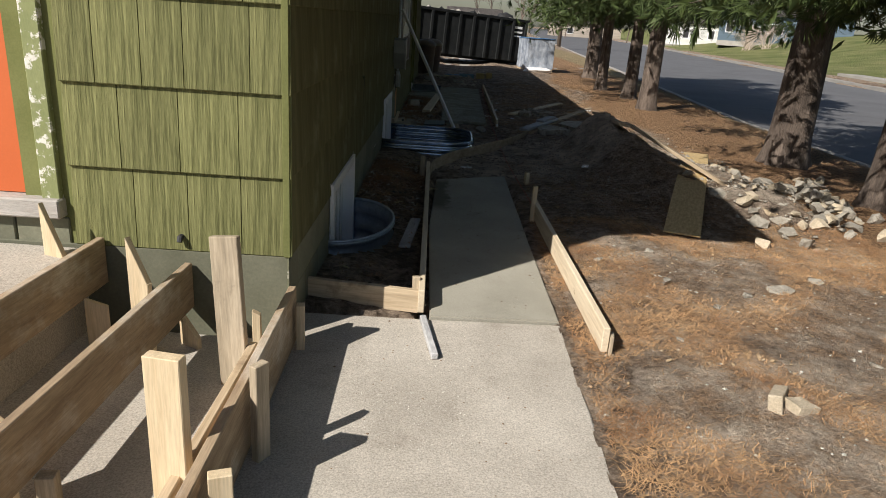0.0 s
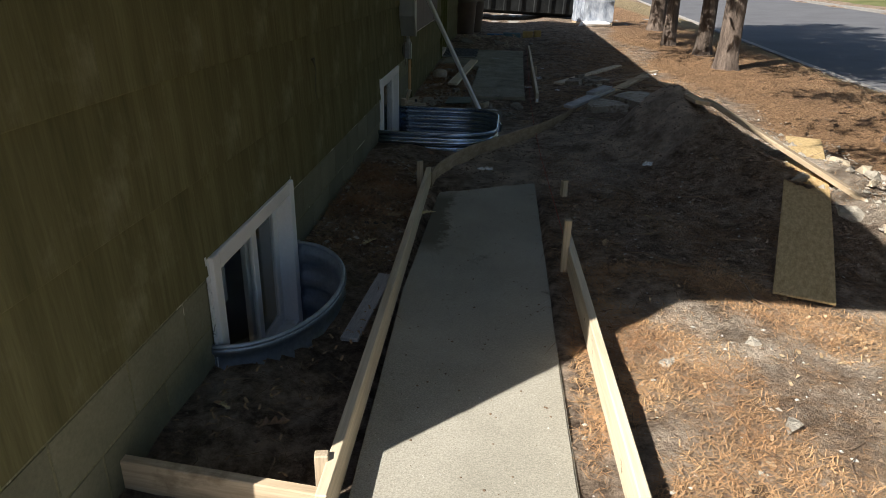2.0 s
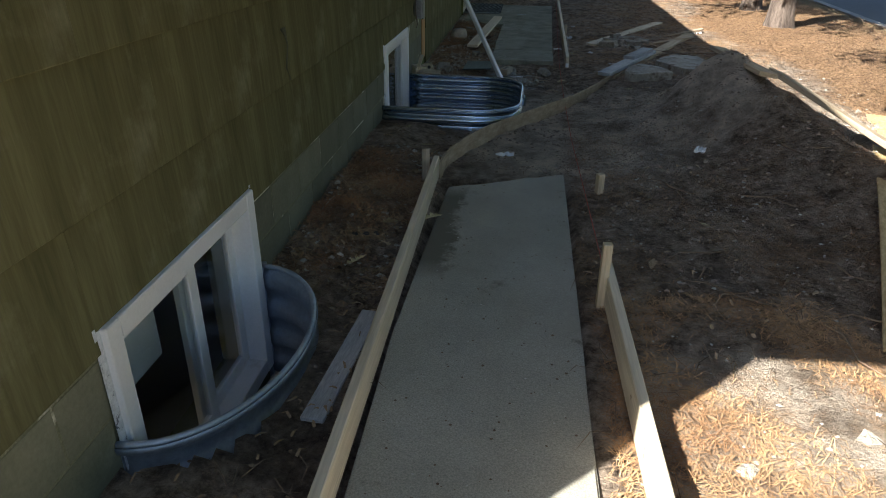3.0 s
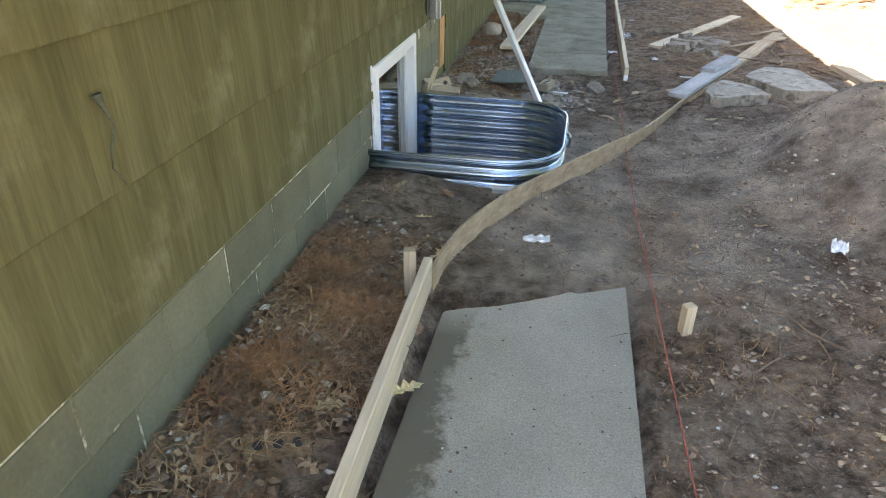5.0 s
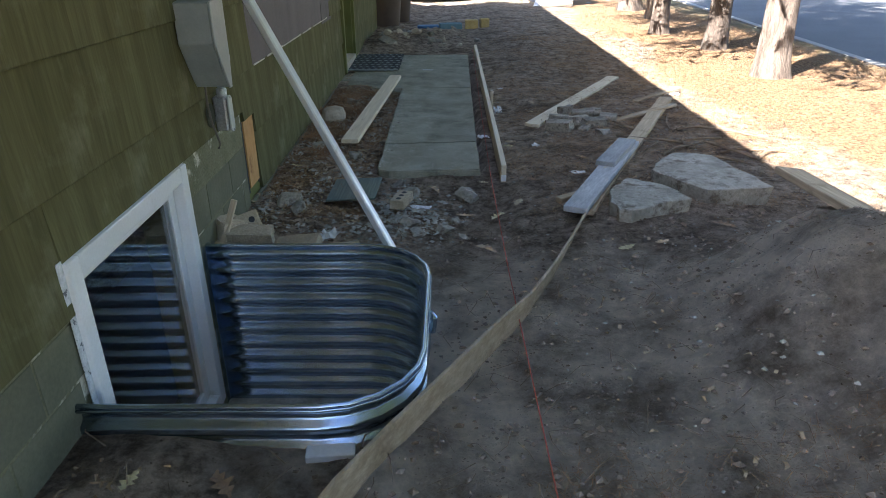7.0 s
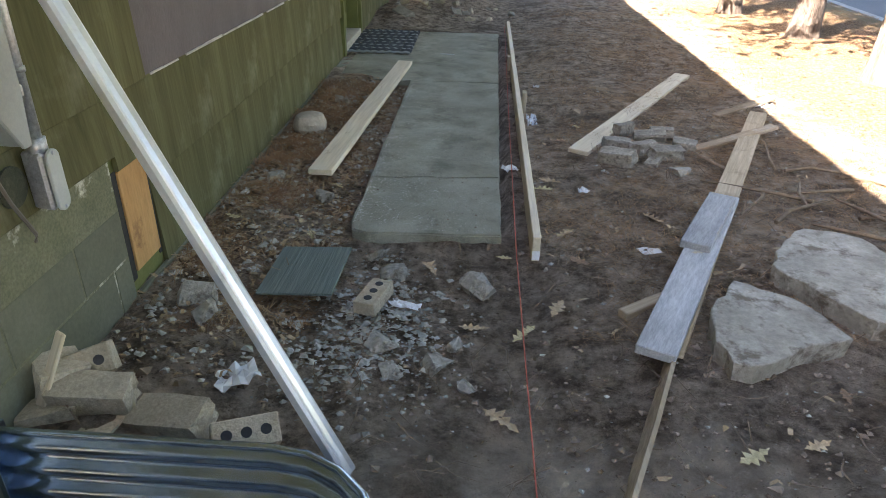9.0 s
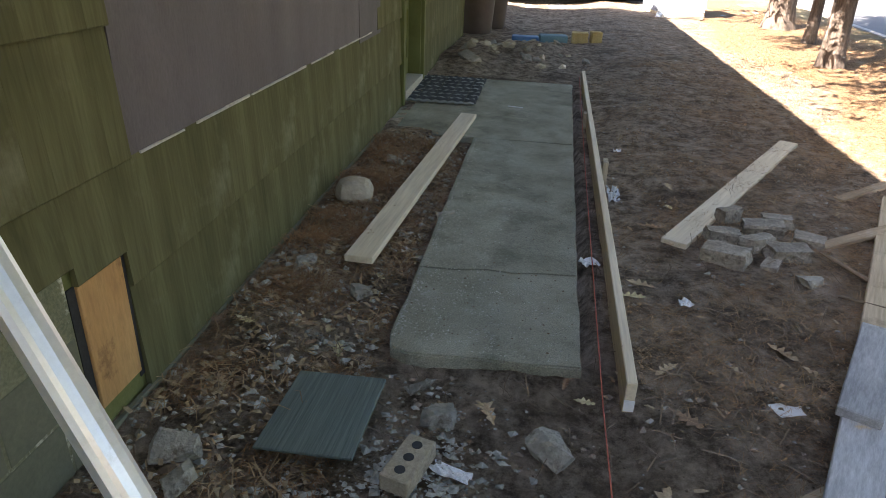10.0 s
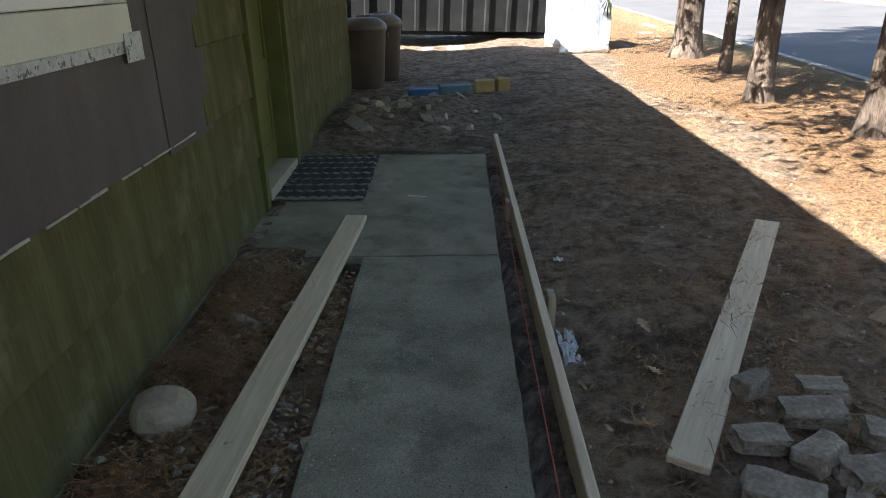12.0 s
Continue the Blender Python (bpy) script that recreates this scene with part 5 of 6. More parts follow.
for k, (x, y, s) in enumerate(((2.25, 4.05, (0.2, 0.1, 0.05)), (1.5, 4.12, (0.08, 0.06, 0.04)), (1.7, 3.72, (0.07, 0.05, 0.03)), (1.55, 4.7, (0.07, 0.06, 0.03)), (2.6, 4.3, (0.1, 0.08, 0.04)),
                               (1.95, 3.9, (0.06, 0.05, 0.03)), (1.15, 4.55, (0.06, 0.05, 0.03)), (2.3, 3.1, (0.06, 0.06, 0.03)), (1.35, 3.3, (0.05, 0.04, 0.03)), (2.9, 3.4, (0.09, 0.07, 0.04)))):
    chunk("rubble_stone", x, y, float(height(x, y)) - 0.01, s, 37 * k, CHUNK, "pale concrete fragment lying on needles", "rubble", k + 70, 0.16, 2, 0.3, (0, 0), "loose rubble")

heap = holder("rubble_heap", pose(3.5, 6.4, 0.0), "sunlit heap of pale broken bricks and concrete", "rubble")
for k in range(120):
    u, v = float(rng.normal(0, 0.42)), float(rng.normal(0.1, 0.62))
    x, y = 3.55 + u + 0.25 * v, 6.3 + v
    s = float(rng.uniform(0.08, 0.21))
    lift = max(0.0, 0.24 - 0.28 * math.hypot(u / 0.5, v / 0.8)) * float(rng.uniform(0, 1))
    ob = part("chunk", rock((s, s * float(rng.uniform(0.5, 0.8)), s * float(rng.uniform(0.35, 0.65))), k + 100), BRICK if k % 3 == 0 else CHUNK, heap)
    ob.matrix_world = pose(x, y, float(height(x, y)) + 0.03 + lift, float(rng.uniform(-25, 25)), float(rng.uniform(-25, 25)), float(rng.uniform(0, 180)))
far_heap = holder("rubble_heap", pose(-0.2, 18.2, 0.0), "low heap of soil, bricks and stones by the bins", "rubble")
for k in range(34):
    x, y = float(rng.normal(-0.05, 0.45)), float(rng.normal(18.1, 0.5))
    s = float(rng.uniform(0.06, 0.2))
    x = max(x, -0.7)
    ob = part("chunk", rock((s, s * 0.7, s * 0.55), k + 200), CHUNK if k % 2 else BRICK, far_heap)
    ob.matrix_world = pose(x, y, float(height(x, y)) + 0.01, float(rng.uniform(-25, 25)), float(rng.uniform(-25, 25)), float(rng.uniform(0, 180)))
chunk("rubble_brick", -0.55, 17.2, -0.02, (0.32, 0.14, 0.12), -50, CHUNK, "pale concrete block tilted on the soil heap", "block", 90, 0.05, 2, 0.05, (20, 10))
for k, (x, y, s, turn, m_, text) in enumerate(((0.0, 19.6, (0.4, 0.2, 0.1), 5, BLUE, "flat blue plastic box on soil"), (0.42, 19.7, (0.42, 0.2, 0.12), 8, TEAL, "faded blue-green board offcut on soil"),
                                               (0.82, 19.8, (0.25, 0.2, 0.17), 0, YELLOW, "ochre concrete block on soil"), (1.06, 19.75, (0.16, 0.18, 0.17), 10, YELLOW, "ochre concrete block on soil"))):
    ob = part("crate" if k < 2 else "ochre_block", box((-s[0] / 2, -s[1] / 2, 0), (s[0] / 2, s[1] / 2, s[2]), 0.012), m_)
    ob.matrix_world = pose(x, y, float(height(x, y)) - 0.01, 0, 0, turn)
    tagged(ob, text, "box" if k < 2 else "block")

# ---- shingle scrap, mat, litter ----
scrap = part("shingle_scrap", box((-0.16, -0.2, 0), (0.16, 0.2, 0.012), 0.002), SLATE)
scrap.matrix_world = pose(-0.222, 10.69, -0.062, 1, -3, -1.5)
tagged(scrap, "dark green ribbed shingle scrap lying on rubble", "shingle")
mat_thing = holder("door_mat", pose(-0.60, 15.74, -0.03), "dark woven strip door mat before the door", "mat")
for k in range(38):
    pts = [(-0.32 + 0.04 * i, 0.004 * math.sin(1.3 * i + k), 0.01 + 0.005 * (1 if (i + k) % 2 else -1)) for i in range(17)]
    part("strip", tube(pts, 0.0135, 5), RUBBER if k % 5 else BOXGREY, mat_thing, "" if k % 5 else "grey strip").matrix_world = pose(-0.57 + 0.012 * math.sin(2.1 * k), 15.13 + k * 0.0282, -0.026 + k * 0.0008, 0, 0, 0.8 * math.sin(1.3 * k))
for x in (-0.8, -0.65, -0.5, -0.35):
    part("cord", tube([(x, 15.12 + 0.06 * i, -0.008 + 0.0017 * i + 0.004 * (i % 2)) for i in range(19)], 0.004, 5), BOXDARK, mat_thing).matrix_world = pose(0, 0, 0)


def crumple(name, x, y, size, turn, material, label, category, seed):
    """A crumpled sheet or scrap."""
    bm = bmesh.new()
    bmesh.ops.create_grid(bm, x_segments=6, y_segments=5, size=0.5)
    for v in bm.verts:
        k = noise.noise_vector(v.co * 4 + Vector((seed * 3.1, 0, 0)))
        v.co = Vector((v.co.x * size[0] + k.x * 0.1 * size[0], v.co.y * size[1] + k.y * 0.1 * size[1], abs(k.z) * size[2] * 1.3))
    ob = part(name, bm, material)
    ob.modifiers.new("thickness", "SOLIDIFY").thickness = 0.002
    ob.matrix_world = pose(x, y, float(height(x, y)) + 0.006, 0, 0, turn)
    return tagged(ob, label, category, "litter")


for k, (x, y, s, turn, m_, text, cat) in enumerate((
        (0.24, 7.62, (0.13, 0.07, 0.03), 10, PAPER, "crumpled white paper scrap on soil", "litter"), (1.62, 7.66, (0.07, 0.15, 0.03), -20, PAPER, "crumpled white work glove on soil", "glove"),
        (-0.30, 10.0, (0.15, 0.12, 0.06), 30, PAPER, "crumpled white plastic scrap on soil", "litter"), (1.33, 11.0, (0.12, 0.07, 0.004), 20, PAPER, "flat white card lying on soil", "litter"),
        (0.70, 12.1, (0.09, 0.08, 0.03), 30, PAPER, "white torn label beside the form", "litter"), (1.1, 11.7, (0.06, 0.05, 0.03), 0, BAG, "small white scrap on needles", "litter"),
        (0.9, 13.2, (0.08, 0.3, 0.05), 0, TAPE, "crumpled pale plastic by the form board", "litter"), (0.98, 14.1, (0.05, 0.05, 0.03), 0, BAG, "small white scrap on needles", "litter"),
        (2.75, 13.6, (0.16, 0.12, 0.05), 0, BAG, "white scrap with dark marks in sunlight", "litter"), (0.22, 10.6, (0.05, 0.14, 0.03), 70, BAG, "torn plastic strip among gravel", "litter"))):
    crumple("litter", x, y, s, turn, m_, text, cat, k)
shim = part("litter", box((-0.07, -0.008, 0), (0.07, 0.008, 0.006), 0.001), PAPER)
shim.matrix_world = pose(0.13, 15.2, -0.036, 0, 0, -12)
tagged(shim, "thin white shim on the concrete landing", "shim")

# ---- bins, skip, wrapped pallet ----


def lathe(profile, sides=28):
    bm = bmesh.new()
    rings = [[bm.verts.new((r * math.cos(2 * math.pi * k / sides), r * math.sin(2 * math.pi * k / sides), z)) for k in range(sides)] for r, z in profile]
    for r0, r1 in zip(rings, rings[1:]):
        for k in range(sides):
            bm.faces.new((r0[k], r0[(k + 1) % sides], r1[(k + 1) % sides], r1[k]))
    bm.faces.new(rings[0])
    bm.faces.new(rings[-1])
    bmesh.ops.recalc_face_normals(bm, faces=bm.faces)
    return bm


def trash_bin(x, y, turn):
    b = holder("trash_bin", pose(x, y, float(height(x, y)) - 0.01, 0, 0, turn), "brown plastic trash bin with domed taupe lid", "trash bin", "bins by the wall")
    part("body", lathe([(0.24, 0), (0.25, 0.03), (0.285, 0.55), (0.29, 0.56), (0.30, 0.76), (0.305, 0.77)]), BIN, b, "", True).matrix_world = b.matrix_world
    part("lid", lathe([(0.315, 0.77), (0.32, 0.80), (0.315, 0.84), (0.28, 0.88), (0.22, 0.925), (0.16, 0.94), (0.05, 0.945)]), BINLID, b, "taupe domed lid", True).matrix_world = b.matrix_world
    for s in (1, -1):
        part("handle", box((s * 0.29, -0.07, 0.66), (s * 0.34, 0.07, 0.74), 0.01), BIN, b).matrix_world = b.matrix_world
    part("lid_handle", box((-0.1, -0.02, 0.93), (0.1, 0.02, 0.965), 0.008), BINLID, b).matrix_world = b.matrix_world
    return b


trash_bin(-0.82, 20.15, 20)
trash_bin(-0.66, 20.88, 50)


def skip():
    """A roll-off skip: ribbed steel sides, top rail, bottom rails."""
    m = pose(2.75, 27.4, -0.02, 0, 0, 25) @ pose(0, 0, 0, 0, 3.0, 0)
    s = holder("skip", m, "long dark steel roll-off skip with ribbed sides", "skip")

    def add(name, bm, material, label=""):
        part(name, bm, material, s, label).matrix_world = m
    L, W, z0, z1 = 6.0, 2.3, 0.2, 1.62
    add("side_panel", box((-L, 0, z0), (0, 0.04, z1)), STEEL)
    add("side_panel", box((-L, W - 0.04, z0), (0, W, z1)), STEEL)
    add("end_panel", box((-0.04, 0.042, z0), (0, W - 0.042, z1)), STEEL)
    add("end_panel", box((-L, 0.042, z0), (-L + 0.04, W - 0.042, z1)), STEEL)
    add("floor_panel", box((-L, 0.0, z0 - 0.05), (0, W, z0 - 0.002)), STEEL)
    add("top_rail", box((-L - 0.05, -0.06, z1), (0.05, 0.06, z1 + 0.1), 0.01), STEEL)
    add("top_rail", box((-L - 0.05, W - 0.06, z1), (0.05, W + 0.06, z1 + 0.1), 0.01), STEEL)
    for k in range(11):
        add("rib", box((-0.12 - k * 0.57, -0.07, z0 - 0.05), (-0.02 - k * 0.57, -0.001, z1 - 0.002), 0.008), STEEL)
    for y in (0.5, 1.7):
        add("bottom_rail", box((-L, y, 0.04), (0.2, y + 0.12, z0 - 0.052), 0.008), STEEL)
    for k, (a, b, z) in enumerate(((-0.62, -0.22, 1.36), (-0.6, -0.2, 1.2), (-0.56, -0.24, 1.06))):
        add("lettering_bar", box((a, -0.006, z), (b, -0.001, z + 0.09 - 0.02 * k)), WHITE, "pale unreadable lettering")
    for k in range(9):
        ob = part("debris", lump((0.5, 0.3, 0.2), 300 + k, 0.2, 2, 0.2), STEEL if k % 2 else SILL, s, "debris heaped over the rim")
        ob.matrix_world = m @ pose(-0.5 - 0.6 * k, 0.4 + 0.25 * (k % 3), z1 - 0.02, 10 * k, 15, 40 * k)
    ob = part("debris", lump((0.6, 0.5, 0.4), 330, 0.1, 3, 0.7), DARK, s, "dark round debris bag")
    ob.matrix_world = m @ pose(-0.7, 0.6, z1 + 0.08)
    ob = part("load_bed", box((-L + 0.05, 0.05, z0), (-0.05, W - 0.05, z1 - 0.12)), SILL, s, "pale rubbish filling the skip")
    ob.matrix_world = m


skip()
pal = holder("wrapped_pallet", pose(3.0, 25.3, -0.05, 0, 0, 15), "pallet of goods wrapped in clear plastic", "pallet")
wrapped = bmesh.new()
bmesh.ops.create_cube(wrapped, size=1.0)
bmesh.ops.subdivide_edges(wrapped, edges=list(wrapped.edges), cuts=7, use_grid_fill=True)
for v in wrapped.verts:
    k = noise.noise_vector(v.co * 5)
    v.co = Vector((v.co.x * 1.0, v.co.y * 1.0, (v.co.z + 0.5) * 1.0 + 0.12)) + 0.03 * k
part("wrap", wrapped, WRAP, pal, "wrinkled clear plastic wrap").matrix_world = pal.matrix_world
part("blue_sheet", box((-0.52, -0.52, 1.13), (0.52, 0.52, 1.16), 0.01), BLUE, pal, "blue plastic top sheet").matrix_world = pal.matrix_world
for x in (-0.45, 0, 0.45):
    part("bearer", box((x - 0.05, -0.5, 0), (x + 0.05, 0.5, 0.1)), PINE_USED, pal).matrix_world = pal.matrix_world
chunk("plastic_bag", 3.0, 24.5, -0.1, (0.95, 0.5, 0.22), 15, BAG, "white plastic sheeting bundled on the ground", "plastic sheet", 50, 0.14, 5, 0.6)

# ---- the row of conifers ----


def bark_trunk(radius, tall, seed):
    """A flared, ridged, tapering trunk."""
    bm = bmesh.new()
    sides, rings = 26, []
    zs = [-0.1, 0.0, 0.08, 0.2, 0.4, 0.7, 1.0, 1.4, 1.8, 2.3, 2.9, 3.6, 4.5, 6.0, 8.0, tall]
    for z in zs:
        flare = 1 + 0.3 * math.exp(-max(z, 0) / 0.22)
        r = radius * flare * (1 - 0.85 * max(z, 0) / tall)
        row = []
        for k in range(sides):
            a = 2 * math.pi * k / sides
            p = Vector((math.cos(a), math.sin(a), 0))
            j = 1 + 0.07 * noise.noise(Vector((p.x * 3.5, p.y * 3.5, z * 0.9 + seed))) + 0.1 * math.exp(-max(z, 0) / 0.3) * math.sin(5 * a + seed)
            row.append(bm.verts.new((p.x * r * j, p.y * r * j, z)))
        rings.append(row)
    for r0, r1 in zip(rings, rings[1:]):
        for k in range(sides):
            bm.faces.new((r0[k], r0[(k + 1) % sides], r1[(k + 1) % sides], r1[k]))
    bm.faces.new(rings[-1])
    return bm


def crown_mesh(seed, low, tall, reach, limbs):
    """Drooping limbs, each set with many narrow sprays of needles."""
    r = np.random.default_rng(seed)
    verts, faces = [], []
    wood = bmesh.new()
    for n in range(limbs):
        z = low + (tall - low) * (n + r.random()) / limbs
        a = n * 2.399 + r.normal(0, 0.3)
        out = reach * (1 - 0.8 * ((z - low) / (tall - low)) ** 1.3) * r.uniform(0.7, 1.1)
        drop = r.uniform(0.05, 0.3)
        d = np.array([math.cos(a), math.sin(a), 0.0])
        path = [np.array([0, 0, z]) + d * out * s + np.array([0, 0, 0.25 * out * s - (0.25 + drop) * out * s * s]) for s in np.linspace(0, 1, 6)]
        prev = None
        for i, p in enumerate(path):
            w = 0.028 * (1 - i / 6)
            ring = [wood.verts.new((p[0] + w * math.cos(q), p[1] + w * math.sin(q), p[2] + w * math.sin(q + 1))) for q in (0, 2.1, 4.2)]
            if prev:
                for k in range(3):
                    wood.faces.new((prev[k], prev[(k + 1) % 3], ring[(k + 1) % 3], ring[k]))
            prev = ring
        for k in range(int(210 * out / reach)):
            s = r.uniform(0.18, 1.0)
            i = min(int(s * 5), 4)
            c = path[i] + (path[i + 1] - path[i]) * (s * 5 - i)
            side = r.normal(0, 0.16 * out * (1.1 - 0.5 * s), 3) * np.array([1, 1, 0.35])
            c = c + side + np.array([0, 0, -0.06])
            v = d * r.uniform(0.2, 1) + r.normal(0, 0.7, 3)
            v[2] -= 0.5
            v /= np.linalg.norm(v)
            u = np.cross(v, r.normal(0, 1, 3))
            u /= np.linalg.norm(u)
            ln, wd = r.uniform(0.12, 0.26), r.uniform(0.006, 0.013)
            for turn in (-0.9, -0.6, -0.3, 0.0, 0.3, 0.6, 0.9):
                q = v * math.cos(turn) + u * math.sin(turn)
                t = np.cross(q, u + 0.3 * v)
                t /= np.linalg.norm(t) + 1e-9
                b = len(verts)
                verts += [tuple(c), tuple(c + q * ln * 0.5 + t * wd), tuple(c + q * ln), tuple(c + q * ln * 0.5 - t * wd)]
                faces.append((b, b + 1, b + 2, b + 3))
    me = bpy.data.meshes.new("crown")
    me.from_pydata(verts, [], faces)
    me.materials.append(LEAF)
    return me, wood


CROWNS = [crown_mesh(11, 1.9, 10.5, 2.8, 84), crown_mesh(12, 2.1, 11.5, 3.0, 88)]
BOUGHS = []
for k, (me, wood) in enumerate(CROWNS):
    lm = bpy.data.meshes.new("limbs")
    wood.to_mesh(lm)
    wood.free()
    lm.materials.append(BARK)
    BOUGHS.append(lm)
# The first two trees stay out of view, added to shade the heap and trunks.
for k, (x, y, radius, which, full) in enumerate(((4.75, 2.1, 0.25, 0, 1.0), (4.6, 4.45, 0.26, 1, 1.1), (4.60, 6.75, 0.245, 0, 1.0), (4.55, 8.95, 0.26, 1, 1.0), (4.22, 14.6, 0.18, 0, 1.0), (4.42, 16.95, 0.155, 1, 0.9), (4.12, 18.9, 0.145, 0, 0.85),
                                                 (4.62, 21.3, 0.09, 1, 0.6), (4.72, 23.5, 0.25, 0, 1.0))):
    tree = holder("conifer", pose(x, y, float(height(x, y, False)), 0, 0, 77 * k), "tall conifer with ridged grey-brown bark and drooping needles" if k != 7 else "slender young conifer with thin grey trunk", "tree", "row of conifers")
    t = part("trunk", bark_trunk(radius, 11.0, 3.1 * k), BARK, tree, "ridged grey-brown bark", True)
    for name, me in (("crown", CROWNS[which][0]), ("limbs", BOUGHS[which])):
        ob = new(name, me)
        ob.parent = tree
        ob.scale = (full, full, 1.0)
    tree["category"] = "tree"

# ---- across the street ----


def house(x, y, turn, wide, deep, high, wall_mat, label, windows, z=None):
    """A small clapboard house: walls with lapped boards, roof, windows with frames."""
    base = float(height(x, y, False)) if z is None else z
    m = pose(x, y, base - 0.2, 0, 0, turn)
    h = holder("house", m, label, "house", "houses across the street")

    def add(name, bm, material, parent=h, text=""):
        ob = part(name, bm, material, parent, text)
        ob.matrix_world = m
        return ob
    add("wall", boxes([((-wide / 2, 0, 0), (wide / 2, deep, high))]), wall_mat)
    for k in range(int(high / 0.2)):
        add("clapboard", box((-wide / 2 - 0.02, -0.02, 0.2 * k + 0.02), (wide / 2 + 0.02, -0.001, 0.2 * k + 0.19)), wall_mat)
    add("foundation", box((-wide / 2 - 0.03, -0.03, -0.6), (wide / 2 + 0.03, deep, 0.018)), KERB)
    rf = bmesh.new()
    o = 0.5
    pts = [(-wide / 2 - o, -o, high - 0.05), (wide / 2 + o, -o, high - 0.05), (wide / 2 + o, deep / 2, high + deep * 0.24), (-wide / 2 - o, deep / 2, high + deep * 0.24), (-wide / 2 - o, deep + o, high - 0.05), (wide / 2 + o, deep + o, high - 0.05)]
    vs = [rf.verts.new(p) for p in pts]
    rf.faces.new((vs[0], vs[1], vs[2], vs[3]))
    rf.faces.new((vs[3], vs[2], vs[5], vs[4]))
    bmesh.ops.solidify(rf, geom=list(rf.faces), thickness=0.2)
    add("roof", rf, ROOF)
    for wx, wz, ww, wh in windows:
        f = add("window", boxes([((wx - ww / 2, -0.06, wz), (wx + ww / 2, -0.021, wz + 0.1)), ((wx - ww / 2, -0.06, wz + wh - 0.1), (wx + ww / 2, -0.021, wz + wh)),
                                 ((wx - ww / 2, -0.06, wz + 0.1), (wx - ww / 2 + 0.1, -0.021, wz + wh - 0.1)), ((wx + ww / 2 - 0.1, -0.06, wz + 0.1), (wx + ww / 2, -0.021, wz + wh - 0.1))]), WHITE)
        add("pane", box((wx - ww / 2 + 0.1, -0.04, wz + 0.1), (wx + ww / 2 - 0.1, -0.03, wz + wh - 0.1)), DARK, f)
    return h


house(40.5, 87, -22, 15, 9, 3.2, HBLUE, "blue clapboard house with white window trim", [(-6.3, 1.0, 0.9, 1.5), (-1.0, 1.1, 1.9, 1.2), (3.5, 1.1, 1.5, 1.2)])
house(37.0, 108, -22, 9, 8, 3.2, HWHITE, "white clapboard house beyond the lawn", [(-1.5, 1.0, 1.0, 1.4), (2.2, 1.0, 1.0, 1.4)])
house(53.0, 68, -30, 13, 9, 3.4, HWHITE, "pale grey house behind bare shrubs", [(-3, 1.0, 1.2, 1.5), (1.5, 1.0, 1.2, 1.4)])
house(31.0, 165, 0, 16, 9, 3.2, HTAN, "tan house far down the street", [(-4, 1.0, 1.5, 1.3), (2, 1.0, 1.5, 1.3)])
house(5.0, 185, 0, 14, 9, 3.2, HTAN, "far tan house at the street's end", [(-3, 1.0, 1.5, 1.3), (3, 1.0, 1.5, 1.3)])


def bare_mesh(seed, tall, spread, stems, fine):
    """Bare stems that fork into thin twigs."""
    r = np.random.default_rng(seed)
    bm = bmesh.new()

    def limb(p, d, ln, w, level):
        q = p + d * ln
        a = np.cross(d, [0.3, 0.5, 0.8])
        a /= np.linalg.norm(a) + 1e-9
        b = np.cross(d, a)
        ends = []
        for c, ww in ((p, w), (q, w * 0.6)):
            ends.append([bm.verts.new(tuple(c + ww * (math.cos(t) * a + math.sin(t) * b))) for t in (0, 2.1, 4.2)])
        for k in range(3):
            bm.faces.new((ends[0][k], ends[0][(k + 1) % 3], ends[1][(k + 1) % 3], ends[1][k]))
        if level:
            for _ in range(fine):
                e = d + r.normal(0, 0.42, 3)
                e[2] += 0.15
                limb(p + d * ln * r.uniform(0.5, 1), e / np.linalg.norm(e), ln * r.uniform(0.55, 0.8), w * 0.5, level - 1)
    for _ in range(stems):
        d = np.array([r.normal(0, spread), r.normal(0, spread), 1.0])
        limb(np.array([r.normal(0, spread * 0.6), r.normal(0, spread * 0.6), -0.1]), d / np.linalg.norm(d), tall * 0.42, tall * 0.012, 3)
    return bm


for k, (x, y, s) in enumerate(((33.6, 80, 1.4), (35.2, 79, 1.3), (34.6, 83, 1.5), (43, 58, 0.7), (46, 55, 0.7), (40, 62, 0.7))):
    ob = part("bare_shrub", bare_mesh(60 + k, 2.6 * s, 0.5, 16, 3), BUSH)
    ob.matrix_world = pose(x, y, float(height(x, y, False)))
    tagged(ob, "pale leafless shrub on the far lawn", "shrub", "bare shrubs")
for k, (x, y, s) in enumerate(((14, 150, 1.2), (18, 170, 1.3), (22, 140, 1.0), (10, 190, 1.4), (26, 190, 1.4), (32, 130, 1.1), (20, 210, 1.5), (6, 210, 1.4))):
    ob = part("bare_tree", bare_mesh(80 + k, 11 * s, 0.06, 1, 5), BARK)
    ob.matrix_world = pose(x, y, float(height(x, y, False)))
    tagged(ob, "tall leafless tree far down the street", "tree", "far trees")
up = holder("utility_pole", pose(9.3, 62, -0.2), "brown wooden utility pole beside the street", "utility pole")
part("post", tube([(9.3, 62, -0.4), (9.3, 62, 4), (9.3, 62, 9.5)], 0.17, 12, (1.1, 1.0, 0.8)), POLEWOOD, up, "", True).matrix_world = pose(0, 0, 0)
part("crossarm", box((8.2, 61.8, 8.6), (10.4, 61.9, 8.8)), POLEWOOD, up).matrix_world = pose(0, 0, 0)

# ---- scatter on the soil ----


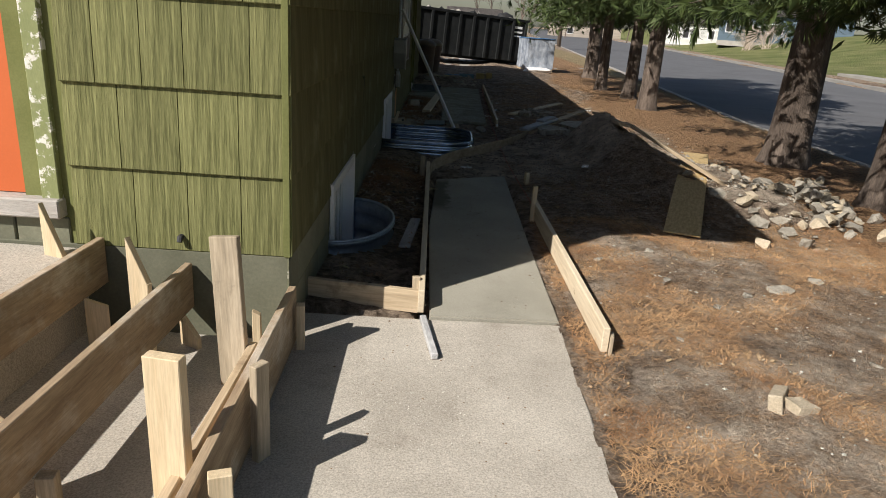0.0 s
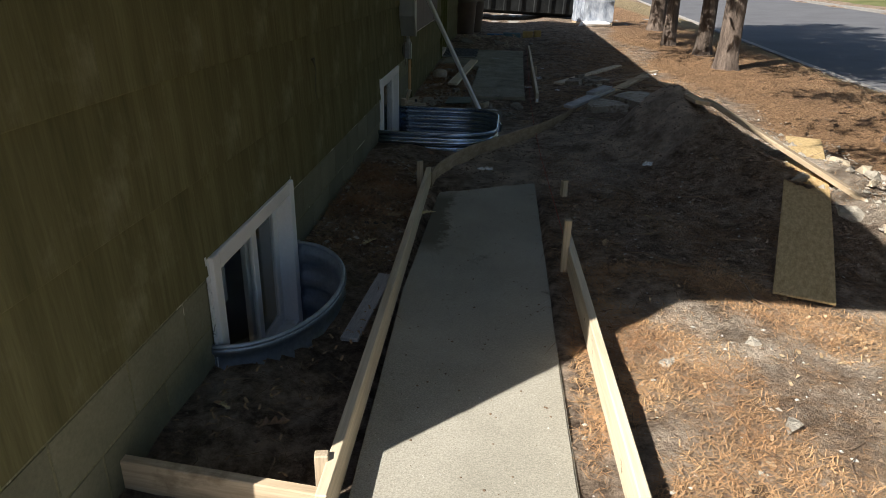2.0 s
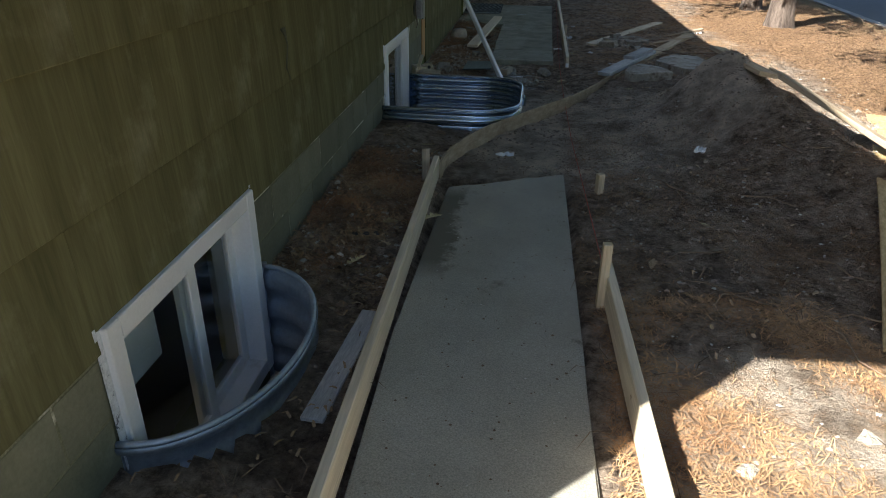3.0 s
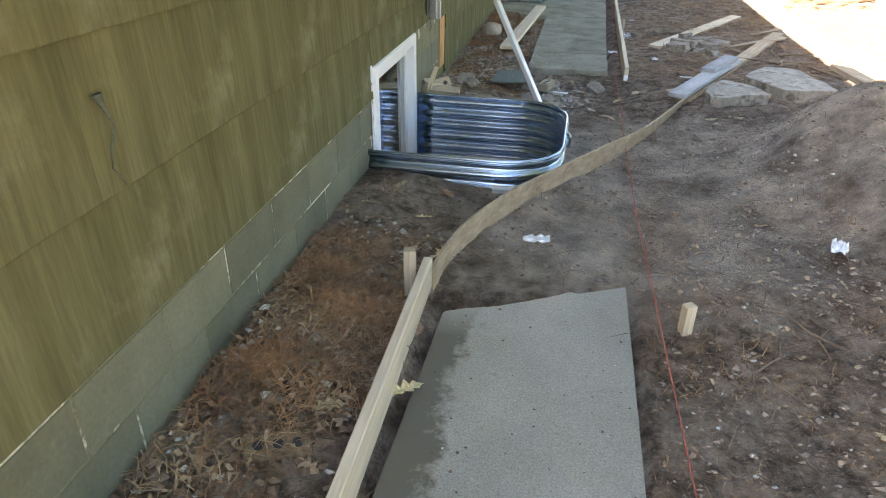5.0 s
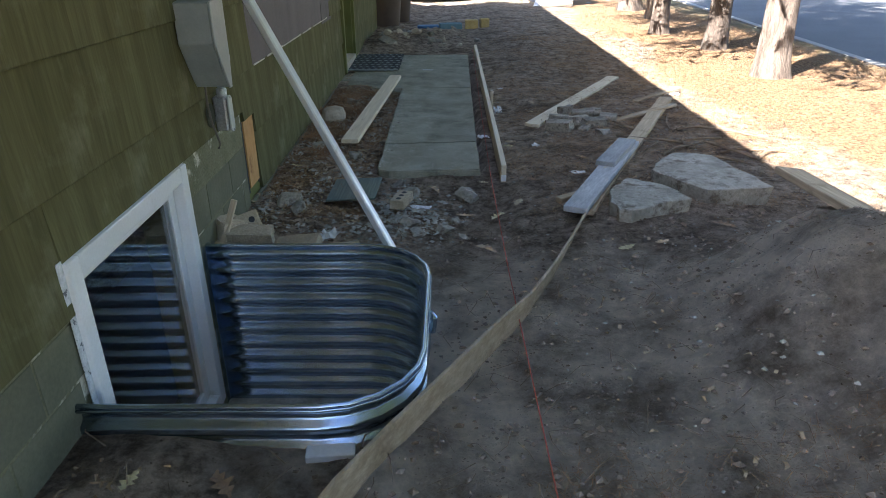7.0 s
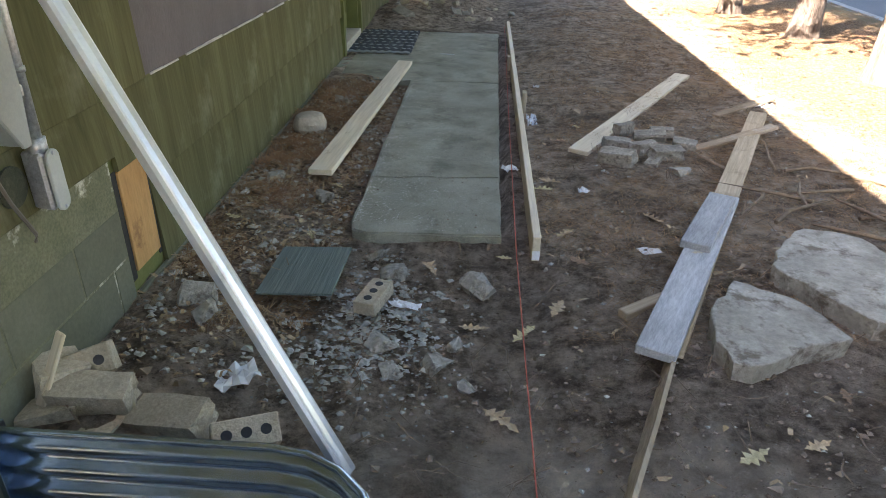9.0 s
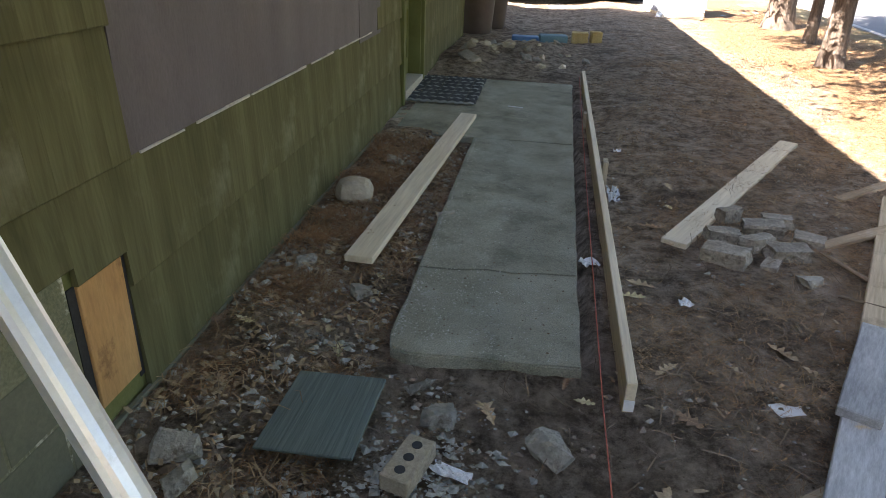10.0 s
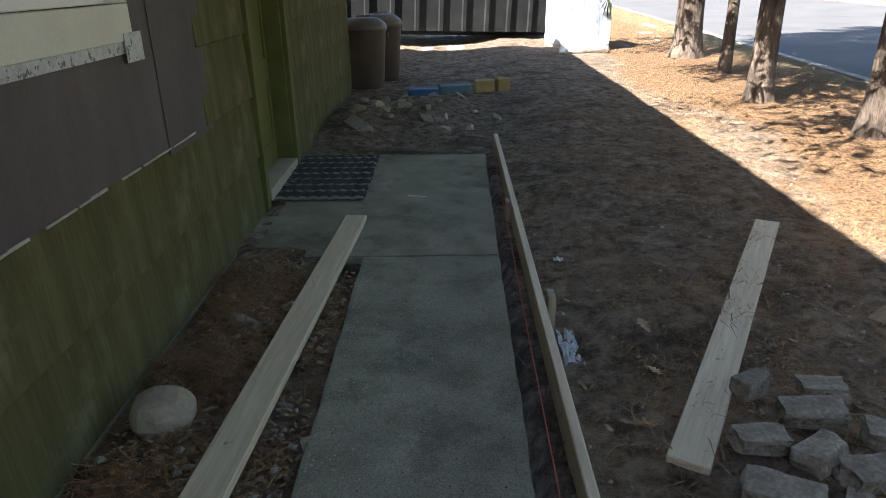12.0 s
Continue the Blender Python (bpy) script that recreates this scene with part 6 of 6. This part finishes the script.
def ground_points(n, x0, x1, y0, y1, keep=None):
    x, y = rng.uniform(x0, x1, n), rng.uniform(y0, y1, n)
    ok = np.ones(n, bool)
    for a, b, c, d in ((-4.2, 0.73, -8, 3.45), (-0.12, 0.70, 3.4, 7.25), (-0.15, 0.66, 11.1, 16.3), (-0.8, 0.66, 14.2, 16.3)):
        ok &= ~((x > a) & (x < b) & (y > c) & (y < d))
    for rim in (well_outline("round", 0.03), well_outline("square", 0.03)):
        ok &= ~inside_poly(x, y, [(-1.2, rim[0][1])] + rim + [(-1.2, rim[-1][1])])
    ok &= x > WALL_X + 0.01 - 0.014 * (y - 6.0)
    if keep is not None:
        ok &= rng.random(n) < keep(x, y)
    x, y = x[ok], y[ok]
    return x, y, height(x, y)


def needle_field(name, n, region, keep, ln, wd, material, label, category, lift=0.006):
    x, y, z = ground_points(n, *region, keep)
    k = len(x)
    a = rng.uniform(0, 2 * math.pi, k)
    L, W = rng.uniform(ln * 0.5, ln, k), rng.uniform(wd * 0.6, wd, k)
    dz = rng.uniform(-0.15, 0.25, k) * L
    dx, dy, nx_, ny_ = np.cos(a) * L, np.sin(a) * L, -np.sin(a) * W, np.cos(a) * W
    z = z + lift
    bend = rng.uniform(-0.25, 0.25, k) * L
    p = np.stack([np.stack([x - nx_, y - ny_, z], 1), np.stack([x + nx_, y + ny_, z], 1),
                  np.stack([x + dx / 2 + nx_ - np.sin(a) * bend, y + dy / 2 + ny_ + np.cos(a) * bend, z + np.abs(dz) + 0.004], 1),
                  np.stack([x + dx / 2 - nx_ - np.sin(a) * bend, y + dy / 2 - ny_ + np.cos(a) * bend, z + np.abs(dz) + 0.004], 1),
                  np.stack([x + dx, y + dy, z + 0.002], 1)], 1).reshape(-1, 3)
    b = np.arange(k) * 5
    faces = [(int(i), int(i + 1), int(i + 2), int(i + 3)) for i in b] + [(int(i + 3), int(i + 2), int(i + 4)) for i in b]
    return scatter(name, p.tolist(), faces, material, label, category)


def patchy(scale, cut, soft=0.25):
    def f(x, y):
        v = np.sin(x * scale + 1.3 * np.sin(y * scale * 0.8)) * np.cos(y * scale * 0.9 + 1.1 * np.sin(x * scale * 1.3)) * 0.5 + 0.5
        return np.clip((v - cut) / soft + 0.25, 0.04, 1)
    return f


needle_field("pine_needles", 60000, (0.75, 3.6, 2.0, 5.6), patchy(3.1, 0.4), 0.09, 0.0013, NEEDLE, "fallen orange pine needles on sunlit soil", "needles")
needle_field("pine_needles", 39000, (2.4, 6.2, 5.5, 20), patchy(2.3, 0.35), 0.1, 0.0012, NEEDLE, "fallen orange pine needles under the conifers", "needles")
needle_field("pine_needles", 36000, (0.85, 3.2, 10.3, 18), patchy(2.9, 0.42), 0.085, 0.0009, NEEDLE, "fallen pine needles on shaded soil", "needles")
needle_field("pine_needles", 15000, (-0.84, -0.14, 10.2, 14.2), patchy(5.0, 0.45), 0.08, 0.0011, RUSTY, "rusty needles and weeds by the wall", "needles")
needle_field("pine_needles", 9000, (0.7, 2.6, 5.6, 8.2), patchy(3.7, 0.5), 0.08, 0.0009, NEEDLE, "scattered needles on bare soil", "needles")
needle_field("pine_needles", 5000, (-0.77, -0.2, 5.5, 7.5), patchy(5.0, 0.4), 0.1, 0.0012, RUSTY, "rusty needles in the dug bed", "needles")
needle_field("dead_weeds", 1500, (-0.77, -0.22, 5.5, 7.4), patchy(6.0, 0.35), 0.12, 0.0022, STRAW, "dead weed stems in the dug bed", "weeds", 0.01)
needle_field("dead_grass", 9000, (4.9, 6.5, 5, 26), patchy(2.0, 0.3), 0.12, 0.004, STRAW, "dead straw grass by the kerb", "grass")
needle_field("leaf_litter", 1000, (-0.77, -0.14, 9.9, 14.2), patchy(7.0, 0.35), 0.05, 0.006, STRAW, "small dry leaf bits among weeds", "leaf litter", 0.008)
needle_field("leaf_litter", 700, (-0.77, -0.2, 3.7, 8.1), patchy(7.0, 0.4), 0.05, 0.006, STRAW, "small dry leaf bits in the dug bed", "leaf litter", 0.008)
needle_field("leaf_litter", 1100, (0.75, 3.0, 2.5, 18), patchy(5.0, 0.5), 0.05, 0.009, DRYLEAF, "scattered dry leaf bits on soil", "leaf litter", 0.006)
needle_field("twigs", 2600, (-0.75, 3.0, 3.6, 18), None, 0.2, 0.0025, TWIG, "thin dark twigs on soil", "twigs", 0.008)

needle_field("leaf_litter", 550, (-0.82, -0.16, 10.2, 14.2), patchy(6.0, 0.2), 0.05, 0.009, DRYLEAF, "curled dry leaf bits among rusty needles", "leaf litter", 0.012)
needle_field("leaf_litter", 260, (-0.77, -0.2, 5.2, 7.6), patchy(6.0, 0.2), 0.05, 0.009, DRYLEAF, "curled dry leaf bits in the dug bed", "leaf litter", 0.012)
needle_field("dead_weeds", 1600, (-0.8, -0.2, 10.3, 14.1), patchy(5.0, 0.4), 0.16, 0.0024, STRAW, "dead weed stems by the wall", "weeds", 0.014)
needle_field("pine_needles", 16000, (0.75, 2.9, 11.0, 15.5), patchy(4.1, 0.55, 0.12), 0.09, 0.0011, NEEDLE, "drifts of rusty needles on shaded soil", "needles", 0.01)
needle_field("twigs", 900, (0.75, 2.9, 10.5, 17), patchy(3.3, 0.4), 0.16, 0.004, TWIG, "dark bark bits and twigs on soil", "twigs", 0.008)


def pebble_field(name, n, region, keep, lo, hi, material, label, category):
    """Small angular stones, many in one mesh."""
    x, y, z = ground_points(n, *region, keep)
    verts, faces = [], []
    oct_f = ((0, 2, 4), (2, 1, 4), (1, 3, 4), (3, 0, 4), (2, 0, 5), (1, 2, 5), (3, 1, 5), (0, 3, 5))
    for px, py, pz in zip(x, y, z):
        s = lo * (hi / lo) ** float(rng.random() ** 2.2)
        b = len(verts)
        t = rng.uniform(0, 3.1)
        c, q = math.cos(t), math.sin(t)
        for ux, uy, uz in ((1, 0, 0), (-1, 0, 0), (0, 1, 0), (0, -1, 0), (0, 0, 1), (0, 0, -1)):
            k = s * rng.uniform(0.6, 1.1)
            ux, uy, uz = ux + rng.uniform(-0.35, 0.35), uy + rng.uniform(-0.35, 0.35), uz * 0.6
            verts.append((px + k * (c * ux - q * uy), py + k * (q * ux + c * uy) * 0.8, pz + 0.2 * s + k * uz))
        faces += [tuple(b + i for i in f) for f in oct_f]
    return scatter(name, verts, faces, material, label, category)


near = lambda cx, cy, w, h: (lambda x, y: np.exp(-((x - cx) / w) ** 2 - ((y - cy) / h) ** 2))
pebble_field("gravel", 6000, (-0.35, 0.6, 9.75, 11.05), near(0.1, 10.38, 0.24, 0.4), 0.006, 0.026, GRAVEL, "pale crushed gravel and concrete crumbs", "gravel")
pebble_field("pebbles", 1800, (-0.82, -0.16, 9.9, 14.1), None, 0.003, 0.02, GRAVEL, "small pale stones among weeds", "pebbles")
pebble_field("pebbles", 2600, (0.75, 3.6, 2.2, 10.5), None, 0.003, 0.017, GRAVEL, "small pale stones on soil", "pebbles")
pebble_field("pebbles", 1800, (0.75, 3.0, 10.5, 19), None, 0.004, 0.018, GRAVEL, "small pale stones on soil", "pebbles")
pebble_field("soil_clods", 5000, (-0.76, 2.2, 3.8, 11.2), None, 0.003, 0.018, TWIG, "dark crumbs and clods of soil", "clods")
pebble_field("soil_clods", 1500, (-0.78, -0.2, 5.3, 7.5), None, 0.006, 0.035, TWIG, "dark lumps of turned soil in the bed", "clods")
pebble_field("soil_clods", 1500, (-0.82, -0.18, 9.9, 14.1), None, 0.006, 0.035, TWIG, "dark lumps of soil among weeds", "clods")
pebble_field("soil_clods", 2200, (0.75, 3.0, 11.0, 18), patchy(3.0, 0.4), 0.004, 0.022, TWIG, "dark crumbs of soil and bark", "clods")
pebble_field("pebbles", 500, (2.5, 3.6, 5.6, 8.8), None, 0.01, 0.05, CHUNK, "pale broken stones on the bank", "pebbles")


def leaf(x, y, size, turn, k, z=None):
    """A dry oak leaf: deep lobes either side of a midrib, curled."""
    half = ((0.0, 0.03), (0.1, 0.05), (0.2, 0.22), (0.27, 0.09), (0.4, 0.34), (0.47, 0.11), (0.62, 0.32), (0.68, 0.1), (0.8, 0.2), (0.86, 0.09), (1.0, 0.0))
    bm = bmesh.new()

    def at(u, w):
        q = u - 0.5
        return Vector((q * size * 2, w * size * 1.5 * (0.85 + 0.2 * math.sin(k + 7 * u)), size * (0.5 * w * w * 4 * (0.5 + 0.5 * math.sin(k)) + 0.5 * q * q * math.cos(1.7 * k) + 0.08)))
    mid = [bm.verts.new(at(u, 0)) for u, _ in half]
    for sign in (1, -1):
        rim = [bm.verts.new(at(u, sign * w)) for u, w in half[:-1]] + [mid[-1]]
        for i in range(len(half) - 1):
            ring = [mid[i], mid[i + 1], rim[i + 1], rim[i]]
            ring = [v for n, v in enumerate(ring) if v not in ring[:n]]
            bm.faces.new(ring)
    bmesh.ops.recalc_face_normals(bm, faces=bm.faces)
    ob = part("oak_leaf", bm, (DRYLEAF, PALELEAF, BROWNLEAF)[k % 3])
    ob.matrix_world = pose(x, y, (float(height(x, y)) if z is None else z) + 0.004, 0, 0, turn)
    return tagged(ob, ("dry tan oak leaf curled on the ground", "pale yellowish oak leaf lying on the ground", "dark brown oak leaf on the ground")[k % 3], "leaf", "dry leaves")


for k, (x, y) in enumerate(((0.52, 10.45), (0.72, 10.42), (0.9, 12.9), (0.93, 11.9), (1.35, 9.7), (1.75, 10.0), (0.62, 9.9), (-0.35, 7.7), (-0.6, 7.55), (0.3, 10.9), (0.65, 11.0), (1.6, 12.9), (1.25, 13.3), (-0.6, 4.0),
                            (-0.4, 3.95), (1.05, 5.9), (1.4, 6.4), (-0.5, 11.2), (-0.62, 11.5), (-0.3, 11.1), (-0.7, 10.9), (-0.45, 12.0), (1.8, 11.5), (0.98, 10.9), (1.9, 4.6), (-0.2, 7.35), (-0.535, 6.28), (-0.305, 6.262), (-0.115, 6.357), (-0.147, 6.72), (-0.304, 5.956), (-0.339, 6.193), (0.578, 11.077), (1.418, 11.378), (0.878, 11.766), (-0.421, 11.1), (-0.62, 10.75),
                            (-0.7, 11.15), (-0.36, 11.35), (-0.56, 11.9), (-0.3, 11.75), (-0.72, 12.05), (0.86, 10.55), (1.2, 12.95), (1.05, 12.6), (0.95, 11.2), (1.62, 11.25), (1.95, 9.95), (1.55, 9.75), (-0.55, 8.0), (-0.3, 8.05), (-0.65, 7.7), (-0.4, 5.75), (-0.6, 5.9))):
    leaf(x, y, 0.062 + 0.02 * math.sin(k * 2.3), 53 * k, k)
for k, (x, y, tall) in enumerate(((-0.62, 11.3, 0.34), (-0.55, 11.0, 0.4), (-0.66, 11.75, 0.26), (-0.6, 12.1, 0.3), (-0.52, 6.6, 0.4), (-0.44, 6.2, 0.36), (-0.55, 7.0, 0.3), (-0.42, 10.15, 0.3), (-0.68, 13.1, 0.22))):
    ob = part("dead_weed", bare_mesh(140 + k, tall * 0.6, 0.25, 5, 2), STRAW)
    ob.matrix_world = pose(x, y, float(height(x, y)))
    tagged(ob, "thin dead weed with bare stems", "weed", "dead weeds", "stuff")
for k in range(16):
    x, y = 1.75 + 0.55 * math.sin(k * 1.9), 6.3 + 0.9 * math.cos(k * 2.7)
    ln = 0.25 + 0.12 * math.sin(k * 3.1)
    ob = part("stick", tube([(0, 0, 0.008), (ln * 0.5, 0.03, 0.02), (ln, -0.02, 0.015), (ln * 1.4, 0.03, 0.01)], 0.006, 5, (1, 0.9, 0.7, 0.4)), TWIG)
    ob.matrix_world = pose(x, y, float(height(x, y)), 0, 0, 67 * k)
    tagged(ob, "thin dark fallen branch on bare soil", "stick", "fallen sticks")
for k in range(14):
    x, y = 2.35 + 0.35 * math.sin(k * 1.7), 11.6 + 0.5 * math.cos(k * 2.3)
    a = 40 * k
    ob = part("stick", tube([(0, 0, 0.02), (0.15, 0.02, 0.04), (0.32 + 0.02 * k, -0.03, 0.03)], 0.012, 6, (1, 0.9, 0.5)), TWIG)
    ob.matrix_world = pose(x, y, float(height(x, y)), 0, 0, a)
    tagged(ob, "broken brown stick in a brush heap", "stick", "brush heap")


def needle_clump(x, y, wide, n, seed, tall=0.06):
    """A tangled tuft of fallen needles, domed in the middle."""
    r = np.random.default_rng(seed)
    u = r.normal(0, 0.42, (n, 2)) * wide
    ok = (x + u[:, 0] > WALL_X + 0.02 - 0.014 * (y - 6.0)) & (x + u[:, 0] < -0.15)
    u = u[ok]
    gx, gy = x + u[:, 0], y + u[:, 1]
    dome = tall * np.exp(-(u ** 2).sum(1) / (0.35 * wide) ** 2)
    gz = height(gx, gy) + dome * r.uniform(0.2, 1, len(u)) + 0.004
    a, ln, w = r.uniform(0, 6.28, len(u)), r.uniform(0.06, 0.16, len(u)), r.uniform(0.001, 0.0019, len(u))
    verts, faces = [], []
    for px, py, pz, q, L, t in zip(gx.tolist(), gy.tolist(), gz.tolist(), a.tolist(), ln.tolist(), w.tolist()):
        c, s_, b = math.cos(q), math.sin(q), len(verts)
        k = 0.25 * L * math.sin(9 * q)
        verts += [(px - t * s_, py + t * c, pz), (px + t * s_, py - t * c, pz), (px + c * L / 2 + (t + k) * s_, py + s_ * L / 2 - (t + k) * c, pz + 0.2 * L), (px + c * L / 2 + (k - t) * s_, py + s_ * L / 2 - (k - t) * c, pz + 0.2 * L), (px + c * L, py + s_ * L, pz + 0.02 * L)]
        faces += [(b, b + 1, b + 2, b + 3), (b + 3, b + 2, b + 4)]
    scatter("needle_tuft", verts, faces, RUSTY, "tuft of rusty fallen pine needles by the wall", "needles")


for k, (x, y, wide, n) in enumerate(((-0.62, 6.22, 0.3, 1500), (-0.6, 6.95, 0.3, 1400), (-0.42, 6.75, 0.25, 900), (-0.66, 7.25, 0.2, 600), (-0.72, 11.95, 0.22, 900), (-0.66, 12.25, 0.25, 1100), (-0.45, 12.05, 0.25, 900),
                                     (-0.7, 12.95, 0.25, 1200), (-0.5, 12.85, 0.25, 1000), (-0.62, 13.35, 0.3, 1300), (-0.78, 13.75, 0.25, 1100), (-0.45, 13.75, 0.25, 900), (-0.55, 11.45, 0.25, 800), (-0.4, 12.45, 0.22, 700))):
    needle_clump(x, y, wide, n // 3, 400 + k)


def slab_grit(name, n, region, lean, lo, hi, z, material, label):
    """Small stones and crumbs on or in the face of a slab, thicker towards one side."""
    x0, x1, y0, y1 = region
    verts, faces = [], []
    for k in range(n):
        x = x0 + (x1 - x0) * float(rng.random()) ** lean
        y = float(rng.uniform(y0, y1))
        r = lo * (hi / lo) ** float(rng.random() ** 2.0)
        b, t = len(verts), float(rng.uniform(0, 3))
        for i in range(5):
            q = t + 1.257 * i
            j = r * float(rng.uniform(0.7, 1.2))
            verts.append((x + j * math.cos(q), y + j * math.sin(q), z - 0.001))
        verts.append((x, y, z + r * float(rng.uniform(0.35, 0.7))))
        faces += [(b + i, b + (i + 1) % 5, b + 5) for i in range(5)]
    scatter(name, verts, faces, material, label, "grit")


slab_grit("slab_aggregate", 2600, (-0.11, 0.3, 11.2, 14.1), 2.4, 0.002, 0.007, -0.062, GRAVEL, "exposed pale aggregate along the worn slab edge")
slab_grit("slab_aggregate", 1500, (-0.08, 0.6, 11.15, 11.8), 1.0, 0.002, 0.006, -0.064, GRAVEL, "exposed pale aggregate on the broken slab end")
slab_grit("slab_crumbs", 420, (-0.1, 0.62, 11.2, 14.1), 1.0, 0.0025, 0.008, -0.062, TWIG, "dark crumbs of soil on the slab")
slab_grit("slab_crumbs", 420, (-0.05, 0.66, 3.6, 7.0), 1.0, 0.0025, 0.009, -0.088, TWIG, "dark crumbs of soil on the walk")
slab_grit("slab_crumbs", 260, (-0.05, 0.66, 3.6, 6.9), 1.0, 0.002, 0.007, -0.088, GRAVEL, "pale crumbs on the walk")
slab_grit("paving_grit", 1500, (-0.5, 0.25, 2.2, 3.4), 1.0, 0.002, 0.006, -0.098, GRAVEL, "pale grit on the front paving")
slab_grit("paving_grit", 160, (-0.5, 0.68, 0.8, 3.4), 1.0, 0.003, 0.01, -0.098, TWIG, "dark crumbs on the front paving")
pebble_field("pebbles", 900, (-0.82, -0.16, 10.0, 14.1), patchy(6.0, 0.3), 0.012, 0.035, GRAVEL, "pale stones and mortar crumbs by the wall", "pebbles")
pebble_field("pebbles", 260, (-0.77, -0.2, 5.5, 7.6), None, 0.008, 0.028, GRAVEL, "pale stones in the dug bed", "pebbles")
pebble_field("soil_clods", 5200, (0.0, 2.3, 7.0, 11.1), patchy(4.0, 0.3), 0.004, 0.024, SOIL_CLOD, "crumbly brown clods of dry soil", "clods")
pebble_field("soil_clods", 2600, (0.75, 2.6, 5.6, 7.4), patchy(4.0, 0.3), 0.004, 0.02, SOIL_CLOD, "crumbly brown clods of dry soil", "clods")
